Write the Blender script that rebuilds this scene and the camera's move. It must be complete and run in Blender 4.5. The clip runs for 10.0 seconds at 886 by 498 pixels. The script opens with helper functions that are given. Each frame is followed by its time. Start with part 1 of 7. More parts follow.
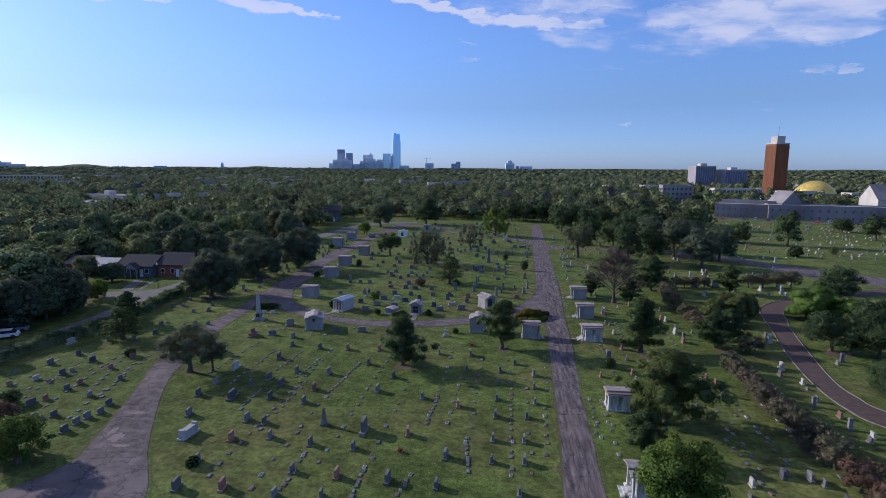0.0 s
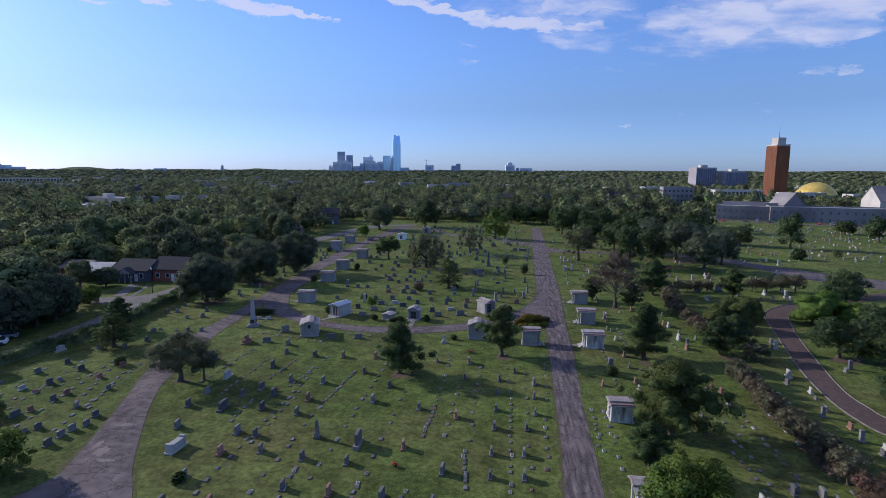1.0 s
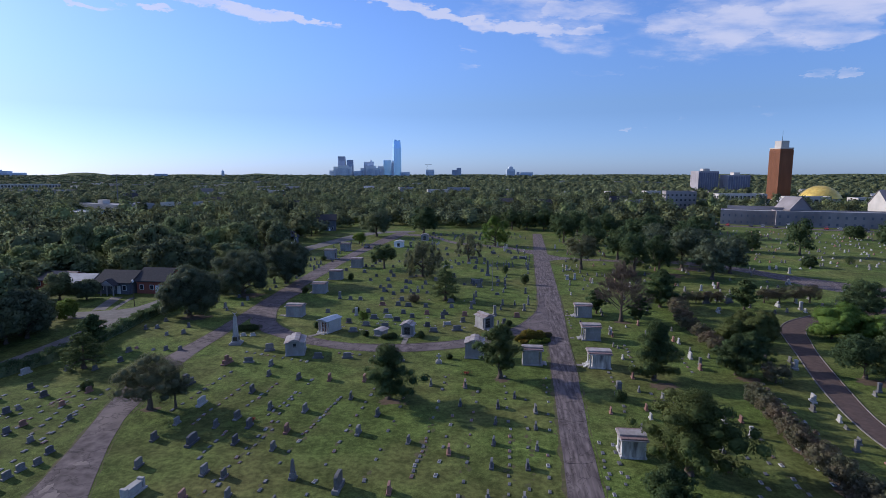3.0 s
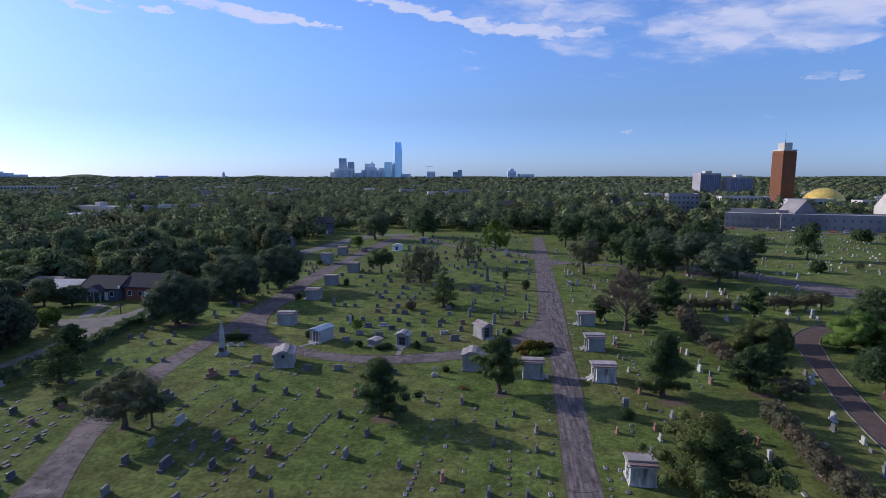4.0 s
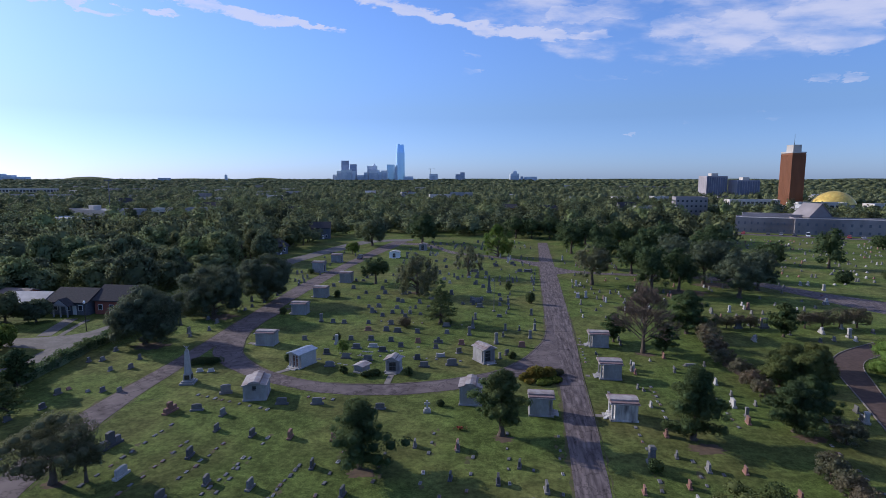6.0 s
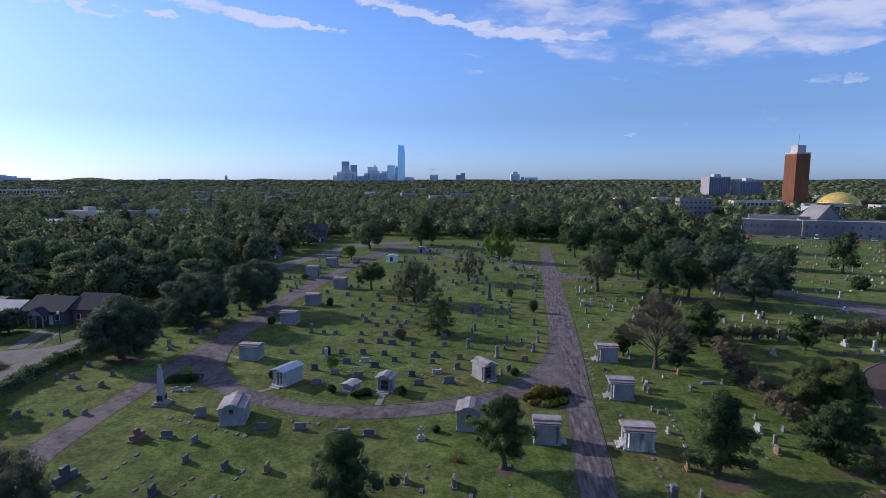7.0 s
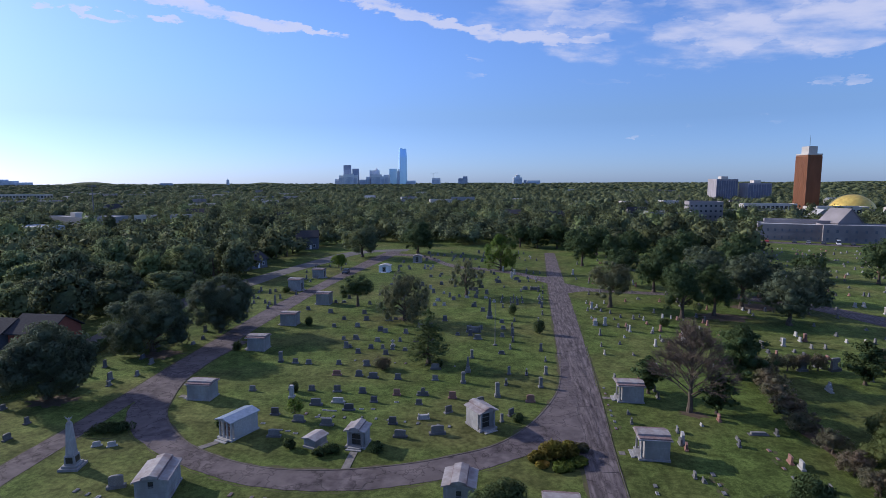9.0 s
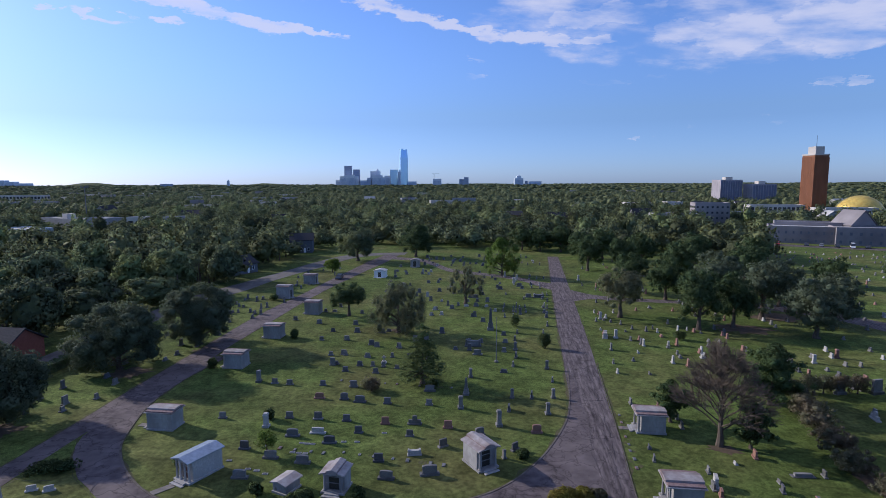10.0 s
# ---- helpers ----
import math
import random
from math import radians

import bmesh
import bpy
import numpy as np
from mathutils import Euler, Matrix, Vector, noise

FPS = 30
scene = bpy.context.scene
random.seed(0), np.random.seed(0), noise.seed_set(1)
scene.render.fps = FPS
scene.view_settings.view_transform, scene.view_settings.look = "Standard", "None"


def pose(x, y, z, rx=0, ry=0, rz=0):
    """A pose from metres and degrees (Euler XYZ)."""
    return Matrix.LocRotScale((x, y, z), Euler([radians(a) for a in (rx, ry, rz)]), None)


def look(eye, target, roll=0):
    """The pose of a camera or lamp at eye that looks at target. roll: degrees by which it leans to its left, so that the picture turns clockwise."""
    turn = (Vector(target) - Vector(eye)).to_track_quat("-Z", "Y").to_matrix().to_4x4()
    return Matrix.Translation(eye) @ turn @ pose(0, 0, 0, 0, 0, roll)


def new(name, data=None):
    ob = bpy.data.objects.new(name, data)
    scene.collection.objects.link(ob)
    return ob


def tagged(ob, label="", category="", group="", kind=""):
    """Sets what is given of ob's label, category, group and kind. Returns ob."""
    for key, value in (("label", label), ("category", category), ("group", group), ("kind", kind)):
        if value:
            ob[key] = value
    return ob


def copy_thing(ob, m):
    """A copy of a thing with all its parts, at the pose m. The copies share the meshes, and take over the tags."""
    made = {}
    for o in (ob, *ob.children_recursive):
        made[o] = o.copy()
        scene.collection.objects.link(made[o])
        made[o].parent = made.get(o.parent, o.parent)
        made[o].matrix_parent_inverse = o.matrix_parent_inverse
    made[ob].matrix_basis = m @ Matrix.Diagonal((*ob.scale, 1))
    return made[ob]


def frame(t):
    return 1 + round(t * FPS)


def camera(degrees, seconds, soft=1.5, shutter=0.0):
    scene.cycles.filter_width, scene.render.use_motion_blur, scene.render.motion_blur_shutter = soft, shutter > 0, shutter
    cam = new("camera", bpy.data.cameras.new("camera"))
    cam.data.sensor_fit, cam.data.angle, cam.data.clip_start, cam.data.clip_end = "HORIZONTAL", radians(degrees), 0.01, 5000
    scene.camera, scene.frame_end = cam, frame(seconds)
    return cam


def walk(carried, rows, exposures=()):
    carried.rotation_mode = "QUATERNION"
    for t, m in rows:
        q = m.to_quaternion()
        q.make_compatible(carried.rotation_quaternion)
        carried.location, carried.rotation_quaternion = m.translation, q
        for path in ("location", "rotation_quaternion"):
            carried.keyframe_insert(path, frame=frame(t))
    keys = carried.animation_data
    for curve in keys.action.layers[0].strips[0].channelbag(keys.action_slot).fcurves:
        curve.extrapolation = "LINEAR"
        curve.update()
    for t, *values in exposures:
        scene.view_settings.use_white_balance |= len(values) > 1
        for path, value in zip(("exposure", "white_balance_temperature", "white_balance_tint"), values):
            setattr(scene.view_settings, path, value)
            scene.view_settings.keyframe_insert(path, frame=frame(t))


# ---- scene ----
cam = camera(78.0, 10.0, soft=0.6)
PATH = [
    (0, (-2.806, 10.508, 29.428), (-3.028, 12.474, 29.135), 0.3),
    (0.5, (-2.713, 11.567, 29.548), (-2.936, 13.533, 29.258), 0.2),
    (1, (-2.657, 12.65, 29.619), (-2.88, 14.616, 29.333), 0.2),
    (1.5, (-2.565, 13.909, 29.761), (-2.79, 15.876, 29.479), 0.1),
    (2, (-2.445, 15.502, 29.894), (-2.671, 17.47, 29.617), 0.1),
    (2.5, (-2.381, 17.254, 30.018), (-2.607, 19.222, 29.744), 0.0),
    (4, (-2.078, 23.866, 30.247), (-2.309, 25.835, 29.983), -0.0),
    (4.5, (-2.0, 26.456, 30.417), (-2.235, 28.425, 30.155), -0.0),
    (5, (-2.093, 29.323, 30.507), (-2.329, 31.292, 30.247), -0.0),
    (5.5, (-2.127, 32.076, 30.518), (-2.366, 34.045, 30.261), -0.0),
    (7, (-2.486, 42.06, 30.886), (-2.729, 44.029, 30.633), -0.0),
    (7.5, (-2.486, 45.8, 30.861), (-2.731, 47.77, 30.612), -0.1),
    (8, (-2.426, 49.722, 30.82), (-2.676, 51.691, 30.574), -0.1),
    (8.5, (-2.381, 53.764, 30.73), (-2.633, 55.734, 30.488), -0.2),
    (9, (-2.437, 58.154, 30.84), (-2.69, 60.123, 30.599), -0.2),
    (9.5, (-2.553, 62.849, 30.817), (-2.807, 64.818, 30.577), -0.2),
    (10, (-2.794, 67.588, 30.804), (-3.051, 69.557, 30.566), -0.2),
]
walk(cam, [(t, look(eye, target, roll)) for t, eye, target, roll in PATH], [(0, 0.27, 5800, 14), (10, 0.27, 5800, 14)])

# ---- world, sun ----
SUN_AZ, SUN_EL = -71.0, 22.6   # degrees from +y towards +x, degrees up
world = bpy.data.worlds.new("sky")
scene.world = world
world.use_nodes = True
wt = world.node_tree
wt.nodes.clear()


def wn(kind, **kw):
    n = wt.nodes.new(kind)
    for k, v in kw.items():
        if k == "op":
            n.operation = v
    return n


def wmath(op, a, b=None, clamp=False):
    n = wt.nodes.new("ShaderNodeMath")
    n.operation, n.use_clamp = op, clamp
    for i, v in enumerate((a, b)):
        if v is None:
            continue
        if isinstance(v, (int, float)):
            n.inputs[i].default_value = v
        else:
            wt.links.new(v, n.inputs[i])
    return n.outputs[0]


sky = wt.nodes.new("ShaderNodeTexSky")
sky.sky_type, sky.sun_disc = "NISHITA", False
sky.sun_elevation, sky.sun_rotation = radians(SUN_EL), radians(SUN_AZ)
sky.altitude, sky.air_density, sky.dust_density, sky.ozone_density = 350, 1.0, 0.6, 3.0
geo = wt.nodes.new("ShaderNodeTexCoord")
sep = wt.nodes.new("ShaderNodeSeparateXYZ")
wt.links.new(geo.outputs["Generated"], sep.inputs[0])
az = wmath("MULTIPLY", wmath("ARCTAN2", sep.outputs[0], sep.outputs[1]), 57.3)
el = wmath("MULTIPLY", wmath("ARCSINE", sep.outputs[2]), 57.3)


def warped(seed, ka, ke, amount, value):
    """The value shifted to and fro by noise across the sky."""
    c = wt.nodes.new("ShaderNodeCombineXYZ")
    wt.links.new(wmath("MULTIPLY", az, ka), c.inputs[0])
    wt.links.new(wmath("MULTIPLY", el, ke), c.inputs[1])
    c.inputs[2].default_value = seed
    n = wt.nodes.new("ShaderNodeTexNoise")
    n.inputs["Scale"].default_value, n.inputs["Detail"].default_value, n.inputs["Roughness"].default_value = 1.0, 6, 0.62
    wt.links.new(c.outputs[0], n.inputs["Vector"])
    return wmath("ADD", value, wmath("MULTIPLY", wmath("SUBTRACT", n.outputs[0], 0.5), amount))


az_c, el_c = warped(3.1, 0.30, 0.75, 7.0, az), warped(8.4, 0.34, 0.8, 2.4, el)


def bank(a, e, ra, re, tilt=0.0):
    """A soft oval bank of cloud round the azimuth a and height e, in degrees."""
    da = wmath("DIVIDE", wmath("SUBTRACT", az_c, a), ra)
    de = wmath("DIVIDE", wmath("SUBTRACT", wmath("SUBTRACT", el_c, e), wmath("MULTIPLY", wmath("SUBTRACT", az_c, a), tilt)), re)
    return wmath("SUBTRACT", 1.0, wmath("ADD", wmath("MULTIPLY", da, da), wmath("MULTIPLY", de, de)))


comb = wt.nodes.new("ShaderNodeCombineXYZ")
wt.links.new(wmath("MULTIPLY", az, 0.085), comb.inputs[0])
wt.links.new(wmath("ADD", wmath("MULTIPLY", el, 0.30), wmath("MULTIPLY", az, 0.03)), comb.inputs[1])
cn = wt.nodes.new("ShaderNodeTexNoise")
cn.inputs["Scale"].default_value, cn.inputs["Detail"].default_value, cn.inputs["Roughness"].default_value = 1.5, 7, 0.56
wt.links.new(comb.outputs[0], cn.inputs["Vector"])
# a thin veil with denser clumps, two streaks broken into puffs, and stray wisps: azimuth, height, half width, half height, tilt
VEIL = ((18.0, 15.4, 19.0, 4.6, -0.05), (8.0, 20.5, 24, 3.0, 0), (40, 24, 26, 8, 0))
CLUMPS = ((6.0, 15.6, 3.2, 0.9, 0), (10.5, 15.7, 4.4, 1.1, 0), (15.4, 13.7, 3.6, 1.1, -0.1), (20.0, 12.9, 3.2, 1.7, 0), (25.6, 13.2, 3.4, 1.7, 0), (28.6, 11.4, 3.2, 1.1, 0), (30.5, 13.4, 3.0, 1.6, 0))
PUFFS = ((-35.4, 15.8, 2.8, 0.42, -0.03), (-31.8, 15.55, 3.0, 0.52, -0.10), (-28.8, 15.1, 2.6, 0.58, -0.15), (-25.6, 14.75, 2.8, 0.40, -0.10), (-21.8, 14.45, 2.4, 0.26, -0.10),
         (-15.8, 17.3, 2.6, 0.60, -0.17), (-12.4, 16.4, 2.6, 0.58, -0.30), (-9.0, 15.5, 2.4, 0.52, -0.20), (-6.0, 14.9, 1.9, 0.38, -0.25))
LUMPS = ((6.0, 15.6, 3.2, 0.9, 0), (10.5, 15.7, 4.4, 1.1, 0), (15.4, 13.7, 3.6, 1.1, -0.1), (20.0, 12.9, 3.2, 1.7, 0), (25.6, 13.2, 3.4, 1.7, 0), (28.6, 11.4, 3.2, 1.1, 0), (30.5, 13.4, 3.0, 1.6, 0))
PUFFS = ((-33.2, 15.8, 2.8, 0.42, -0.03), (-29.6, 15.55, 3.0, 0.52, -0.10), (-26.6, 15.1, 2.6, 0.58, -0.15), (-23.4, 14.75, 2.8, 0.40, -0.10), (-19.9, 14.45, 2.4, 0.26, -0.10),
         (-14.0, 17.3, 2.6, 0.60, -0.17), (-10.6, 16.4, 2.6, 0.58, -0.30), (-7.3, 15.5, 2.4, 0.52, -0.20), (-4.7, 14.9, 1.9, 0.38, -0.25))
LUMPS = ((-2.4, 14.3, 1.6, 0.72, 0), (1.0, 14.2, 2.3, 0.52, 0), (4.0, 13.75, 2.3, 0.46, -0.10), (7.6, 13.5, 2.3, 0.52, 0), (-38.6, 14.2, 2.4, 0.26, -0.08), (-33.4, 14.3, 1.3, 0.24, 0), (-41.8, 14.2, 0.9, 0.20, 0), (-32, 19.5, 20, 2.2, 0))
WISPS = ((17.0, 11.4, 2.8, 0.28, 0), (24.0, 10.6, 4.2, 0.40, 0), (-3.5, 12.2, 1.2, 0.22, 0), (-3.8, 10.6, 1.0, 0.45, 0), (8.6, 9.75, 2.2, 0.16, 0), (12.4, 9.75, 2.0, 0.16, 0), (26.8, 8.6, 1.1, 0.5, 0), (29.0, 8.3, 1.0, 0.3, 0),
         (21.0, 5.75, 1.1, 0.30, 0), (17.1, 5.45, 0.9, 0.35, 0), (23.7, 5.15, 0.5, 0.35, 0), (11.8, 4.5, 0.5, 0.3, 0))
cover = wmath("SUBTRACT", wmath("MULTIPLY", el, 0.02), 0.7)
for group, top, lift in ((VEIL, 0.42, 0.26), (CLUMPS, 0.66, 0.35), (PUFFS, 1.15, 0.62), (LUMPS, 0.85, 0.38), (WISPS, 0.36, 0.1)):
    for shape in group:
        cover = wmath("MAXIMUM", cover, wmath("MINIMUM", wmath("ADD", bank(*shape), lift), top))
dens = wmath("ADD", wmath("MULTIPLY", cover, 1.05), wmath("MULTIPLY", wmath("SUBTRACT", cn.outputs[0], 0.50), 3.2))
ramp = wt.nodes.new("ShaderNodeMapRange")
ramp.interpolation_type = "SMOOTHSTEP"
ramp.inputs["From Min"].default_value, ramp.inputs["From Max"].default_value = 0.05, 1.15
ramp.inputs["To Max"].default_value = 0.76
wt.links.new(dens, ramp.inputs["Value"])
mix = wt.nodes.new("ShaderNodeMix")
mix.data_type = "RGBA"
wt.links.new(ramp.outputs[0], mix.inputs["Factor"])
tint = wt.nodes.new("ShaderNodeMix")
tint.data_type, tint.blend_type = "RGBA", "MULTIPLY"
tint.inputs["Factor"].default_value = 1.0
tint.inputs["B"].default_value = (0.88, 0.97, 1.26, 1)
wt.links.new(sky.outputs[0], tint.inputs["A"])
haze = wt.nodes.new("ShaderNodeMix")
haze.data_type, haze.blend_type = "RGBA", "MULTIPLY"
low = wmath("SUBTRACT", 1.0, wmath("DIVIDE", wmath("ABSOLUTE", el), 7.0), True)
wt.links.new(low, haze.inputs["Factor"])
haze.inputs["B"].default_value = (0.90, 1.07, 1.45, 1)
wt.links.new(tint.outputs["Result"], haze.inputs["A"])
t_ = wmath("DIVIDE", wmath("SUBTRACT", el, 17.0), 11.0)
lift = wmath("ADD", wmath("MULTIPLY", wmath("SUBTRACT", 1.0, wmath("MULTIPLY", t_, t_), True), 0.34), 0.93)
lifted = wt.nodes.new("ShaderNodeVectorMath")
lifted.operation = "SCALE"
wt.links.new(haze.outputs["Result"], lifted.inputs[0])
wt.links.new(lift, lifted.inputs["Scale"])
wt.links.new(lifted.outputs[0], mix.inputs["A"])
mix.inputs["B"].default_value = (6.6, 6.5, 7.4, 1)
bg = wt.nodes.new("ShaderNodeBackground")
bg.inputs["Strength"].default_value = 0.087
wo = wt.nodes.new("ShaderNodeOutputWorld")
wt.links.new(mix.outputs["Result"], bg.inputs["Color"])
wt.links.new(bg.outputs[0], wo.inputs["Surface"])

sun = new("sun", bpy.data.lights.new("sun", "SUN"))
sun.data.energy, sun.data.angle, sun.data.color = 3.4, radians(0.55), (1.0, 0.88, 0.72)
a, e = radians(SUN_AZ), radians(SUN_EL)
sun.matrix_world = look((0, 0, 200), (-math.sin(a) * math.cos(e), -math.cos(a) * math.cos(e), 200 - math.sin(e)))


# ---- materials ----
def material(name, colours, rough=0.85, scale=2.0, detail=6, bump=0.0, bump_scale=None, metal=0.0, spec=0.3,
             big=None, big_scale=0.1, random=0.0, island=0.0, stretch=(1, 1, 1), world_space=False):
    """A principled surface: colours mixed by noise at a fine and a coarse scale (in features per metre), with relief."""
    m = bpy.data.materials.new(name)
    m.use_nodes = True
    nt = m.node_tree
    b = nt.nodes["Principled BSDF"]
    b.inputs["Roughness"].default_value, b.inputs["Metallic"].default_value = rough, metal
    b.inputs["Specular IOR Level"].default_value = spec
    if world_space:
        pos = nt.nodes.new("ShaderNodeNewGeometry").outputs["Position"]
    else:
        pos = nt.nodes.new("ShaderNodeTexCoord").outputs["Object"]
    mp = nt.nodes.new("ShaderNodeMapping")
    mp.inputs["Scale"].default_value = stretch
    nt.links.new(pos, mp.inputs["Vector"])
    pos = mp.outputs[0]
    n = nt.nodes.new("ShaderNodeTexNoise")
    n.inputs["Scale"].default_value, n.inputs["Detail"].default_value = scale, detail
    nt.links.new(pos, n.inputs["Vector"])
    cr = nt.nodes.new("ShaderNodeValToRGB")
    els = cr.color_ramp.elements
    while len(els) < len(colours):
        els.new(0.5)
    for i, c in enumerate(colours):
        els[i].position = 0.3 + 0.4 * i / max(1, len(colours) - 1)
        els[i].color = (*c, 1)
    nt.links.new(n.outputs["Fac"], cr.inputs[0])
    col = cr.outputs[0]
    if big:
        n2 = nt.nodes.new("ShaderNodeTexNoise")
        n2.inputs["Scale"].default_value, n2.inputs["Detail"].default_value = big_scale, 4
        nt.links.new(pos, n2.inputs["Vector"])
        r2 = nt.nodes.new("ShaderNodeMapRange")
        r2.inputs["From Min"].default_value, r2.inputs["From Max"].default_value = 0.42, 0.68
        nt.links.new(n2.outputs["Fac"], r2.inputs["Value"])
        mx = nt.nodes.new("ShaderNodeMix")
        mx.data_type = "RGBA"
        nt.links.new(r2.outputs[0], mx.inputs["Factor"])
        nt.links.new(col, mx.inputs["A"])
        mx.inputs["B"].default_value = (*big, 1)
        col = mx.outputs["Result"]
    for amount, node, out in ((random, "ShaderNodeObjectInfo", "Random"), (island, "ShaderNodeNewGeometry", "Random Per Island")):
        if amount:
            r = nt.nodes.new(node)
            mr = nt.nodes.new("ShaderNodeMapRange")
            mr.inputs["To Min"].default_value, mr.inputs["To Max"].default_value = 1 - amount, 1 + amount
            nt.links.new(r.outputs[out], mr.inputs["Value"])
            hs = nt.nodes.new("ShaderNodeHueSaturation")
            nt.links.new(mr.outputs[0], hs.inputs["Value"])
            nt.links.new(col, hs.inputs["Color"])
            col = hs.outputs[0]
    nt.links.new(col, b.inputs["Base Color"])
    if bump:
        nb = nt.nodes.new("ShaderNodeTexNoise")
        nb.inputs["Scale"].default_value, nb.inputs["Detail"].default_value = bump_scale or scale * 3, 4
        nt.links.new(pos, nb.inputs["Vector"])
        bp = nt.nodes.new("ShaderNodeBump")
        bp.inputs["Strength"].default_value, bp.inputs["Distance"].default_value = bump, 0.05
        nt.links.new(nb.outputs["Fac"], bp.inputs["Height"])
        nt.links.new(bp.outputs[0], b.inputs["Normal"])
    return m


def leafy(name, dark, light, warm, translucent=0.50, tone=0.12, island=0.14, gloss=0.12, relief=0.0):
    """Foliage: green cards with some light passing through them, varied leaf by leaf and tree by tree."""
    # blue raised most: a bluish veil of haze put into every leaf colour
    dark, light, warm = ([1.48 * v * k for v, k in zip(c, (1.10, 1.0, 1.22))] for c in (dark, light, warm))
    m = material(name, [dark, light], rough=0.85, scale=0.8, detail=3, big=warm, big_scale=tone, island=island, spec=gloss, world_space=True, bump=relief, bump_scale=0.9)
    nt = m.node_tree
    if relief:
        nt.nodes["Bump"].inputs["Distance"].default_value = 1.2
    b = nt.nodes["Principled BSDF"]
    at = nt.nodes.new("ShaderNodeAttribute")
    at.attribute_name = "tone"
    col = b.inputs["Base Color"].links[0].from_socket
    hs = nt.nodes.new("ShaderNodeHueSaturation")
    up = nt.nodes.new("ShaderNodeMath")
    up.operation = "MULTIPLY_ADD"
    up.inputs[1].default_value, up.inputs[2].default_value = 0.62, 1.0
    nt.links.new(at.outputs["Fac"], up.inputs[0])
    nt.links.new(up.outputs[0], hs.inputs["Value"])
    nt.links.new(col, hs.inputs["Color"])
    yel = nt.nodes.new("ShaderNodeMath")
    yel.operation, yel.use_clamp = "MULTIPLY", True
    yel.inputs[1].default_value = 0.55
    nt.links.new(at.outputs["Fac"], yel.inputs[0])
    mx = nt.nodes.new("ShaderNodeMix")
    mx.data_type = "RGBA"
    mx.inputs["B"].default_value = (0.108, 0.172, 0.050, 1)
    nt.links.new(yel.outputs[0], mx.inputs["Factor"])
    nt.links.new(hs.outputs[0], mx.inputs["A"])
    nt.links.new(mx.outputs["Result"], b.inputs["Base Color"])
    tr = nt.nodes.new("ShaderNodeBsdfTranslucent")
    nt.links.new(b.inputs["Base Color"].links[0].from_socket, tr.inputs["Color"])
    ms = nt.nodes.new("ShaderNodeMixShader")
    ms.inputs[0].default_value = translucent
    nt.links.new(b.outputs[0], ms.inputs[1])
    nt.links.new(tr.outputs[0], ms.inputs[2])
    nt.links.new(ms.outputs[0], nt.nodes["Material Output"].inputs["Surface"])
    return m


M = {}
def grass_material():
    """Mown lawn: blades and tufts, mottled patches of a few metres, and broad worn stretches."""
    m = material("grass", [(0.026, 0.042, 0.0105), (0.083, 0.117, 0.029), (0.173, 0.213, 0.061)], rough=0.95, scale=6.0, detail=8,
                 bump=0.9, bump_scale=8, big=(0.122, 0.122, 0.043), big_scale=0.055, spec=0.08, world_space=True)
    nt = m.node_tree
    for n in nt.nodes:
        if n.type == "TEX_NOISE" and n.inputs["Detail"].default_value == 8:
            n.inputs["Roughness"].default_value = 0.72
    b = nt.nodes["Principled BSDF"]
    col = b.inputs["Base Color"].links[0].from_socket
    pos = nt.nodes.new("ShaderNodeNewGeometry").outputs["Position"]
    for scale, lo, hi, a, z, detail in ((0.45, 0.35, 0.65, 0.70, 1.26, 5), (1.7, 0.36, 0.64, 0.72, 1.26, 4), (0.12, 0.38, 0.62, 0.84, 1.14, 3), (0.02, 0.4, 0.6, 0.88, 1.12, 3)):
        n = nt.nodes.new("ShaderNodeTexNoise")
        n.inputs["Scale"].default_value, n.inputs["Detail"].default_value = scale, detail
        nt.links.new(pos, n.inputs["Vector"])
        r = nt.nodes.new("ShaderNodeMapRange")
        for k, v in (("From Min", lo), ("From Max", hi), ("To Min", a), ("To Max", z)):
            r.inputs[k].default_value = v
        nt.links.new(n.outputs["Fac"], r.inputs["Value"])
        hs = nt.nodes.new("ShaderNodeHueSaturation")
        nt.links.new(r.outputs[0], hs.inputs["Value"])
        nt.links.new(col, hs.inputs["Color"])
        col = hs.outputs[0]
    nt.links.new(col, b.inputs["Base Color"])
    b.inputs["Sheen Weight"].default_value, b.inputs["Sheen Roughness"].default_value = 0.025, 0.5
    b.inputs["Sheen Tint"].default_value = (0.6, 0.9, 0.25, 1)
    return m


M["grass"] = grass_material()
M["asphalt"] = material("asphalt", [(0.078, 0.063, 0.066), (0.140, 0.116, 0.118), (0.196, 0.165, 0.162)], rough=0.9, scale=0.9, detail=9,
                        bump=0.3, bump_scale=9, big=(0.165, 0.137, 0.136), big_scale=0.12, spec=0.2, world_space=True, stretch=(1.6, 0.5, 1))


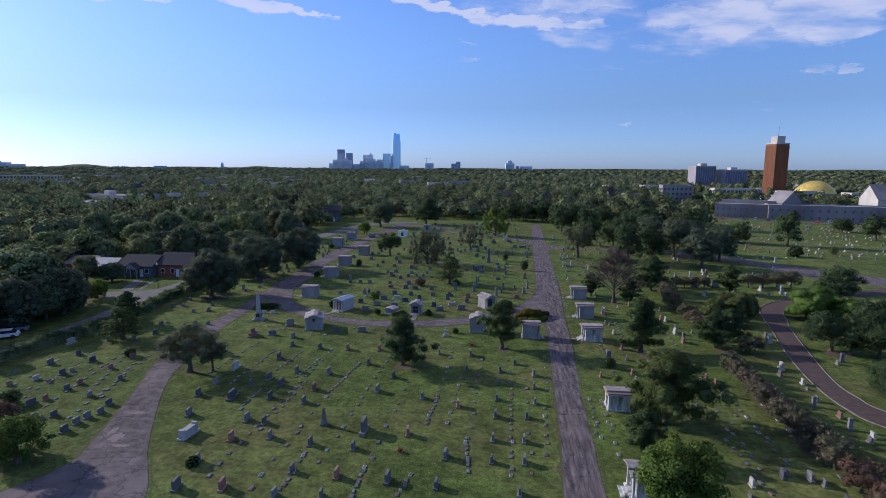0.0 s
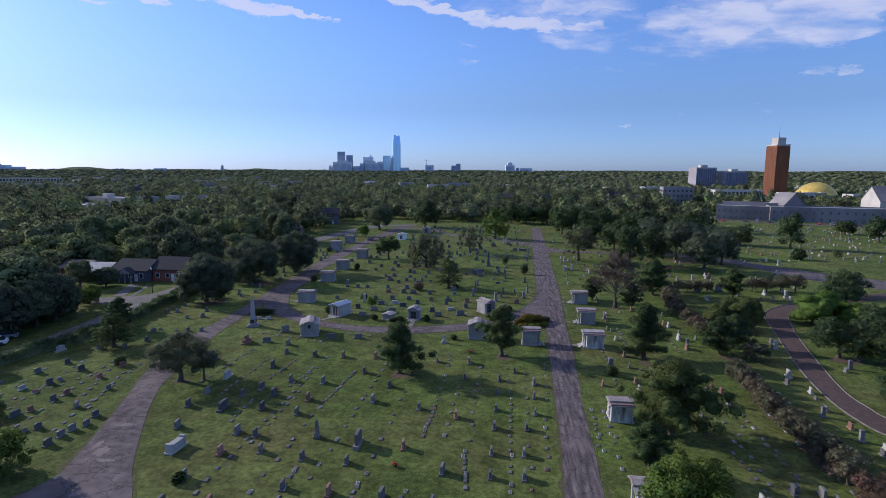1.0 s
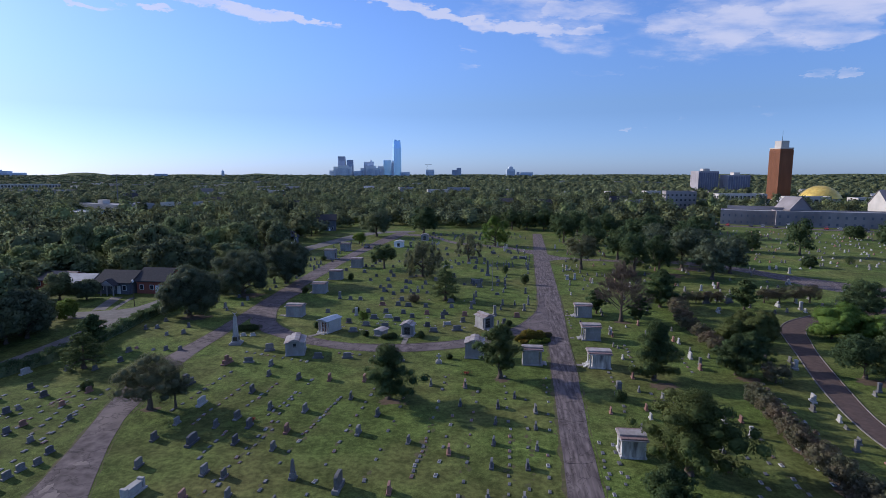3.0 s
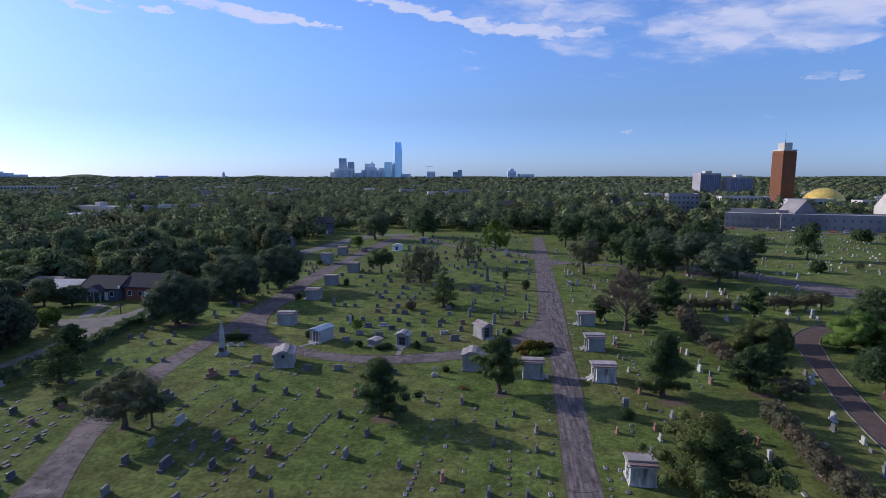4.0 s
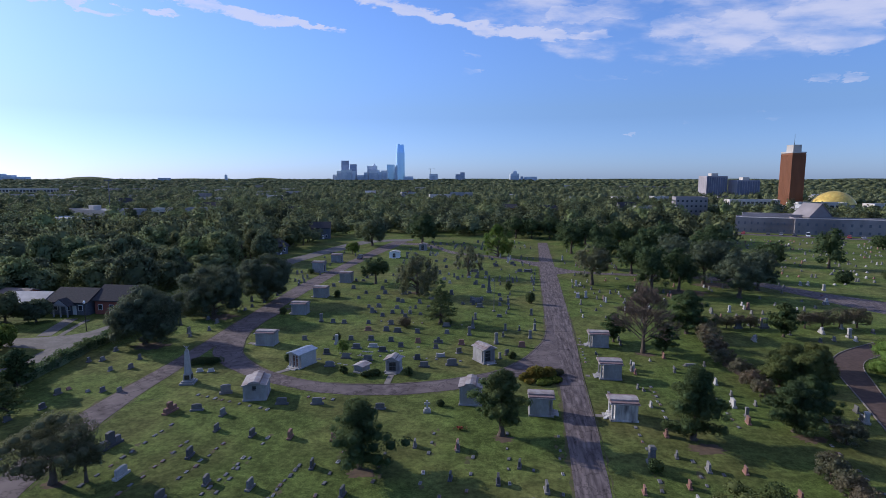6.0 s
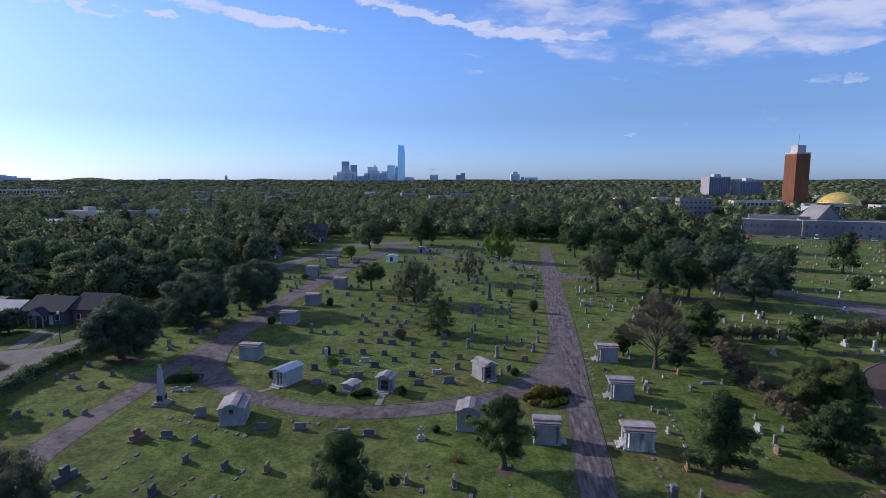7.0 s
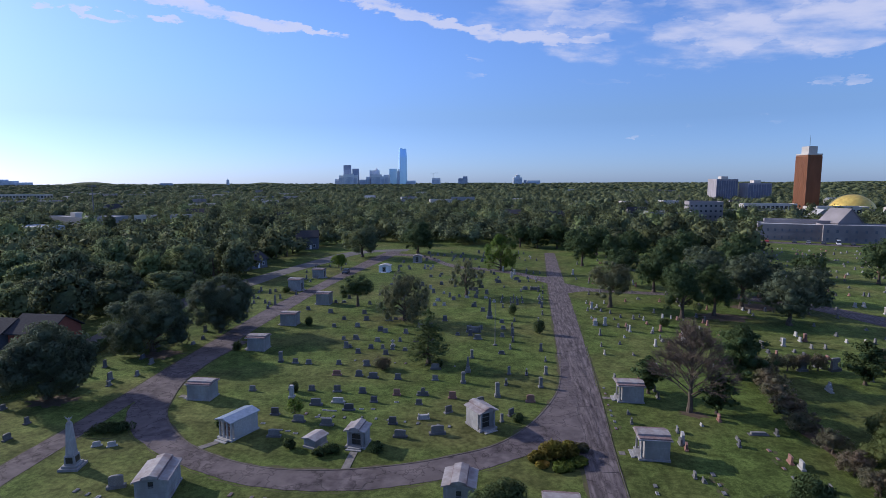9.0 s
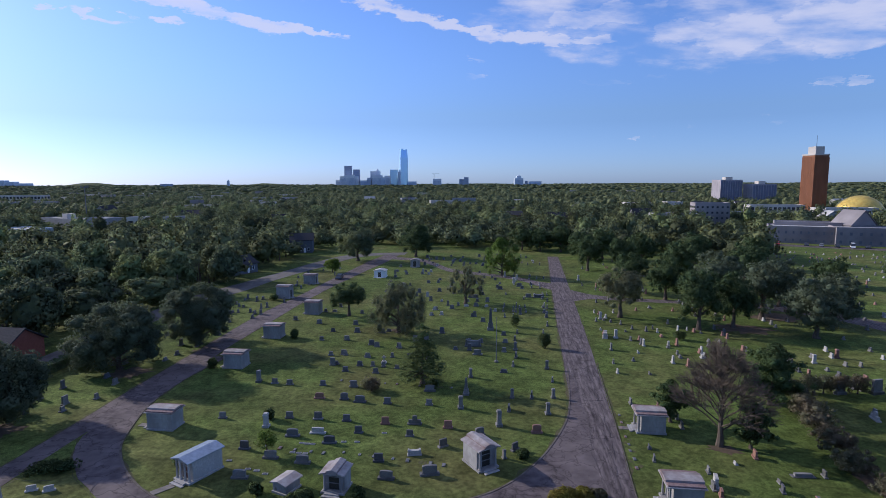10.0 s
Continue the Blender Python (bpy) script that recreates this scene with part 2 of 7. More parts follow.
def craze(m, along=(2.6, 0.22, 1), cells=(1.35, 0.4, 1), worn=(0.62, 1.24)):
    """Fine crazing and dark streaks worn into an asphalt surface."""
    nt = m.node_tree
    b = nt.nodes["Principled BSDF"]
    col = b.inputs["Base Color"].links[0].from_socket
    pos = nt.nodes.new("ShaderNodeNewGeometry").outputs["Position"]
    wob = nt.nodes.new("ShaderNodeTexNoise")
    wob.inputs["Scale"].default_value, wob.inputs["Detail"].default_value = 0.9, 5
    nt.links.new(pos, wob.inputs["Vector"])
    add = nt.nodes.new("ShaderNodeMix")
    add.data_type, add.blend_type = "RGBA", "LINEAR_LIGHT"
    add.inputs["Factor"].default_value = 1.2
    nt.links.new(pos, add.inputs["A"])
    nt.links.new(wob.outputs["Color"], add.inputs["B"])
    vo = nt.nodes.new("ShaderNodeTexVoronoi")
    vo.feature = "DISTANCE_TO_EDGE"
    vo.inputs["Scale"].default_value = 0.6
    long = nt.nodes.new("ShaderNodeMapping")
    long.inputs["Scale"].default_value = cells
    nt.links.new(add.outputs["Result"], long.inputs["Vector"])
    nt.links.new(long.outputs[0], vo.inputs["Vector"])
    st = nt.nodes.new("ShaderNodeTexNoise")
    st.inputs["Scale"].default_value, st.inputs["Detail"].default_value = 1.0, 6
    mp = nt.nodes.new("ShaderNodeMapping")
    mp.inputs["Scale"].default_value = along
    nt.links.new(pos, mp.inputs["Vector"])
    nt.links.new(mp.outputs[0], st.inputs["Vector"])
    for out, lo, hi, a, z in ((vo.outputs["Distance"], 0.0, 0.035, 0.5, 1.0), (st.outputs["Fac"], 0.36, 0.64, *worn)):
        r = nt.nodes.new("ShaderNodeMapRange")
        for k, v in (("From Min", lo), ("From Max", hi), ("To Min", a), ("To Max", z)):
            r.inputs[k].default_value = v
        nt.links.new(out, r.inputs["Value"])
        hs = nt.nodes.new("ShaderNodeHueSaturation")
        nt.links.new(r.outputs[0], hs.inputs["Value"])
        nt.links.new(col, hs.inputs["Color"])
        col = hs.outputs[0]
    nt.links.new(col, b.inputs["Base Color"])


craze(M["asphalt"])
# tree shade put into the colour: base tones a tenth darker than asphalt
M["asphalt_bend_shaded"] = material("asphalt_bend_shaded", [(0.070, 0.056, 0.060), (0.123, 0.101, 0.105), (0.171, 0.143, 0.144)], rough=0.9, scale=0.9, detail=9,
                             bump=0.3, bump_scale=9, big=(0.165, 0.137, 0.136), big_scale=0.12, spec=0.2, world_space=True)
craze(M["asphalt_bend_shaded"], (0.34, 0.40, 1), (0.42, 0.5, 1), (0.80, 1.12))
M["brown_path"] = material("brown_path", [(0.077, 0.056, 0.050), (0.119, 0.084, 0.073)], rough=0.9, scale=1.2, detail=8, bump=0.3, spec=0.2, world_space=True)
M["crack"] = material("crack", [(0.070, 0.060, 0.062), (0.098, 0.085, 0.085)], rough=0.9, scale=3)
M["patch"] = material("patch", [(0.168, 0.140, 0.137), (0.231, 0.196, 0.182)], rough=0.9, scale=2, bump=0.3, world_space=True)
M["concrete"] = material("concrete", [(0.119, 0.112, 0.109), (0.182, 0.171, 0.165)], rough=0.9, scale=1.5, bump=0.2, big=(0.105, 0.098, 0.095), big_scale=0.3, world_space=True)
M["kerb"] = material("kerb", [(0.150, 0.136, 0.124), (0.260, 0.235, 0.215)], rough=0.9, scale=1.5, bump=0.2, world_space=True)
M["old_kerb"] = material("old_kerb", [(0.077, 0.062, 0.050), (0.168, 0.147, 0.133)], rough=0.95, scale=1.1, bump=0.4, world_space=True)
M["bare_earth"] = material("bare_earth", [(0.084, 0.062, 0.042), (0.147, 0.104, 0.070)], rough=1, scale=1.2, bump=0.4, world_space=True)
M["dead_grass"] = material("dead_grass", [(0.070, 0.070, 0.031), (0.123, 0.104, 0.056)], rough=1, scale=2.5, bump=0.4, big=(0.064, 0.081, 0.025), big_scale=0.5, world_space=True)
M["granite"] = material("granite", [(0.120, 0.116, 0.114), (0.238, 0.230, 0.226)], rough=0.55, scale=14, bump=0.15, big=(0.126, 0.126, 0.123), big_scale=1.3, random=0.35)
M["dark_granite"] = material("dark_granite", [(0.077, 0.077, 0.087), (0.140, 0.140, 0.154)], rough=0.4, scale=14, random=0.3)
M["red_granite"] = material("red_granite", [(0.210, 0.112, 0.092), (0.322, 0.182, 0.147)], rough=0.5, scale=14, random=0.25)
M["marble"] = material("marble", [(0.345, 0.333, 0.319), (0.488, 0.476, 0.458)], rough=0.6, scale=5, bump=0.1, big=(0.357, 0.345, 0.333), big_scale=0.9, random=0.12)
M["stone_wall"] = material("stone_wall", [(0.290, 0.282, 0.277), (0.394, 0.383, 0.378)], rough=0.8, scale=3, bump=0.2, big=(0.249, 0.238, 0.233), big_scale=0.6, random=0.10, stretch=(1, 1, 0.5))
M["white_wall"] = material("white_wall", [(0.46, 0.45, 0.435), (0.68, 0.67, 0.65)], rough=0.75, scale=2.2, detail=8, bump=0.2, big=(0.15, 0.14, 0.14), big_scale=1.5, stretch=(1, 1, 0.22))
M["roof_stone"] = material("roof_stone", [(0.302, 0.277, 0.272), (0.413, 0.388, 0.383)], rough=0.8, scale=2, bump=0.2, big=(0.212, 0.166, 0.161), big_scale=0.7, random=0.12)
M["stain"] = material("stain", [(0.168, 0.112, 0.109), (0.280, 0.203, 0.196)], rough=0.9, scale=4)
M["bronze"] = material("bronze", [(0.049, 0.049, 0.045), (0.084, 0.081, 0.070)], rough=0.45, scale=8, metal=0.5)
M["wood_door"] = material("wood_door", [(0.168, 0.084, 0.063), (0.266, 0.140, 0.105)], rough=0.6, scale=3, stretch=(6, 6, 0.4))
M["roof_metal"] = material("roof_metal", [(0.290, 0.340, 0.410), (0.440, 0.500, 0.580)], rough=0.35, scale=2, metal=0.4)
M["dark_glass"] = material("dark_glass", [(0.028, 0.031, 0.042), (0.049, 0.056, 0.070)], rough=0.15, scale=2, spec=0.6)
M["bark"] = material("bark", [(0.077, 0.059, 0.045), (0.140, 0.112, 0.087)], rough=0.95, scale=5, bump=0.6, stretch=(1, 1, 0.3), world_space=True)
M["twig"] = material("twig", [(0.100, 0.080, 0.062), (0.158, 0.124, 0.096)], rough=0.95, scale=5, world_space=True)
M["leaf_oak"] = leafy("leaf_oak", (0.038, 0.069, 0.029), (0.077, 0.126, 0.048), (0.074, 0.112, 0.041))
M["leaf_shade"] = leafy("leaf_shade", (0.052, 0.080, 0.046), (0.105, 0.146, 0.076), (0.098, 0.132, 0.064), gloss=0.3)
M["leaf_elm"] = leafy("leaf_elm", (0.052, 0.088, 0.028), (0.100, 0.144, 0.042), (0.106, 0.132, 0.040))
M["leaf_cedar"] = leafy("leaf_cedar", *[[1.25 * v for v in c] for c in ((0.032, 0.064, 0.025), (0.070, 0.108, 0.036), (0.068, 0.096, 0.032))], 0.45)
M["leaf_bright"] = leafy("leaf_bright", (0.067, 0.129, 0.025), (0.118, 0.199, 0.038), (0.126, 0.182, 0.035), 0.45)
M["leaf_round"] = leafy("leaf_round", *[[1.2 * v for v in c] for c in ((0.048, 0.098, 0.020), (0.087, 0.157, 0.028), (0.090, 0.140, 0.028))], 0.45)
M["leaf_myrtle"] = leafy("leaf_myrtle", (0.087, 0.109, 0.056), (0.148, 0.162, 0.087), (0.146, 0.126, 0.076), tone=0.25)
M["leaf_rust"] = leafy("leaf_rust", (0.098, 0.078, 0.050), (0.168, 0.104, 0.070), (0.119, 0.109, 0.056), tone=0.3)
M["leaf_yellow"] = leafy("leaf_yellow", (0.189, 0.208, 0.031), (0.302, 0.290, 0.048), (0.328, 0.239, 0.050), 0.4, tone=0.4)
M["leaf_olive"] = leafy("leaf_olive", (0.115, 0.135, 0.024), (0.190, 0.205, 0.036), (0.190, 0.165, 0.036), tone=0.5)
M["leaf_willow"] = leafy("leaf_willow", (0.084, 0.108, 0.055), (0.148, 0.182, 0.089), (0.133, 0.148, 0.071))
# paler and bluer than leaf_oak: distance haze mixed into the leaf colour
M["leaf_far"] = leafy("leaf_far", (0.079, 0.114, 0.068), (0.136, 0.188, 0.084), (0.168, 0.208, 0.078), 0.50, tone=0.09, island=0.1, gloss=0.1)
# darker than leaf_far: shade deep in the woods' crowns put into their cores' colour
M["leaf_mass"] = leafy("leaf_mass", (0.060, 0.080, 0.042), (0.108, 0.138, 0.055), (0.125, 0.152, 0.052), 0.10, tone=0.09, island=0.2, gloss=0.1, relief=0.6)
M["brick"] = material("brick", [(0.270, 0.092, 0.066), (0.350, 0.130, 0.090)], rough=0.9, scale=3, bump=0.3, big=(0.310, 0.105, 0.080), big_scale=0.4)
M["shingle"] = material("shingle", [(0.034, 0.035, 0.042), (0.059, 0.059, 0.067)], rough=0.95, scale=2.5, bump=0.4, stretch=(1, 1, 3))
M["slate_siding"] = material("slate_siding", [(0.105, 0.115, 0.140), (0.154, 0.165, 0.196)], rough=0.8, scale=1.5, stretch=(1, 1, 6))
M["brown_roof"] = material("brown_roof", [(0.182, 0.147, 0.133), (0.266, 0.217, 0.196)], rough=0.9, scale=2, bump=0.3)
M["pale_roof"] = material("pale_roof", [(0.420, 0.413, 0.406), (0.588, 0.574, 0.560)], rough=0.8, scale=0.6, big=(0.350, 0.343, 0.336), big_scale=0.1)
M["siding"] = material("siding", [(0.266, 0.266, 0.280), (0.378, 0.371, 0.371)], rough=0.8, scale=1.5)
M["paint_white"] = material("paint_white", [(0.820, 0.820, 0.820), (0.820, 0.820, 0.820)], rough=0.6, scale=2)
M["tower_brown"] = material("tower_brown", [(0.203, 0.076, 0.034), (0.280, 0.109, 0.050)], rough=0.6, scale=0.15, stretch=(1, 1, 0.3))
M["tower_slit"] = material("tower_slit", [(0.098, 0.039, 0.021), (0.140, 0.056, 0.031)], rough=0.4, scale=0.2)
M["pale_concrete"] = material("pale_concrete", [(0.462, 0.434, 0.399), (0.602, 0.560, 0.518)], rough=0.85, scale=0.2, big=(0.420, 0.392, 0.364), big_scale=0.05)
M["mauve_concrete"] = material("mauve_concrete", [(0.336, 0.308, 0.336), (0.448, 0.406, 0.434)], rough=0.85, scale=0.1, big=(0.308, 0.280, 0.308), big_scale=0.03)
M["school_stone"] = material("school_stone", [(0.262, 0.238, 0.238), (0.339, 0.309, 0.312)], rough=0.9, scale=0.25, big=(0.161, 0.145, 0.155), big_scale=0.06)
# skyline tones, windows too: the blue of distance haze is mixed into their colour
M["hazy_blue_glass"] = material("hazy_blue_glass", [(0.392, 0.560, 0.820), (0.532, 0.700, 0.820)], rough=0.22, scale=0.02, metal=0.7, spec=0.5, stretch=(1, 1, 0.2))
M["hazy_stone"] = material("hazy_stone", [(0.560, 0.616, 0.742), (0.728, 0.784, 0.820)], rough=0.8, scale=0.03)
M["hazy_pale_stone"] = material("hazy_pale_stone", [(0.644, 0.672, 0.756), (0.812, 0.820, 0.820)], rough=0.8, scale=0.03)
M["hazy_dark_stone"] = material("hazy_dark_stone", [(0.280, 0.322, 0.434), (0.392, 0.434, 0.560)], rough=0.6, scale=0.03)
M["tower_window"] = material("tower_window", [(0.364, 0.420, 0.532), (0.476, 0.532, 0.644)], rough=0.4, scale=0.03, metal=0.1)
M["slate_glass"] = material("slate_glass", [(0.119, 0.119, 0.182), (0.168, 0.168, 0.252)], rough=0.35, scale=0.1, spec=0.5)
M["gold"] = material("gold", [(0.700, 0.462, 0.112), (0.820, 0.630, 0.168)], rough=0.45, scale=0.5, metal=0.35, island=0.12)
M["tyre"] = material("tyre", [(0.028, 0.028, 0.028), (0.049, 0.049, 0.049)], rough=0.9, scale=5)
M["flowers_red"] = material("flowers_red", [(0.280, 0.042, 0.035), (0.420, 0.098, 0.070)], rough=0.8, scale=9, island=0.3)
for paint, c in (("car_white", (0.820, 0.820, 0.820)), ("car_grey", (0.252, 0.266, 0.294)), ("car_dark", (0.042, 0.049, 0.063)), ("car_red", (0.420, 0.042, 0.042))):
    M[paint] = material(paint, [c, tuple(1.08 * v for v in c)], rough=0.3, scale=1, spec=0.6)


# ---- mesh helpers ----
def mesh_from(name, verts, faces, mat, smooth=False, normals=None):
    """A mesh from numpy arrays: verts (n, 3) and faces (m, 3) or (m, 4)."""
    verts, faces = np.asarray(verts, np.float32), np.asarray(faces, np.int32)
    me = bpy.data.meshes.new(name)
    k = faces.shape[1]
    me.vertices.add(len(verts))
    me.vertices.foreach_set("co", verts.ravel())
    me.loops.add(faces.size)
    me.loops.foreach_set("vertex_index", faces.ravel())
    me.polygons.add(len(faces))
    me.polygons.foreach_set("loop_start", np.arange(0, faces.size, k, dtype=np.int32))
    me.polygons.foreach_set("use_smooth", np.full(len(faces), smooth))
    me.update(calc_edges=True)
    if normals is not None:
        a = me.attributes.new("custom_normal", "FLOAT_VECTOR", "POINT")
        a.data.foreach_set("vector", np.ascontiguousarray(normals, np.float32).ravel())
        me.update()
    me.materials.append(mat)
    return me


def leaf_mesh(name, P, D, size, rng, mat, ragged=0.42):
    """Leaf clumps at P that shade as rounded masses facing outward along D."""
    V, F = cards(P, D, size, rng, ragged=ragged)
    hub = P - P.mean(axis=0)
    hub[:, 2] += 0.25 * np.ptp(P[:, 2])
    N = np.repeat(0.55 * D + 0.8 * hub / (np.linalg.norm(hub, axis=1)[:, None] + 1e-6) + rng.normal(0, 0.10, D.shape), 6, axis=0)
    N /= np.linalg.norm(N, axis=1)[:, None]
    return mesh_from(name, V, F, mat, True, N)


def part(name, bm, mat, parent=None, label=""):
    """Links a bmesh, or a finished mesh, as one mesh object under a thing or under a part."""
    if isinstance(bm, bmesh.types.BMesh):
        me = bpy.data.meshes.new(name)
        bm.to_mesh(me)
        bm.free()
        me.materials.append(M[mat] if isinstance(mat, str) else mat)
    else:
        me = bm
    ob = new(name, me)
    if parent:
        ob.parent = parent
    return tagged(ob, label) if label else ob


def thing(name, m, label, category, group="", kind=""):
    ob = new(name)
    ob.matrix_world = m
    return tagged(ob, label, category, group, kind)


def box(bm, x0, x1, y0, y1, z0, z1, taper=0.0, bevel=0.0):
    """A box, drawn in by taper at its top, with its edges bevelled."""
    t = taper
    v = [bm.verts.new(p) for p in ((x0, y0, z0), (x1, y0, z0), (x1, y1, z0), (x0, y1, z0),
                                   (x0 + t, y0 + t, z1), (x1 - t, y0 + t, z1), (x1 - t, y1 - t, z1), (x0 + t, y1 - t, z1))]
    fs = [bm.faces.new([v[i] for i in f]) for f in ((3, 2, 1, 0), (4, 5, 6, 7), (0, 1, 5, 4), (1, 2, 6, 5), (2, 3, 7, 6), (3, 0, 4, 7))]
    if bevel:
        es = {e for f in fs for e in f.edges}
        bmesh.ops.bevel(bm, geom=list(es), offset=bevel, segments=1, affect="EDGES")
    return bm


def boxes(*rows, **kw):
    bm = bmesh.new()
    for r in rows:
        box(bm, *r, **kw)
    return bm


def prism(bm, outline, y0, y1):
    """An outline in x and z, drawn out along y."""
    a = [bm.verts.new((x, y0, z)) for x, z in outline]
    b = [bm.verts.new((x, y1, z)) for x, z in outline]
    n = len(a)
    bm.faces.new(a)
    bm.faces.new(b[::-1])
    for i in range(n):
        bm.faces.new((a[i], b[i], b[(i + 1) % n], a[(i + 1) % n]))
    bmesh.ops.recalc_face_normals(bm, faces=bm.faces)
    return bm


def tube(bm, points, radii, sides=7):
    """A tapered limb through points."""
    rings = []
    for i, p in enumerate(points):
        p = Vector(p)
        d = (Vector(points[min(i + 1, len(points) - 1)]) - Vector(points[max(i - 1, 0)])).normalized()
        u = d.orthogonal().normalized()
        w = d.cross(u)
        rings.append([bm.verts.new(p + radii[i] * (math.cos(6.2832 * k / sides) * u + math.sin(6.2832 * k / sides) * w)) for k in range(sides)])
    for r, s in zip(rings, rings[1:]):
        for k in range(sides):
            bm.faces.new((r[k], r[(k + 1) % sides], s[(k + 1) % sides], s[k]))
    bm.faces.new(rings[-1])
    bm.faces.new(rings[0][::-1])
    return bm


def lathe(bm, profile, sides=16, cx=0.0, cy=0.0):
    rings = [[bm.verts.new((cx + r * math.cos(6.2832 * k / sides), cy + r * math.sin(6.2832 * k / sides), z)) for k in range(sides)] for r, z in profile]
    for r, s in zip(rings, rings[1:]):
        for k in range(sides):
            bm.faces.new((r[k], r[(k + 1) % sides], s[(k + 1) % sides], s[k]))
    bm.faces.new(rings[-1])
    bm.faces.new(rings[0][::-1])
    return bm


def spline(points, step=1.5):
    """A smooth line through points (Catmull-Rom), sampled about every step metres."""
    p = [Vector((*q, 0)) if len(q) == 2 else Vector(q) for q in points]
    p = [2 * p[0] - p[1]] + p + [2 * p[-1] - p[-2]]
    out = []
    for i in range(1, len(p) - 2):
        n = max(2, int((p[i + 1] - p[i]).length / step))
        for k in range(n):
            t = k / n
            out.append(0.5 * (2 * p[i] + (p[i + 1] - p[i - 1]) * t + (2 * p[i - 1] - 5 * p[i] + 4 * p[i + 1] - p[i + 2]) * t * t
                              + (3 * p[i] - p[i - 1] - 3 * p[i + 1] + p[i + 2]) * t ** 3))
    return out + [p[-2]]


def between(left, right, z, n=60):
    """A strip of paving between two edge lines, a slab with its own thickness."""
    def even(points):
        s = spline(points, 0.6)
        d = np.r_[0, np.cumsum([(b - a).length for a, b in zip(s, s[1:])])]
        q = np.linspace(0, d[-1], n)
        return np.c_[np.interp(q, d, [v.x for v in s]), np.interp(q, d, [v.y for v in s])]
    l, r = even(left), even(right)
    rng = np.random.RandomState(n)
    l = l + rng.normal(0, 0.05, l.shape)
    r = r + rng.normal(0, 0.05, r.shape)
    cols = [(l, z - 0.15), (l, z), (l * 0.5 + r * 0.5, z + 0.03), (r, z), (r, z - 0.15)]
    V = np.concatenate([np.c_[c, np.full(n, h)] for c, h in cols])
    F = [(j * n + i, (j + 1) * n + i, (j + 1) * n + i + 1, j * n + i + 1) for j in range(4) for i in range(n - 1)]
    return V, F


def ribbon(points, width, z0, z1, wobble=0.0, seed=1):
    """A raised band along a line: a kerb, a seam or a crack."""
    s = spline(points, 1.0)
    rng = random.Random(seed)
    V, F = [], []
    for i, p in enumerate(s):
        d = (s[min(i + 1, len(s) - 1)] - s[max(i - 1, 0)]).normalized()
        nrm = Vector((-d.y, d.x, 0)) * width / 2
        j = Vector((rng.uniform(-wobble, wobble), rng.uniform(-wobble, wobble), 0))
        for q, h in ((p - nrm, z0), (p - nrm, z1), (p + nrm, z1), (p + nrm, z0)):
            V.append((q.x + j.x, q.y + j.y, h))
        if i:
            b = 4 * i
            F += [(b - 4 + k, b - 4 + k + 1, b + k + 1, b + k) for k in range(3)]
    return V, F


# ---- foliage ----
def cards(centres, normals, size, rng, aspect=1.0, ragged=0.42):
    """A pair of small leaves at every centre, facing roughly its normal."""
    n = len(centres)
    nv = normals + rng.normal(0, ragged, (n, 3))
    nv /= np.linalg.norm(nv, axis=1)[:, None]
    u = np.cross(nv, rng.normal(0, 1, (n, 3)))
    u /= np.linalg.norm(u, axis=1)[:, None] + 1e-9
    w = np.cross(nv, u)
    s = (size * rng.uniform(0.6, 1.35, n))[:, None]
    c2 = centres + rng.uniform(-0.75, 0.75, (n, 1)) * s * u + rng.uniform(-0.75, 0.75, (n, 1)) * s * w
    V = np.stack([centres - u * s * 0.25 - w * s * 0.75 * aspect, centres + u * s + w * s * 0.05 * aspect, centres + u * s * 0.1 + w * s * 0.8 * aspect + nv * s * 0.22,
                  c2 + u * s * 0.15 - w * s * 0.65 * aspect + nv * s * 0.15, c2 - u * s + w * s * 0.12 * aspect, c2 + w * s * 0.7 * aspect], 1).reshape(-1, 3)
    F = np.arange(6 * n).reshape(-1, 3)
    return V, F


def blob_points(n, blobs, rng, shell=0.74):
    """n points near the skins of the ovals (centre, radii), with the ways outward."""
    vol = np.array([b[1][0] * b[1][2] for b in blobs])
    pick = rng.choice(len(blobs), n, p=vol / vol.sum())
    d = rng.normal(0, 1, (n, 3))
    d[:, 2] += 0.15
    d /= np.linalg.norm(d, axis=1)[:, None]
    r = shell + (1.08 - shell) * rng.uniform(0, 1, n) ** 0.5
    c = np.array([b[0] for b in blobs])[pick]
    rad = np.array([b[1] for b in blobs])[pick]
    return c + d * rad * r[:, None], d


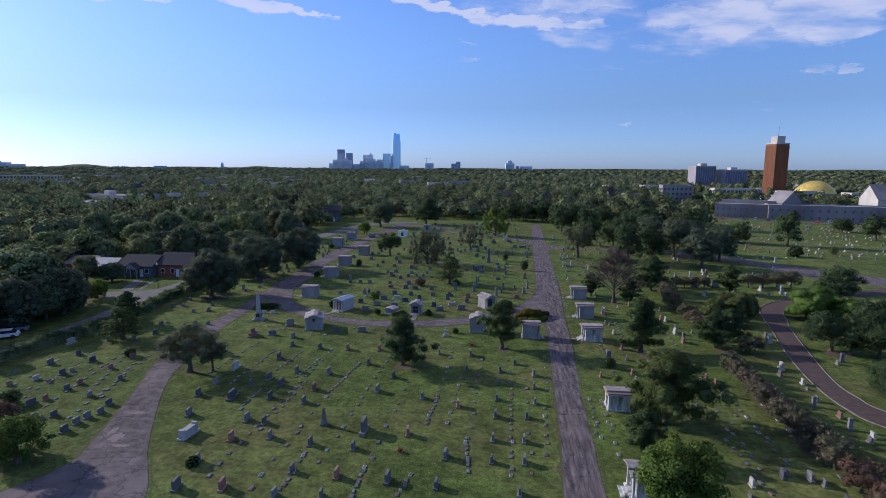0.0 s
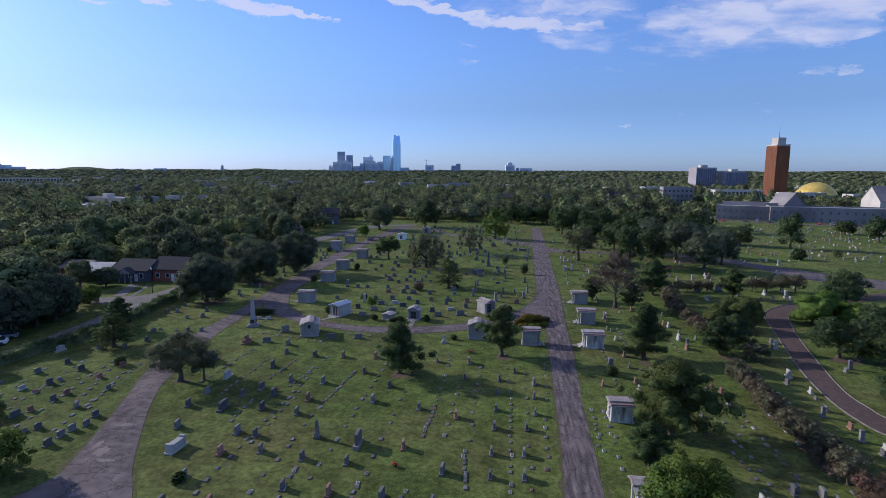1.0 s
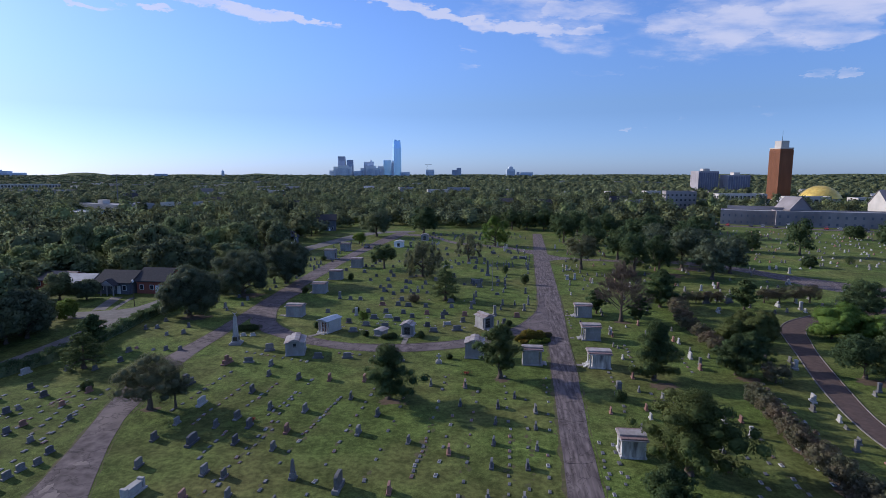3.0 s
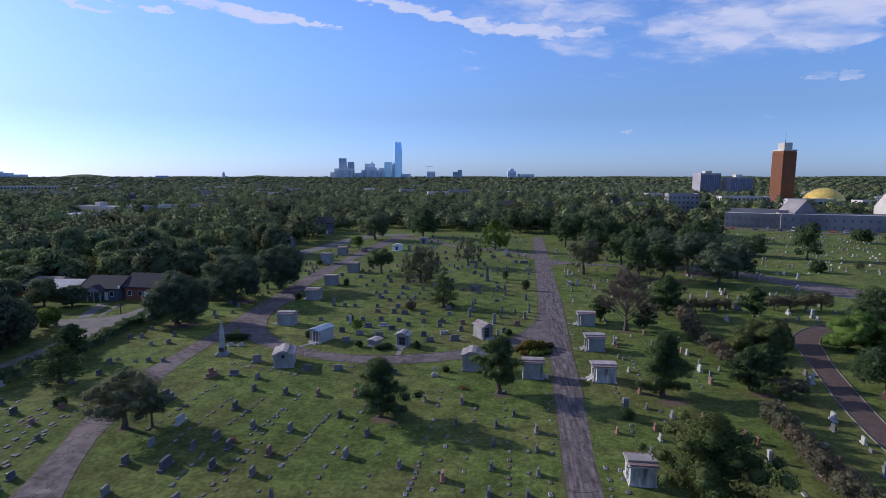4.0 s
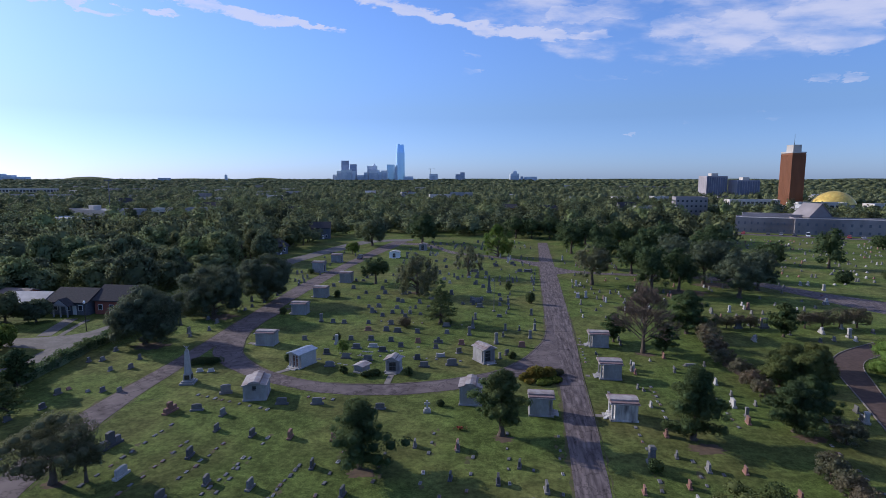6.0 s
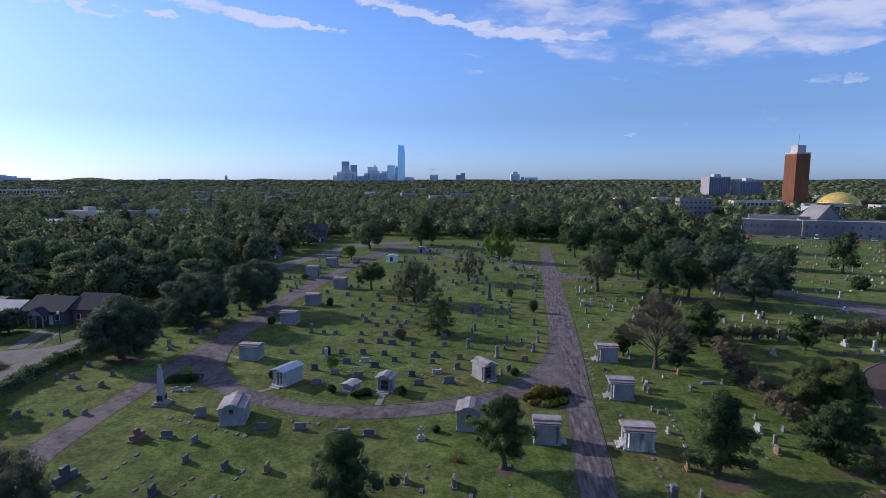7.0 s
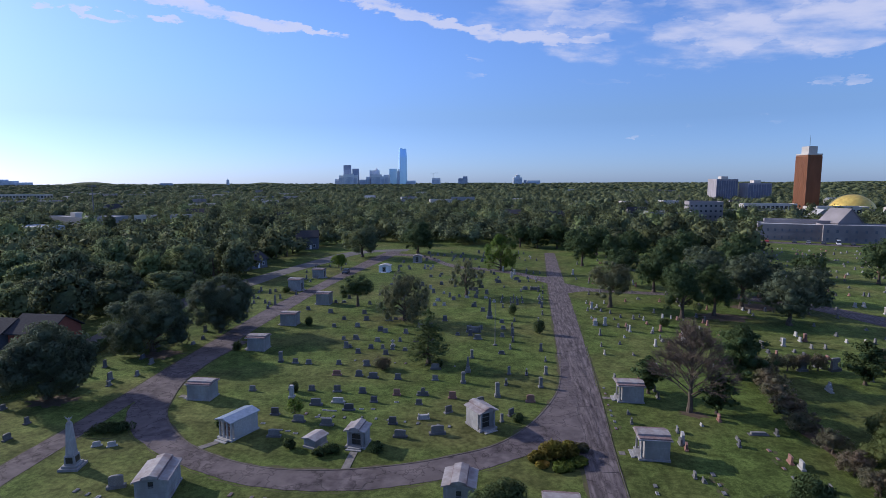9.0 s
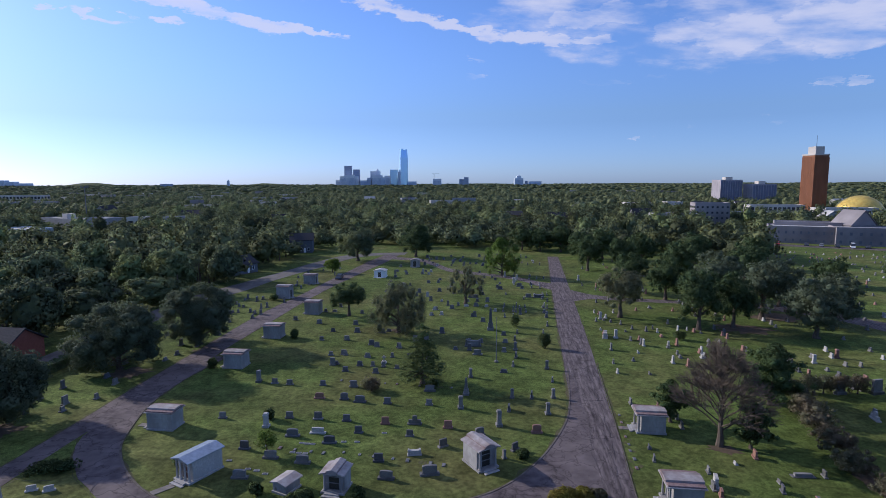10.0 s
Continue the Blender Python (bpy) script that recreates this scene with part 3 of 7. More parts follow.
def crown_blobs(w, h, base, rng, kind):
    """The lumps of a crown w wide that reaches from base to h."""
    out = []
    ch = h - base
    if kind == "shrub":
        for i in range(7):
            a, q = rng.uniform(0, 6.28), rng.uniform(0, 0.3)
            out.append(((math.cos(a) * w * q, math.sin(a) * w * q, h * rng.uniform(0.35, 0.6)), (w * 0.26, w * 0.26, h * 0.38)))
    elif kind == "pine":
        # flat tiers of boughs, shorter towards the top
        for i in range(11):
            f = (i + rng.uniform(0, 0.6)) / 11
            reach = 0.5 * w * (1 - 0.82 * f) * rng.uniform(0.75, 1.15)
            for k in range(5 if f < 0.7 else 3):
                a = 2.4 * i + 6.28 * k / 5 + rng.uniform(-0.4, 0.4)
                for q in (0.45, 0.85):
                    r_ = reach * (0.34 - 0.08 * q)
                    out.append(((math.cos(a) * reach * q, math.sin(a) * reach * q, base + ch * (0.03 + 0.93 * f) - 0.05 * reach * q), (r_, r_, 0.036 * ch)))
        out.append(((0, 0, base + ch * 0.96), (0.05 * w, 0.05 * w, 0.06 * ch)))
    elif kind == "willow":
        # hanging sprays round a domed top
        for i in range(60):
            a, v = 2.4 * i + rng.uniform(-0.4, 0.4), rng.uniform(-0.9, 1.0)
            rr = math.sqrt(max(0.03, 1 - (v * v if v > 0 else 0.35 * v * v))) * rng.uniform(0.35, 1.0)
            s = rng.uniform(0.05, 0.10)
            out.append(((math.cos(a) * w * 0.5 * rr, math.sin(a) * w * 0.5 * rr, base + ch * (0.46 + 0.46 * v)), (w * s, w * s, w * s * rng.uniform(1.2, 2.0))))
    elif kind in ("cedar", "juniper"):
        # rising boughs with tufts, wide below the middle; a cedar has an uneven top, a juniper a point
        for i in range(19):
            f = (i + rng.uniform(0, 1)) / 19
            reach = 0.5 * w * (min(1.0, 0.62 + 1.3 * f) * (1 - f ** 2.4) ** 0.7 if kind == "cedar" else min(1.0, 0.7 + 2.2 * f) * 1.08 * (1 - f) ** 0.72) * rng.uniform(0.74, 1.22) + 0.03 * w
            a = 2.4 * i + rng.uniform(-0.5, 0.5)
            for q in (0.3, 0.65, 0.98):
                s = (0.145 - 0.075 * q) * rng.uniform(0.8, 1.3) * w
                out.append(((math.cos(a) * reach * q, math.sin(a) * reach * q, base + ch * (0.06 + 0.84 * f) + 0.16 * reach * q), (s, s, s * 0.85)))
        out.append(((0, 0, base + ch * 0.93), (0.07 * w, 0.07 * w, 0.09 * ch)))
    elif kind == "dense":
        for i in range(40):
            a, v = 2.4 * i, -0.75 + 1.72 * ((i * 0.7549 + 0.3) % 1)
            rr, s = math.sqrt(max(0.03, 1 - (v * v if v > 0 else 0.6 * v * v))) * rng.uniform(0.62, 0.80), rng.uniform(0.11, 0.17)
            out.append(((math.cos(a) * w * 0.5 * rr, math.sin(a) * w * 0.5 * rr, base + ch * (0.47 + 0.40 * v)), (w * s, w * s, w * s * 0.8)))
        out.append(((0, 0, base + ch * 0.48), (w * 0.38, w * 0.38, ch * 0.40)))
    elif kind == "broad":
        # clumps of many sizes round a full crown, some standing out of it
        for i in range(66):
            a, v = 2.4 * i + rng.uniform(-0.3, 0.3), -0.80 + 1.78 * ((i * 0.7549 + 0.3) % 1)
            rr, s = math.sqrt(max(0.03, 1 - (v * v if v > 0 else 0.6 * v * v))) * rng.uniform(0.60, 0.95), rng.uniform(0.06, 0.14)
            out.append(((math.cos(a) * w * 0.5 * rr, math.sin(a) * w * 0.5 * rr, base + ch * (0.47 + 0.43 * v * rng.uniform(0.9, 1.08))), (w * s, w * s, w * s * 0.8)))
        out.append(((0, 0, base + ch * 0.48), (w * 0.38, w * 0.38, ch * 0.40)))
    else:
        for i in range(10):
            a, v = rng.uniform(0, 6.28), rng.uniform(-0.8, 0.9)
            rr = (math.sqrt(max(0.04, 1 - 0.85 * v * v)) if v > 0 else 1 - 0.35 * abs(v) ** 2.5) * rng.uniform(0.42, 0.66)
            s = rng.uniform(0.17, 0.25)
            out.append(((math.cos(a) * w * 0.5 * rr, math.sin(a) * w * 0.5 * rr, base + ch * (0.46 + 0.34 * v)), (w * s, w * s, ch * s * 0.85)))
        for i in range(30):
            a, v = rng.uniform(0, 6.28), rng.uniform(-0.9, 1.0)
            rr = (math.sqrt(max(0.02, 1 - 0.95 * v * v)) if v > 0 else 1 - 0.35 * abs(v) ** 2.5) * rng.uniform(0.72, 1.0)
            s = rng.uniform(0.065, 0.13)
            out.append(((math.cos(a) * w * 0.5 * rr, math.sin(a) * w * 0.5 * rr, base + ch * (0.48 + 0.43 * v)), (w * s, w * s, w * s * 0.8)))
        out.append(((0, 0, base + ch * 0.5), (w * 0.33, w * 0.33, ch * 0.34)))
    return out


BALL = bmesh.new()
bmesh.ops.create_icosphere(BALL, subdivisions=1, radius=1.0)
BALL_V = np.array([v.co[:] for v in BALL.verts])
BALL_F = np.array([[v.index for v in f.verts] for f in BALL.faces])
BALL.free()


def lumps(blobs, rng, fill, low=-1.0):
    """Uneven solid lumps inside the ovals of a crown, under its leaves."""
    V = [np.maximum(BALL_V * rng.uniform(0.82, 1.16, (len(BALL_V), 1)) * np.array(r) * fill + c, (-1e9, -1e9, low)) for c, r in blobs]
    F = [BALL_F + k * len(BALL_V) for k in range(len(blobs))]
    return np.concatenate(V), np.concatenate(F)


def make_tree(x, y, h, w, kind="oak", leaf="leaf_oak", n=2600, size=0.26, label="", base=None, lean=0.0, name="tree", group="trees of the cemetery", seed=0):
    rng = np.random.RandomState(seed + int(abs(x * 13 + y * 7)))
    base = h * 0.22 if base is None else base
    blobs = crown_blobs(w, h, base, rng, kind)
    blobs = [((c[0] + lean * c[2], c[1], c[2]), r) for c, r in blobs]
    t = thing(name, pose(x, y, 0, 0, 0, rng.uniform(0, 360) if not lean else 0), label or "dark green leafy tree on the cemetery lawn", "tree", group)
    bm = bmesh.new()
    r0 = 0.022 * h + 0.02 * w
    fork = Vector((lean * base * 0.9, 0, base * 1.15))
    top = h * 0.6
    tube(bm, [(0, 0, -0.1), (0.02 * w, 0, base * 0.5), fork, Vector((lean * top, 0, top))], [r0 * 1.5, r0, r0 * 0.8, r0 * 0.15], 9)
    part("trunk", bm, "bark", t)
    for c, r in blobs[:9]:
        c = Vector(c)
        start = fork.lerp(Vector((lean * top, 0, top)), min(0.85, max(0.0, (c.z - base * 1.3) / max(0.1, h - base)) * 0.8))
        mid = start.lerp(c, 0.5) + Vector((0, 0, 0.04 * h))
        part("limb", tube(bmesh.new(), [start, mid, c], [r0 * 0.42, r0 * 0.26, r0 * 0.08], 5), "bark", t)
    P, D = blob_points(int(n * 1.18), blobs, rng)
    keep = P[:, 2] > 0.08
    if n > 1500:
        fill = {"dense": 0.82, "broad": 0.72, "cedar": 0.74, "juniper": 0.74, "pine": 0.50, "willow": 0.50}.get(kind, 0.62)
        part("inner_foliage", mesh_from("inner_foliage", *lumps(blobs, rng, fill, 0.2), M[leaf], True), None, t)
    part("crown", leaf_mesh("crown", P[keep], D[keep], size * 0.76, rng, M[leaf]), None, t)
    return t


# ---- ground, roads ----
def rise(x, y):
    """The height of the land, which swells far beyond the district."""
    f = min(1.0, max(0.0, (math.hypot(x, y) - 1500) / 2900))
    return 17.0 * f * f * (3 - 2 * f)


bm = bmesh.new()
bmesh.ops.create_grid(bm, x_segments=60, y_segments=60, size=1.0)
for v in bm.verts:
    v.co.x = 7000 * v.co.x * abs(v.co.x) ** 1.2
    v.co.y = 7000 * v.co.y * abs(v.co.y) ** 1.2 + 100
    v.co.z = rise(v.co.x, v.co.y)
ground = tagged(part("ground", bm, "grass"), "mown green lawn of the cemetery with paler worn patches", "ground", kind="structure")


def road(name, left, right, z, mat, label, n=60):
    V, F = between(left, right, z, n)
    ob = part(name, mesh_from(name, V, F, M[mat]), None)
    return tagged(ob, label, "road", kind="structure")


MAIN_L = [(-2.6, -90), (1.6, 20), (3.1, 57), (3.7, 65), (4.1, 74), (4.4, 84), (4.8, 94), (5.1, 104), (5.5, 116), (5.4, 145), (6.0, 160), (6.7, 181), (7.6, 209), (9.3, 249), (11.0, 290), (11.4, 300)]
MAIN_R = [(0.6, -90), (4.9, 20), (6.8, 57.5), (7.45, 72), (7.75, 81), (8.2, 89), (8.65, 98), (9.05, 109), (9.4, 120), (10.1, 132.6), (10.7, 145), (11.4, 161), (12.1, 181), (12.9, 209), (13.8, 236), (15.3, 288), (15.6, 300)]
road("road_main", MAIN_L, MAIN_R, 0.02, "asphalt", "worn grey-mauve asphalt cemetery road with cracks and patches", 90)
ISLAND = [(-53.6, 157), (-54.4, 146), (-53.6, 136.5), (-51.0, 128.6), (-48.2, 123), (-42.9, 117.6), (-37, 114), (-29.5, 111.7), (-21.7, 112), (-14, 114.2), (-9, 116.7), (-4, 120.1), (0.2, 126.3), (3.7, 135.3), (5.2, 143), (6.4, 158)]
OUTER = [(-57.4, 157), (-58.0, 146), (-57.4, 136), (-55.0, 125), (-50.2, 118.4), (-44, 114.0), (-38.5, 111), (-30.5, 108.3), (-24, 107.7), (-17, 108.7), (-11, 110.9), (-6, 113.6), (-1, 117.4), (2.4, 119.6), (6.5, 121), (7.2, 150)]
road("road_loop", OUTER, ISLAND, 0.03, "asphalt_bend_shaded", "curved asphalt lane bending round the front of the burial lawn", 140)
LEFT_L = [(-112, -60), (-82, -2), (-62, 30), (-46.6, 53.8), (-46.4, 60), (-48.4, 67), (-52, 77), (-54.6, 84), (-56.9, 91.5), (-57.9, 98), (-58.1, 104), (-58.2, 112), (-58.6, 122), (-59.4, 134), (-60.2, 144), (-60.8, 157), (-61.5, 167), (-62.2, 180), (-62.4, 195), (-61.8, 206), (-61.5, 220), (-61.2, 238), (-60.6, 255), (-60, 278), (-58, 300)]
LEFT_R = [(-100, -66), (-66, 0), (-46, 30), (-36, 45), (-33.4, 50.5), (-39.2, 60), (-43.5, 67.3), (-48.2, 77), (-50.9, 86), (-53.0, 95), (-54.2, 103), (-54.6, 110), (-55.1, 118), (-55.6, 126), (-55.3, 134), (-54.6, 141), (-55.8, 156), (-56.6, 166), (-56.9, 180), (-57.2, 195), (-57.4, 206), (-57.0, 221), (-56.0, 239), (-54.8, 256), (-53, 275), (-52, 298)]
road("road_left", LEFT_L, LEFT_R, 0.026, "asphalt_bend_shaded", "worn asphalt lane along the edge of the cemetery", 110)
road("road_cross", [(-55, 293), (-39, 286), (-24.6, 262), (-12, 254), (-0.6, 246.5), (6, 239), (12, 238)], [(-54, 286), (-39, 279), (-25, 256), (-12, 249), (-1, 241), (4, 233), (8.5, 226)], 0.015, "asphalt", "narrow asphalt cross lane at the far end of the lawn", 70)
road("road_side", [(13.0, 228), (18, 221.5), (23.5, 218.5), (29.5, 217), (45, 215)], [(12.6, 211.5), (18, 215), (23.5, 214), (29.5, 213), (45, 211)], 0.016, "asphalt", "asphalt side lane leading off between trees", 50)
PATH_L = [(96, 158), (78, 150), (66, 144), (58.3, 138.5), (54.2, 134.6), (51.2, 130.0), (49.2, 124), (46.5, 114), (42.6, 100), (40.2, 88), (39.9, 80), (41.6, 75), (50, 66), (70, 52)]
PATH_R = [(98, 153.5), (80, 145.5), (68, 139.5), (60.4, 134.4), (57.2, 131.6), (54.8, 127.6), (53.0, 122.6), (50.2, 114.5), (46.2, 100), (43.6, 89), (43.5, 83.8), (44.4, 79.7), (52, 70), (72, 56)]
road("road_brown", PATH_L, PATH_R, 0.02, "brown_path", "dark brown asphalt drive with pale concrete kerbs", 100)
road("road_far", [(56, 218), (73, 204.5), (80, 194), (88, 184.6), (100, 173), (122, 158)], [(52, 212), (68, 199.5), (74.5, 187), (80.5, 172), (90, 162), (114, 148)], 0.016, "asphalt", "grey asphalt lane crossing the far burial ground", 50)
road("street", [(-92, 45), (-86.0, 75), (-83.2, 96), (-84.2, 117), (-85.2, 121.5), (-89.4, 128.8), (-86.4, 131.6), (-85.6, 138), (-86.5, 150), (-91, 200), (-87.4, 227), (-85.5, 239), (-83.3, 253), (-80, 276), (-75.4, 294), (-66, 303), (-50, 308)],
     [(-86.6, 45), (-80.6, 75), (-78.0, 96), (-78.8, 117), (-79.2, 122), (-79.6, 129), (-79.8, 132), (-80, 138), (-81.2, 150), (-84, 196), (-80.4, 214), (-79.3, 230), (-76.8, 247), (-72.7, 265), (-69.8, 284), (-63, 295), (-50, 300)], 0.03, "concrete", "pale concrete residential street beyond the hedge", 120)
road("side_street", [(-140, 128.2), (-110, 126.9), (-97, 126.7), (-89, 129.4)], [(-140, 123.4), (-110, 122.2), (-97, 121.9), (-85, 121.4)], 0.024, "concrete", "pale concrete side street before the houses", 40)


def kerb(points, width=0.16, h=0.12, label="weathered concrete kerb along the drive", mat="kerb"):
    V, F = ribbon(points, width, -0.05, h)
    return tagged(part("kerb", mesh_from("kerb", V, F, M[mat]), None), label, "kerb", kind="structure")


verge_rng = random.Random(31)


def verge(points, width, out):
    """A broken band of bare soil and dead grass beside the asphalt, out metres outside its edge."""
    s = spline(points, 1.4)
    V, F = [], []
    for i, p in enumerate(s):
        d = (s[min(i + 1, len(s) - 1)] - s[max(i - 1, 0)]).normalized()
        nrm = Vector((-d.y, d.x, 0))
        w = width * max(0.12, verge_rng.gauss(0.6, 0.4))
        for q, h in ((p + nrm * (out - 0.15), 0.012), (p + nrm * (out + (w if out > 0 else -w)), 0.006)):
            V.append((q.x, q.y, h))
        if i:
            k = 2 * i
            F.append((k - 2, k - 1, k + 1, k))
    return tagged(part("verge", mesh_from("verge", V, F, M["dead_grass"]), None), "narrow strip of dead grass beside the road", "verge", kind="structure")


for edge, out in ((MAIN_L[1:], 0.1), (MAIN_R[1:], -0.1), (LEFT_L[2:], 0.1), (LEFT_R[3:], -0.1), (OUTER[3:-1], -0.1), (ISLAND, 0.1)):
    verge(edge, 0.36, out)
kerb(ISLAND, 0.20, 0.07, "low worn kerb stained brown with earth", "old_kerb")
kerb([(x + 0.1, y) for x, y in MAIN_R[6:12]], 0.10, 0.06, "thin earth-stained concrete edging along the road", "old_kerb")
kerb(PATH_L[2:], 0.16)
kerb(PATH_R[2:], 0.12)


def crack(points, width=0.07, seed=1, mat="crack", label="dark sealed crack across the asphalt"):
    V, F = ribbon(points, 0.22 * width, 0.04, 0.062, 0.16, seed)
    return tagged(part("road_crack", mesh_from("road_crack", V, F, M[mat]), None), label, "road crack", kind="structure")


cr_rng = random.Random(4)
for i in range(13):
    y = 44 + i * 14.4 + cr_rng.uniform(-3.4, 3.4)
    xl, xr = 2.4 + (y - 44) * 0.037, 5.9 + (y - 44) * 0.044
    crack([(xl + 0.1, y), (0.5 * (xl + xr), y + cr_rng.uniform(-0.8, 0.8)), (xr - 0.1, y + cr_rng.uniform(-1, 1))], cr_rng.uniform(0.05, 0.11), i)
for x, y0, y1 in ((4.3, 40, 78), (5.3, 60, 108), (6.4, 84, 128), (7.9, 118, 158), (7.4, 96, 140), (9.6, 140, 196), (10.6, 180, 240), (3.9, 30, 60), (8.6, 126, 170), (6.6, 118, 136)):
    for j in range(5):
        ya = y0 + (y1 - y0) * (j + cr_rng.uniform(0, 0.3)) / 5
        yb, xa = ya + cr_rng.uniform(2.0, 6.5), x + 0.036 * (ya - y0) + cr_rng.uniform(-0.5, 0.5)
        crack([(xa, ya), (xa + cr_rng.uniform(-0.2, 0.25), 0.5 * (ya + yb)), (xa + 0.036 * (yb - ya) + cr_rng.uniform(-0.3, 0.3), yb)], cr_rng.uniform(0.06, 0.13), int(y0) + j)
for i in range(4):
    x = -45 + i * 8.4 + cr_rng.uniform(-3, 3)
    yc = 109.6 + 0.012 * (x + 22) ** 2
    crack([(x, yc - 1.8), (x + cr_rng.uniform(-0.8, 0.8), yc + 0.3), (x + cr_rng.uniform(-1, 1), yc + 2.2)], 0.07, i)
crack([(-44, 116.5), (-40, 114.4), (-36, 112.6)], 0.09, 3)
crack([(-24, 110.0), (-20, 110.2), (-15, 111.2)], 0.09, 5)
for i in range(6):
    y = 57 + i * 12 + cr_rng.uniform(-3, 3)
    x = -42 - max(0, min(12, (y - 58) * 0.4)) + (0 if y < 95 else 1)
    crack([(x - 2.2, y), (x, y + cr_rng.uniform(-0.8, 0.8)), (x + 2.4, y + cr_rng.uniform(-1, 1))], 0.07, i)
for x, y, w, d in ((-46.2, 68.4, 1.5, 0.9), (-42.8, 60.8, 2.0, 0.7), (-44.6, 62.5, 1.6, 1.9), (-41.5, 55.0, 1.0, 0.8), (-46, 63.6, 0.9, 1.6)):
    n, w, d = 15, 0.55 * w, 0.6 * d
    V = [(x, y, 0.068)] + [(x + w * math.cos(6.2832 * k / n) * cr_rng.uniform(0.45, 1.2), y + d * math.sin(6.2832 * k / n) * cr_rng.uniform(0.6, 1.1), 0.05) for k in range(n)]
    F = [(0, k + 1, (k + 1) % n + 1) for k in range(n)]
    tagged(part("road_patch", mesh_from("road_patch", V, F, M["patch"]), None), "pale worn patch where the asphalt has broken", "road patch", kind="structure")

# ---- mausolea and monuments ----
def mausoleum(x, y, rz, w, d, h, roof="vault", wall="stone_wall", top="roof_stone", columns=0, window=False, porch=0.0, steps=True, label="", door="bronze"):
    """A small burial house w wide and d deep, h high, whose door looks along its own -y."""
    t = thing("mausoleum", pose(x, y, 0, 0, 0, rz), label, "mausoleum", "mausolea")
    w, d, h = 0.94 * w, 0.94 * d, (0.81 if roof == "vault" else 0.76) * h
    a, b = w / 2, d / 2
    eave = h - (0.16 * w if roof in ("gable", "rib") else 0.42)
    part("plinth", boxes((-a - 0.12, a + 0.12, -b - 0.12, b + 0.12, -0.05, 0.22), bevel=0.03), wall, t)
    dw, dh, front = 0.55, min(2.0, eave - 0.55), -b + porch
    rows = [(-a, -a + 0.25, front, b, 0.22, eave), (a - 0.25, a, front, b, 0.22, eave), (-a + 0.25, a - 0.25, b - 0.25, b, 0.22, eave),
            (-a + 0.25, -dw, front, front + 0.25, 0.22, eave), (dw, a - 0.25, front, front + 0.25, 0.22, eave), (-dw, dw, front, front + 0.25, 0.22 + dh, eave)]
    if window:
        rows[2:3] = [(-a + 0.25, -0.25, b - 0.25, b, 0.22, eave), (0.25, a - 0.25, b - 0.25, b, 0.22, eave),
                     (-0.25, 0.25, b - 0.25, b, 0.22, 1.45), (-0.25, 0.25, b - 0.25, b, 2.15, eave)]
    for row in rows:
        part("wall", boxes(row), wall, t)
    for z in (0.9, 1.55, 2.2):
        if z < eave - 0.2:
            part("course", boxes((-a - 0.012, a + 0.012, -b + porch - 0.012, b + 0.012, z, z + 0.03)), wall, t)
    part("door", boxes((-dw, -0.01, front + 0.1, front + 0.16, 0.22, 0.22 + dh), (0.01, dw, front + 0.1, front + 0.16, 0.22, 0.22 + dh)), door, t, "dark double door")
    if window:
        part("window", boxes((-0.25, 0.25, b - 0.14, b - 0.1, 1.45, 2.15)), "dark_glass", t)
    for i in range(columns):
        cx = -a + 0.2 + (w - 0.4) * i / max(1, columns - 1)
        part("column", lathe(bmesh.new(), [(0.17, 0.22), (0.17, 0.32), (0.125, 0.36), (0.105, eave - 0.22), (0.16, eave - 0.14), (0.17, eave)], 10, cx, -b + 0.18), wall, t)
    if steps:
        part("step", boxes((-dw - 0.25, dw + 0.25, -b - 0.45, -b - 0.12, 0, 0.20), bevel=0.02), wall, t)
        part("step", boxes((-dw - 0.4, dw + 0.4, -b - 0.8, -b - 0.45, 0, 0.10), bevel=0.02), wall, t)
    o = 0.22
    if roof == "vault":
        part("cornice", boxes((-a - 0.24, a + 0.24, -b - 0.24, b + 0.24, eave, eave + 0.12), bevel=0.02), top, t)
        part("roof", boxes((-a - 0.12, a + 0.12, -b - 0.12, b + 0.12, eave + 0.12, eave + 0.26), bevel=0.03), "stain", t, "dark stained stone roof slab")
        k = 0.31 * w
        part("roof_cap", prism(bmesh.new(), [(-k, eave + 0.26), (k, eave + 0.26), (0.96 * k, eave + 0.44), (0, eave + 0.50), (-0.96 * k, eave + 0.44)], -b - o + 0.04, b + o - 0.04), top, t, "raised stone roof cap")
    else:
        rise = h - eave
        for s in (-1, 1):
            out = [(0, h), (s * (a + o), eave + 0.02), (s * (a + o), eave + 0.14), (0, h + 0.12)]
            part("roof", prism(bmesh.new(), out, -b - o, b + o), top, t, "pitched roof slab")
        part("gable", prism(bmesh.new(), [(-a, eave), (a, eave), (0, eave + rise)], -b + 0.02, -b + 0.24), wall, t)
        part("gable", prism(bmesh.new(), [(-a, eave), (a, eave), (0, eave + rise)], b - 0.24, b - 0.02), wall, t)
        if roof == "rib":
            r = 0.25 * w
            for q in (-1, 1):
                part("roof_seam", boxes((q * r - 0.06, q * r + 0.06, -b - o - 0.01, b + o + 0.01, h - 0.16, h - 0.02)), "stain", t, "dark stained roof joint")
            part("roof_rib", prism(bmesh.new(), [(-r, h - 0.10), (r, h - 0.10), (r, h + 0.12), (0, h + 0.30), (-r, h + 0.12)], -b - o - 0.03, b + o + 0.03), top, t)
        if porch:
            part("architrave", boxes((-a, a, -b, -b + 0.3, eave - 0.02, eave + 0.16)), wall, t)
    return t


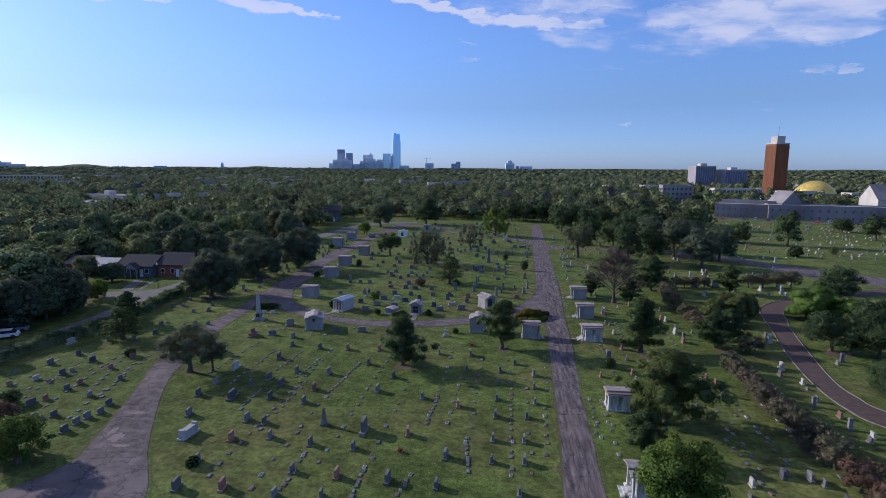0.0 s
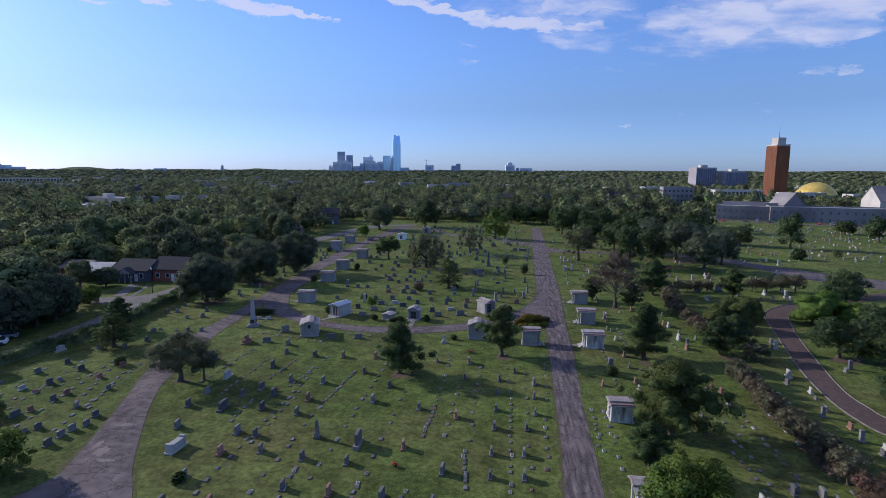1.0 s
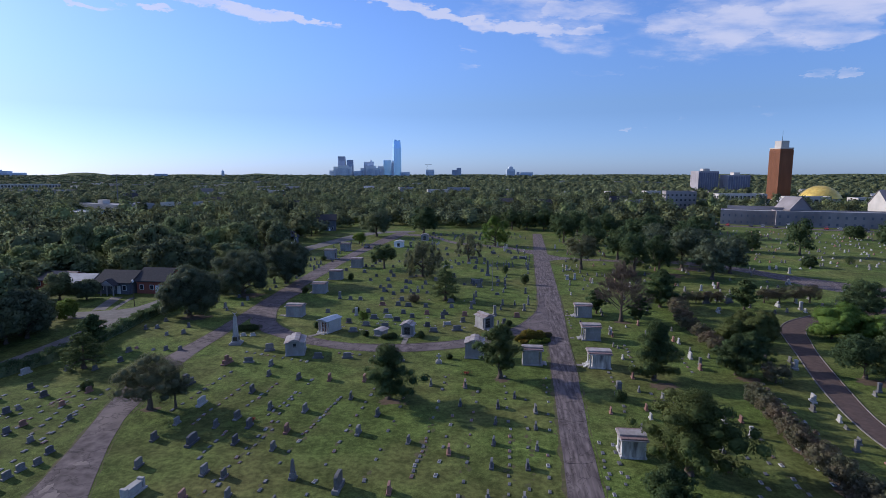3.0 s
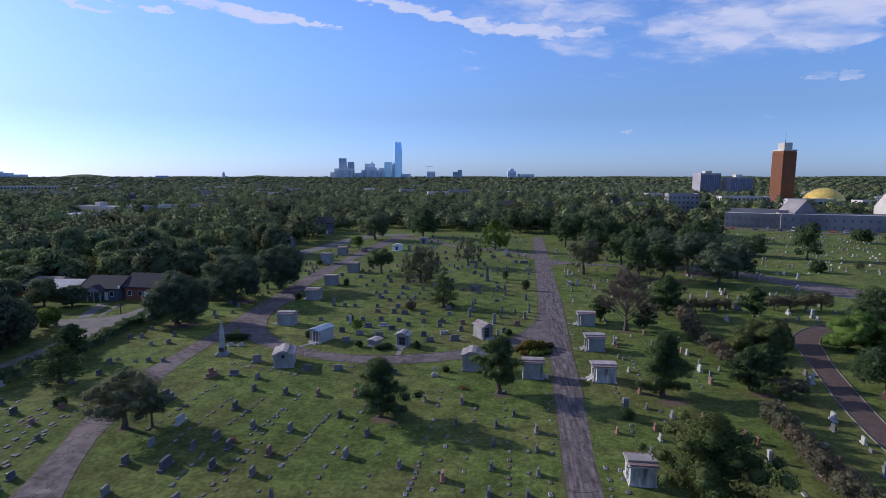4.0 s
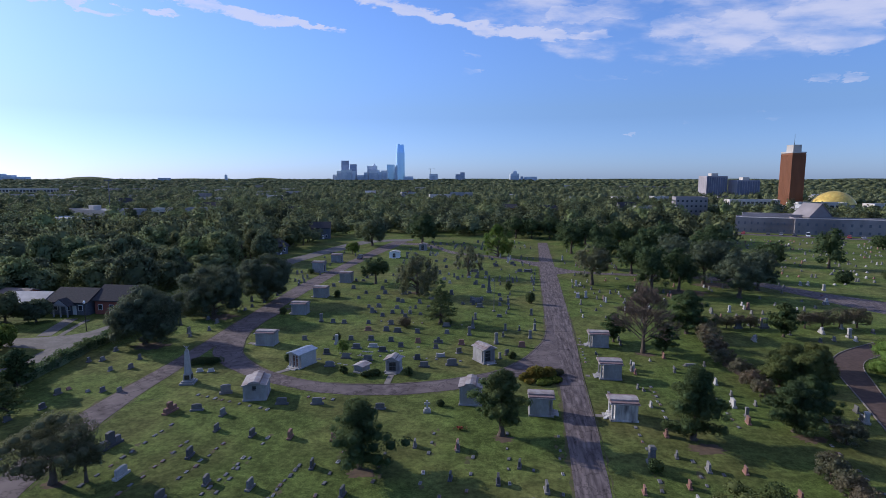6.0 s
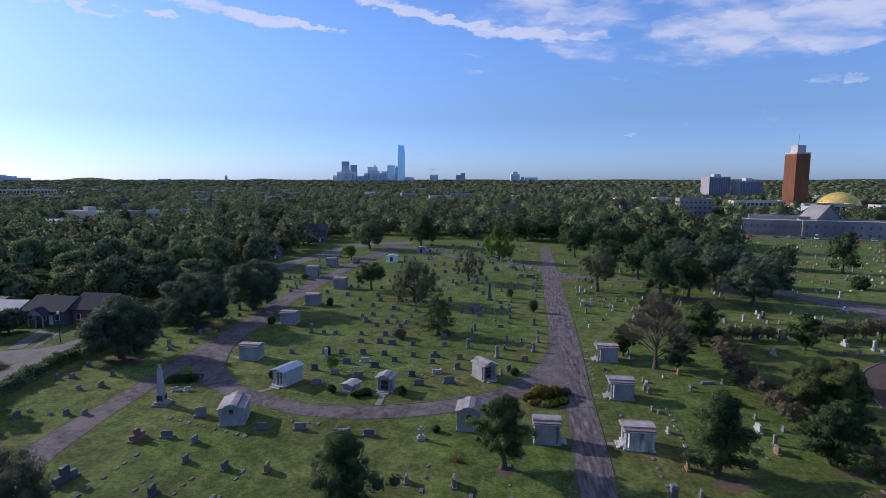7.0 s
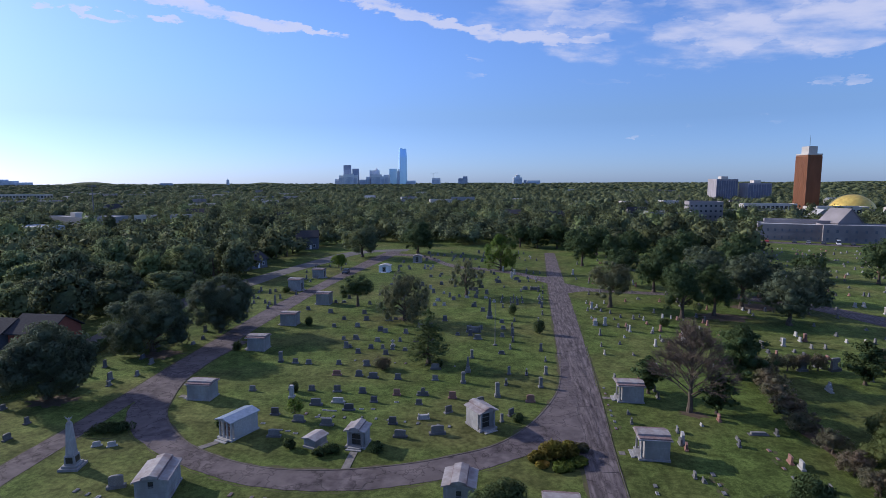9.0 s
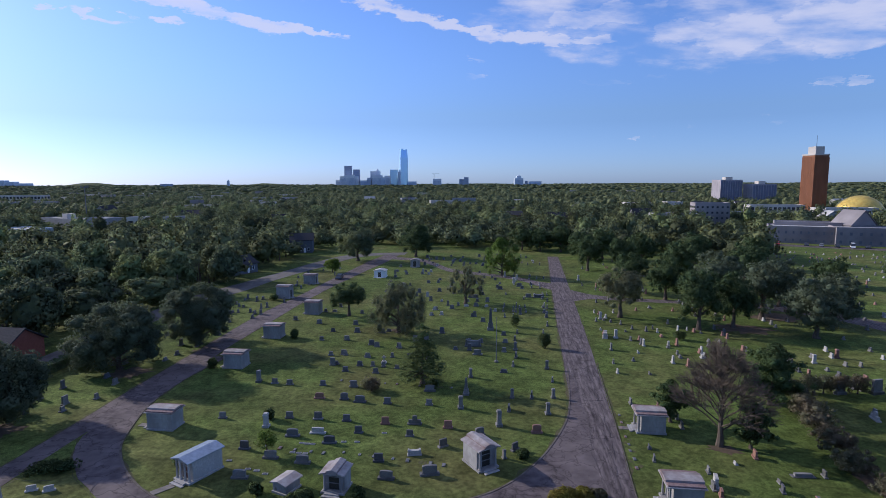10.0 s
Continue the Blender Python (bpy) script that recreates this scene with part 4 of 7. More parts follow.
GREY = "grey granite mausoleum with a stepped stone roof on the lawn"
mausoleum(12.6, 104.9, -90, 3.0, 3.5, 3.3, "vault", "white_wall", "roof_stone", 2, porch=0.5, label="white weathered marble mausoleum streaked with dark stains")
mausoleum(13.5, 119.6, -90, 3.0, 3.4, 3.5, "vault", columns=2, porch=0.5, label="grey granite mausoleum facing the road with stone steps")
mausoleum(14.3, 136.0, -90, 2.9, 3.6, 3.4, "vault", columns=2, porch=0.5, label="grey granite mausoleum facing the road with stone steps")
mausoleum(11.6, 77.2, -90, 2.6, 2.7, 3.0, "vault", "white_wall", steps=False, label="pale stone mausoleum with a dark roof joint beside the road")
mausoleum(10.4, 58.6, -90, 2.8, 3.0, 3.6, "rib", "white_wall", columns=2, porch=0.5, label="white stone mausoleum with a columned porch beside the road")
mausoleum(2.2, 105.0, 90, 2.6, 3.2, 3.5, "vault", columns=2, porch=0.5, label="grey stone mausoleum standing behind a cedar beside the road")
mausoleum(-7.2, 107.6, 180, 3.1, 3.3, 3.9, "rib", window=True, label="grey stone mausoleum with a ribbed roof and a small rear window")
mausoleum(-37.6, 106.0, 196, 3.2, 4.3, 3.4, "rib", window=True, label="pale grey stone mausoleum with a low pitched roof and rear window")
mausoleum(-36.0, 119.2, -22, 2.5, 4.4, 3.5, "gable", "marble", "roof_metal", 4, porch=0.5, door="wood_door", label="white stone mausoleum with a blue-grey metal roof and columned front")
mausoleum(-20.4, 118.2, -4, 2.4, 2.3, 3.1, "rib", columns=2, porch=0.4, label="grey stone mausoleum with a dark door and shrubs beside it")
mausoleum(-6.2, 124.9, 38, 2.6, 3.4, 3.6, "rib", columns=2, porch=0.5, label="grey stone mausoleum with a stepped gable roof and columned door")
mausoleum(-46.8, 129.4, -90, 2.6, 3.6, 3.3, "vault", label=GREY)
mausoleum(-49.5, 152.6, -90, 3.0, 3.6, 3.4, "vault", columns=2, porch=0.4, label=GREY)
mausoleum(-50.8, 170.5, -90, 2.9, 3.6, 3.5, "vault", label=GREY)
mausoleum(-50.3, 191.2, -90, 3.2, 3.6, 3.9, "vault", label=GREY)
mausoleum(-64.6, 207.6, 90, 3.2, 3.8, 4.4, "vault", label="grey granite mausoleum beside a shrub at the lane")
mausoleum(-65.4, 229.0, 90, 3.2, 3.8, 3.8, "vault", label=GREY)
mausoleum(-46.6, 243.0, 0, 3.9, 3.6, 3.6, "gable", "paint_white", "pale_roof", label="small white burial house with a pale roof")
mausoleum(-39.2, 266.5, 0, 3.3, 3.2, 4.0, "gable", label="grey stone mausoleum at the far end of the lawn")
mausoleum(-25.4, 117.4, -20, 1.8, 2.2, 1.7, "gable", steps=False, door="stone_wall", label="low pale stone tomb with a pitched lid between shrubs")


def war_obelisk():
    t = thing("obelisk", pose(-50, 109.2, 0, 0, 0, 12) @ Matrix.Diagonal((0.84, 0.84, 0.89, 1)), "tall grey granite obelisk with dark plaques and an eagle on top", "monument")
    part("base", boxes((-1.25, 1.25, -1.25, 1.25, -0.05, 0.30), bevel=0.03), "stone_wall", t)
    part("base", boxes((-0.95, 0.95, -0.95, 0.95, 0.30, 0.58), bevel=0.03), "stone_wall", t)
    part("pedestal", boxes((-0.68, 0.68, -0.68, 0.68, 0.58, 1.75), taper=0.05, bevel=0.03), "stone_wall", t)
    for s in (-1, 1):
        part("plaque", boxes((-0.42, 0.42, s * 0.66 - 0.04, s * 0.66 + 0.04, 0.80, 1.55)), "bronze", t, "dark bronze plaque")
        part("plaque", boxes((s * 0.66 - 0.04, s * 0.66 + 0.04, -0.42, 0.42, 0.80, 1.55)), "bronze", t, "dark bronze plaque")
    part("shaft", boxes((-0.50, 0.50, -0.50, 0.50, 1.75, 5.6), taper=0.22), "stone_wall", t)
    part("cap", boxes((-0.29, 0.29, -0.29, 0.29, 5.6, 5.9), taper=0.12), "stone_wall", t)
    bm = lathe(bmesh.new(), [(0.05, 5.9), (0.16, 6.0), (0.14, 6.25), (0.05, 6.4)], 8)
    for s in (-1, 1):
        tube(bm, [(0, 0, 6.15), (s * 0.3, 0, 6.35), (s * 0.5, 0, 6.6)], [0.1, 0.08, 0.02], 5)
    part("eagle", bm, "stone_wall", t, "small carved bird with spread wings")


war_obelisk()


def arch_outline(w, h, rise):
    return [(-w / 2, 0), (w / 2, 0), (w / 2, h - rise)] + [(w / 2 * math.cos(math.pi * i / 8), h - rise + rise * math.sin(math.pi * i / 8)) for i in range(1, 8)] + [(-w / 2, h - rise)]


STONES = {}


def gravestone(kind, mat):
    """A gravestone built once for each shape and stone; it faces along its own -y."""
    if (kind, mat) in STONES:
        return STONES[kind, mat]
    words = {"granite": "grey granite", "dark_granite": "dark polished granite", "red_granite": "reddish brown granite", "marble": "pale white marble"}[mat]
    what = {"arch": "gravestone with a curved top on a base", "slab": "upright slab gravestone on a low base", "wide": "wide family gravestone on a broad base",
            "pillar": "tall square pillar gravestone with a cap", "spire": "slender pointed obelisk gravestone", "slant": "low slanted gravestone", "marker": "flat grave marker set in the grass",
            "step": "stepped family monument with a raised centre", "tomb": "low bench-shaped tomb with wings", "cross": "gravestone cross on stepped base"}[kind]
    t = thing("grave_marker" if kind == "marker" else "gravestone", pose(0, 0, 0), words + " " + what, "gravestone", kind + " gravestones")
    def tablet(w, h, d, z, rise):
        bm = prism(bmesh.new(), arch_outline(w, h, rise), -d / 2, d / 2)
        bmesh.ops.translate(bm, verts=bm.verts, vec=(0, 0, z))
        return bm
    if kind == "arch":
        part("base", boxes((-0.70, 0.70, -0.26, 0.26, -0.05, 0.22), bevel=0.02), mat, t)
        part("tablet", tablet(1.08, 0.85, 0.28, 0.22, 0.14), mat, t)
    elif kind == "slab":
        part("base", boxes((-0.64, 0.64, -0.26, 0.26, -0.05, 0.20), bevel=0.02), mat, t)
        part("tablet", boxes((-0.5, 0.5, -0.14, 0.14, 0.20, 1.0), taper=0.02, bevel=0.02), mat, t)
    elif kind == "wide":
        part("base", boxes((-1.0, 1.0, -0.30, 0.30, -0.05, 0.25), bevel=0.02), mat, t)
        part("tablet", tablet(1.5, 0.82, 0.30, 0.25, 0.12), mat, t)
    elif kind == "pillar":
        part("base", boxes((-0.42, 0.42, -0.42, 0.42, -0.05, 0.30), bevel=0.02), mat, t)
        part("shaft", boxes((-0.28, 0.28, -0.28, 0.28, 0.30, 1.55), taper=0.02), mat, t)
        part("cap", boxes((-0.34, 0.34, -0.34, 0.34, 1.55, 1.78), taper=0.1), mat, t)
    elif kind == "spire":
        part("base", boxes((-0.42, 0.42, -0.42, 0.42, -0.05, 0.28), bevel=0.02), mat, t)
        part("pedestal", boxes((-0.30, 0.30, -0.30, 0.30, 0.28, 0.80)), mat, t)
        part("shaft", boxes((-0.22, 0.22, -0.22, 0.22, 0.80, 2.25), taper=0.09), mat, t)
        part("tip", boxes((-0.13, 0.13, -0.13, 0.13, 2.25, 2.45), taper=0.12), mat, t)
    elif kind == "slant":
        part("base", boxes((-0.50, 0.50, -0.28, 0.28, -0.05, 0.14), bevel=0.02), mat, t)
        bm = prism(bmesh.new(), [(-0.22, 0.14), (0.22, 0.14), (0.20, 0.55), (0.08, 0.58)], -0.42, 0.42)
        bmesh.ops.rotate(bm, verts=bm.verts, matrix=Matrix.Rotation(math.pi / 2, 3, "Z"))
        part("tablet", bm, mat, t)
    elif kind == "marker":
        part("slab", boxes((-0.36, 0.36, -0.20, 0.20, -0.03, 0.11), taper=0.01, bevel=0.015), mat, t)
        part("face", boxes((-0.28, 0.28, -0.13, 0.13, 0.105, 0.122)), "dark_granite" if mat != "dark_granite" else "granite", t, "inset name plate")
    elif kind == "step":
        part("base", boxes((-1.3, 1.3, -0.40, 0.40, -0.05, 0.25), bevel=0.02), mat, t)
        part("wing", boxes((-1.1, -0.42, -0.24, 0.24, 0.25, 0.85), bevel=0.02), mat, t)
        part("wing", boxes((0.42, 1.1, -0.24, 0.24, 0.25, 0.85), bevel=0.02), mat, t)
        part("tablet", tablet(0.82, 1.35, 0.42, 0.25, 0.14), mat, t)
    elif kind == "tomb":
        part("base", boxes((-1.5, 1.5, -0.55, 0.55, -0.05, 0.2), bevel=0.02), mat, t)
        part("wing", boxes((-1.35, -1.0, -0.4, 0.4, 0.2, 1.25), bevel=0.03), mat, t)
        part("wing", boxes((1.0, 1.35, -0.4, 0.4, 0.2, 1.25), bevel=0.03), mat, t)
        part("chest", boxes((-0.95, 0.95, -0.35, 0.35, 0.2, 0.9), bevel=0.03), mat, t)
        part("lid", boxes((-1.0, 1.0, -0.42, 0.42, 0.9, 1.05), bevel=0.03), mat, t)
    else:
        part("base", boxes((-0.5, 0.5, -0.4, 0.4, -0.05, 0.3), (-0.35, 0.35, -0.28, 0.28, 0.3, 0.55)), mat, t)
        part("cross", boxes((-0.12, 0.12, -0.1, 0.1, 0.55, 1.6), (-0.4, -0.121, -0.1, 0.1, 1.1, 1.32), (0.121, 0.4, -0.1, 0.1, 1.1, 1.32)), mat, t)
    STONES[kind, mat] = t
    t["fresh"] = 1
    return t


def put_stone(kind, mat, x, y, rz=0.0, s=1.0, sz=None):
    t = gravestone(kind, mat)
    m = pose(x, y, 0, 0, 0, rz) @ Matrix.Diagonal((s, s, sz or s, 1))
    if "fresh" in t:
        del t["fresh"]
        t.matrix_world = m
        return t
    ob = copy_thing(t, pose(0, 0, 0))
    ob.matrix_basis = m
    return ob


rng = random.Random(11)
SHAPES = ("slab", "arch", "slab", "arch", "slab", "slant", "pillar", "wide")
STUFFS = ("granite", "granite", "granite", "dark_granite", "granite", "red_granite", "granite", "marble")


def stones(places, facing, shapes=SHAPES, stuffs=STUFFS, scale=0.93, turn=6):
    """Gravestones at the places, by rows of one burial section that look the same way."""
    for x, y in places:
        put_stone(rng.choice(shapes), rng.choice(stuffs), x, y, facing + rng.uniform(-turn, turn), scale * rng.uniform(0.88, 1.12))


# the front lawn, whose stones stand in files about five metres apart and look towards the road
front = [(-32.6, 78.5), (-36.6, 78.0), (-41.7, 78.2), (-33.0, 58.7), (-32.4, 54.2), (-32.3, 68.0), (-27.9, 64.4), (-41.9, 74.1), (-39.8, 68.5), (-37.1, 88.6), (-37.5, 94.9), (-35.1, 80.4), (-32.3, 83.7), (-27.5, 83.4),
         (-32.3, 74.4), (-27.5, 73.6), (-32.5, 94.1), (-19.1, 78.2), (-23.0, 63.5), (-18.2, 63.2), (-22.9, 58.2), (-13.3, 57.7), (-18.7, 54.5), (-22.8, 88.0), (-12.9, 76.8),
         (-8.3, 62.6), (-8.6, 57.3), (-22.9, 54.0), (-18.0, 83.3), (-12.7, 93.9), (-7.7, 93.7), (-39.0, 99.1), (-30.0, 67.6)]
stones(front, 90, ("slab", "slab", "arch", "arch", "slab"), ("granite", "granite", "granite", "dark_granite"))
right_files = [(-3.6, 62.3), (-3.6, 66.8), (-3.4, 72.6), (-0.2, 66.9), (-0.3, 62.5), (0.3, 72.8), (-3.3, 77.5), (1.5, 76.9), (1.6, 81.9), (1.8, 86.5), (-3.0, 87.4), (-3.2, 82.7), (-7.9, 87.5), (-0.8, 90.8), (-0.9, 57.1)]
stones(right_files, 90, ("slab", "slab", "arch"), ("granite", "granite", "dark_granite"), 0.9)
for x, y in ((-31.9, 63.5), (-28.2, 54.7), (-27.6, 77.7), (-18.3, 57.8), (-8.1, 74.9), (-13.0, 66.9), (-27.8, 94.2), (-22.6, 94.5), (-7.8, 94.1)):
    put_stone(rng.choice(("arch", "slab")), "red_granite", x, y, 90 + rng.uniform(-6, 6), 0.98)
put_stone("tomb", "marble", -37.1, 63.9, 84, 0.9)
put_stone("wide", "dark_granite", -37.1, 73.8, 88, 1.1)
put_stone("wide", "granite", -18.0, 67.0, 90, 1.15, 1.6)
put_stone("spire", "granite", -23.0, 68.1, 0, 0.9)
put_stone("wide", "marble", -41.8, 83.9, 88, 1.0)
put_stone("step", "dark_granite", -47.5, 89.7, 80, 1.1)
put_stone("step", "red_granite", -46.4, 99.2, 80, 0.9)
put_stone("wide", "granite", -43.2, 100.1, 15, 0.85)
put_stone("wide", "granite", -42.3, 106.0, 25, 0.9, 1.3)
put_stone("wide", "granite", -32.8, 103.4, 10, 0.9)
put_stone("wide", "granite", -28.0, 104.0, 10, 0.9)
put_stone("tomb", "granite", -22.4, 103.3, 12, 0.7)
put_stone("wide", "granite", -19.1, 103.5, 8, 0.8)
put_stone("cross", "marble", -12.7, 103.3, 10, 1.0)
put_stone("wide", "marble", -51.0, 113.9, 30, 0.58)
put_stone("wide", "marble", -49.2, 114.1, 35, 0.58)

# the strip beyond the left lane
strip = [(-68.8, 73.9), (-64.6, 69.8), (-64.5, 75.6), (-60.3, 70.4), (-65.0, 78.5), (-60.1, 73.6), (-64.4, 79.7), (-59.9, 75.6), (-55.5, 66.3), (-56.4, 65.4), (-51.4, 64.9), (-51.3, 66.4), (-55.5, 72.0),
         (-50.6, 67.7), (-51.3, 70.0), (-59.8, 81.4), (-55.6, 77.8), (-59.7, 86.0), (-65.5, 112.6), (-63.0, 114.0), (-60.3, 104.4), (-57.9, 104.7), (-62.4, 104.1), (-65.9, 104.6), (-66.0, 102.8), (-64, 98), (-70, 82), (-72, 78), (-68.9, 86.2), (-64.6, 83.8), (-69.5, 93.6), (-65.3, 94.1), (-51.2, 62.9)]
stones(strip, 80, ("slab", "arch", "arch", "slant"), ("granite", "granite", "granite", "dark_granite", "red_granite"), 0.76)
put_stone("wide", "dark_granite", -60.9, 68.9, 80, 0.75)
put_stone("wide", "marble", -67.1, 76.3, 80, 0.6)
put_stone("wide", "marble", -74.6, 91.4, 80, 0.9)

# the burial lawn inside the loop, whose stones look towards its front
lawn = [(-39.4, 145.5), (-36.9, 145.3), (-30.2, 152.2), (-26.8, 145.6), (-26.7, 140.6), (-35.1, 133.6), (-32.0, 133.7), (-28.1, 133.8), (-24.2, 133.7), (-33.8, 124.9), (-45.4, 181.6), (-35.0, 175.7), (-35.4, 169.8),
        (-29.7, 167.3), (-21.5, 170.6), (-37.1, 181.6), (-14.3, 140.2), (-40.8, 132.6), (-12.1, 202.7), (-17.8, 199.4), (-23.8, 220.6), (-41.6, 242.8), (-39.0, 248.9), (-44.4, 265.1), (-28.4, 159.6), (-21.0, 160.4)]
stones(lawn, 4, ("slab", "slab", "slab", "arch"), ("granite", "granite", "granite", "dark_granite"), 0.92, 4)
lawn_dark = [(-31.7, 145.7), (-25.0, 152.0), (-24.2, 140.0), (-20.2, 139.9), (-29.5, 128.7), (-24.4, 127.5), (-21.7, 130.6), (-15.2, 130.5), (-17.5, 124.0), (-40.2, 175.6), (-40.4, 169.2), (-29.8, 175.9), (-51.9, 184.0)]
stones(lawn_dark, 4, ("slab", "wide", "slab"), ("dark_granite", "granite"), 0.88, 4)
for x, y, kind, s in ((-30.4, 140.6, "wide", 0.8), (-19.0, 133.5, "slab", 0.95), (-10.8, 133.3, "slab", 1.0), (0.3, 133.3, "arch", 1.0)):
    put_stone(kind, "red_granite", x, y, 6, s)
for x, y in ((-15.0, 145.3), (-29.8, 123.2), (-25.8, 122.6), (-31.2, 118.8), (-15.8, 120.5), (-9.1, 163.6)):
    put_stone("wide", "granite", x, y, rng.uniform(-4, 8), 0.9)
put_stone("step", "granite", -15.2, 133.9, 4, 0.72)
put_stone("wide", "granite", -11.4, 121.9, 14, 1.05)
put_stone("slab", "granite", -10.8, 128.3, 40, 1.0)
put_stone("slab", "granite", -2.4, 128.5, 48, 0.95)
put_stone("arch", "granite", -6.7, 131.7, 30, 1.0)
put_stone("wide", "marble", -26.7, 129.9, 4, 1.0, 0.7)
put_stone("tomb", "marble", -13.8, 126.0, 14, 0.55)
for x, y, s in ((-42.2, 145.9, 1.05), (-9.8, 139.6, 1.0), (3.1, 144.8, 0.8), (2.0, 139.1, 0.9), (-9.4, 151.9, 0.85)):
    put_stone("pillar", "granite", x, y, 8, s)
put_stone("pillar", "marble", -33.9, 130.8, 5, 1.0, 1.05)
put_stone("pillar", "granite", -4.4, 134.7, 12, 1.0, 1.2)
put_stone("pillar", "granite", -3.6, 126.4, 30, 0.6)
put_stone("cross", "marble", -24.8, 156.9, 6, 0.9)
for x, y in ((-27.7, 127.1), (-27.0, 127.0), (-26.3, 127.0), (-27.9, 124.8), (-27.1, 124.7), (-26.3, 124.7), (-22.8, 128.0), (-21.2, 128.2), (-18.5, 130.9), (-34.2, 122.1), (-31.2, 120.6), (-30.1, 120.4), (-28.9, 119.9)):
    put_stone("marker", "marble", x, y, 4, 0.85)
slim = [(-2.8, 144.1), (0.0, 144.5), (-3.2, 139.6), (3.4, 151.4), (2.9, 157.3), (-2.7, 158.1), (4.9, 193.2), (4.6, 185.5), (5.5, 202.1), (-1.3, 201.3), (-1.1, 195.4), (-1.9, 178.7), (-2.4, 173.6), (-2.3, 167.2), (3.4, 172.3), (3.4, 179.3), (-2.2, 162.8), (6.0, 210.4), (6.4, 219.0)]
stones(slim, 84, ("slab", "pillar", "slab", "arch"), ("granite", "granite", "dark_granite"), 0.88, 4)
back = [(-13.0, 213.0), (-14.0, 216.0), (-11.5, 217.1), (-6.7, 225.9), (-1.1, 231.0), (-0.3, 227.5), (-8.6, 241.0), (1.2, 215.4)]
stones(back, 4, ("slab", "wide", "slab"), ("granite", "dark_granite"), 0.9, 4)
for x, y in ((-1.8, 241.8), (-2.8, 236.6), (-5.7, 247.9), (-33.6, 250.6)):
    put_stone("pillar", "marble", x, y, 4, 1.0)
put_stone("tomb", "granite", -10.3, 168.8, 0, 1.05)
put_stone("tomb", "granite", 4.0, 215.7, 4, 1.0, 0.8)
put_stone("spire", "granite", -9.5, 144.6, 0, 1.1, 1.1)
put_stone("spire", "granite", -7.5, 180.8, 0, 1.6, 2.0)
put_stone("tomb", "marble", 15.6, 178.0, 80, 0.9)
put_stone("pillar", "marble", 17.6, 177.6, 0, 1.0)

# right of the main road
right = [(14.4, 161.6), (14.2, 156.7), (19.3, 156.7), (13.7, 144.0), (13.2, 130.8), (13.0, 127.9), (17.9, 236.9), (20.8, 228.1), (16.4, 199.1), (20.9, 199.6), (20.6, 188.8), (15.6, 183.5), (20.5, 182.7), (20.2, 176.3), (26.6, 185.7), (26.9, 183.0),
         (18.1, 126.0), (24.2, 123.0), (29.9, 126.6), (18.5, 136.9), (18.7, 139.7), (26.7, 168.1), (26.6, 173.5), (19.9, 168.1), (39.1, 198.3), (33.4, 185.2), (35.6, 183.3), (16.5, 94.9), (17.5, 114.4), (17.1, 108.7), (15.9, 86.1), (14.0, 82.5), (21.0, 104.5),
         (24.6, 86.2), (21.7, 78.6), (20.8, 61.1), (24.4, 63.0), (20.0, 59.2), (26.8, 62.8), (27.6, 61.9), (28.1, 59.3), (37.5, 82.2), (38.4, 86.0), (38.7, 88.0), (37.1, 90.9), (42.6, 107.3), (38.0, 106.7)]
stones(right, 86, ("slab", "arch", "slab", "slab", "slant"), ("granite", "granite", "marble", "granite", "dark_granite", "dark_granite"), 0.80)
bed = [(49.5, 168.8), (48.4, 165.7), (54.1, 173.2), (53.0, 169.2), (53.9, 169.3), (52.8, 164.7), (55.2, 164.7), (50.9, 156.4), (64.8, 169.4), (61.4, 169.4)]
stones(bed, 86, ("pillar", "slab", "slab", "arch"), ("marble", "granite", "granite", "red_granite"), 0.82)
put_stone("step", "marble", 44.2, 142.5, 86, 0.72)
for x, y, kind, mat, size in ((19.0, 92.4, "slab", "granite", 0.95), (16.8, 100.1, "slab", "red_granite", 0.9), (28.0, 104.9, "slab", "red_granite", 0.95), (28.2, 110.1, "slab", "marble", 1.1), (28.8, 118.4, "slab", "marble", 0.95), (28.2, 119.6, "slab", "red_granite", 0.9),
                              (43.6, 110.2, "slab", "granite", 0.9), (42.7, 106.6, "pillar", "marble", 0.9), (38.7, 93.9, "slab", "marble", 1.1), (59.8, 149.6, "step", "marble", 0.8), (63.5, 147.1, "pillar", "marble", 1.05), (63.3, 144.7, "slab", "marble", 0.9), (59.3, 144.3, "slab", "granite", 0.9), (75.4, 177.5, "step", "marble", 0.9), (81.4, 202.1, "slab", "marble", 1.1), (83.7, 202.6, "slab", "marble", 1.1), (83.9, 194.8, "pillar", "marble", 1.0)):
    put_stone(kind, mat, x, y, 86, size)
put_stone("slab", "red_granite", 24.4, 130.0, 86, 0.9)
put_stone("arch", "marble", 17.9, 123.3, 80, 1.15)
put_stone("arch", "red_granite", 17.8, 121.4, 80, 0.8)
put_stone("wide", "granite", 27.7, 126.4, 4, 1.2, 0.35)
put_stone("pillar", "marble", 16.9, 193.0, 0, 0.95)
put_stone("pillar", "marble", 17.7, 243.9, 0, 0.95)
put_stone("slab", "granite", 50.1, 152.1, 20, 1.6, 2.2)
put_stone("slab", "granite", 44.8, 151.4, 20, 1.4, 1.9)
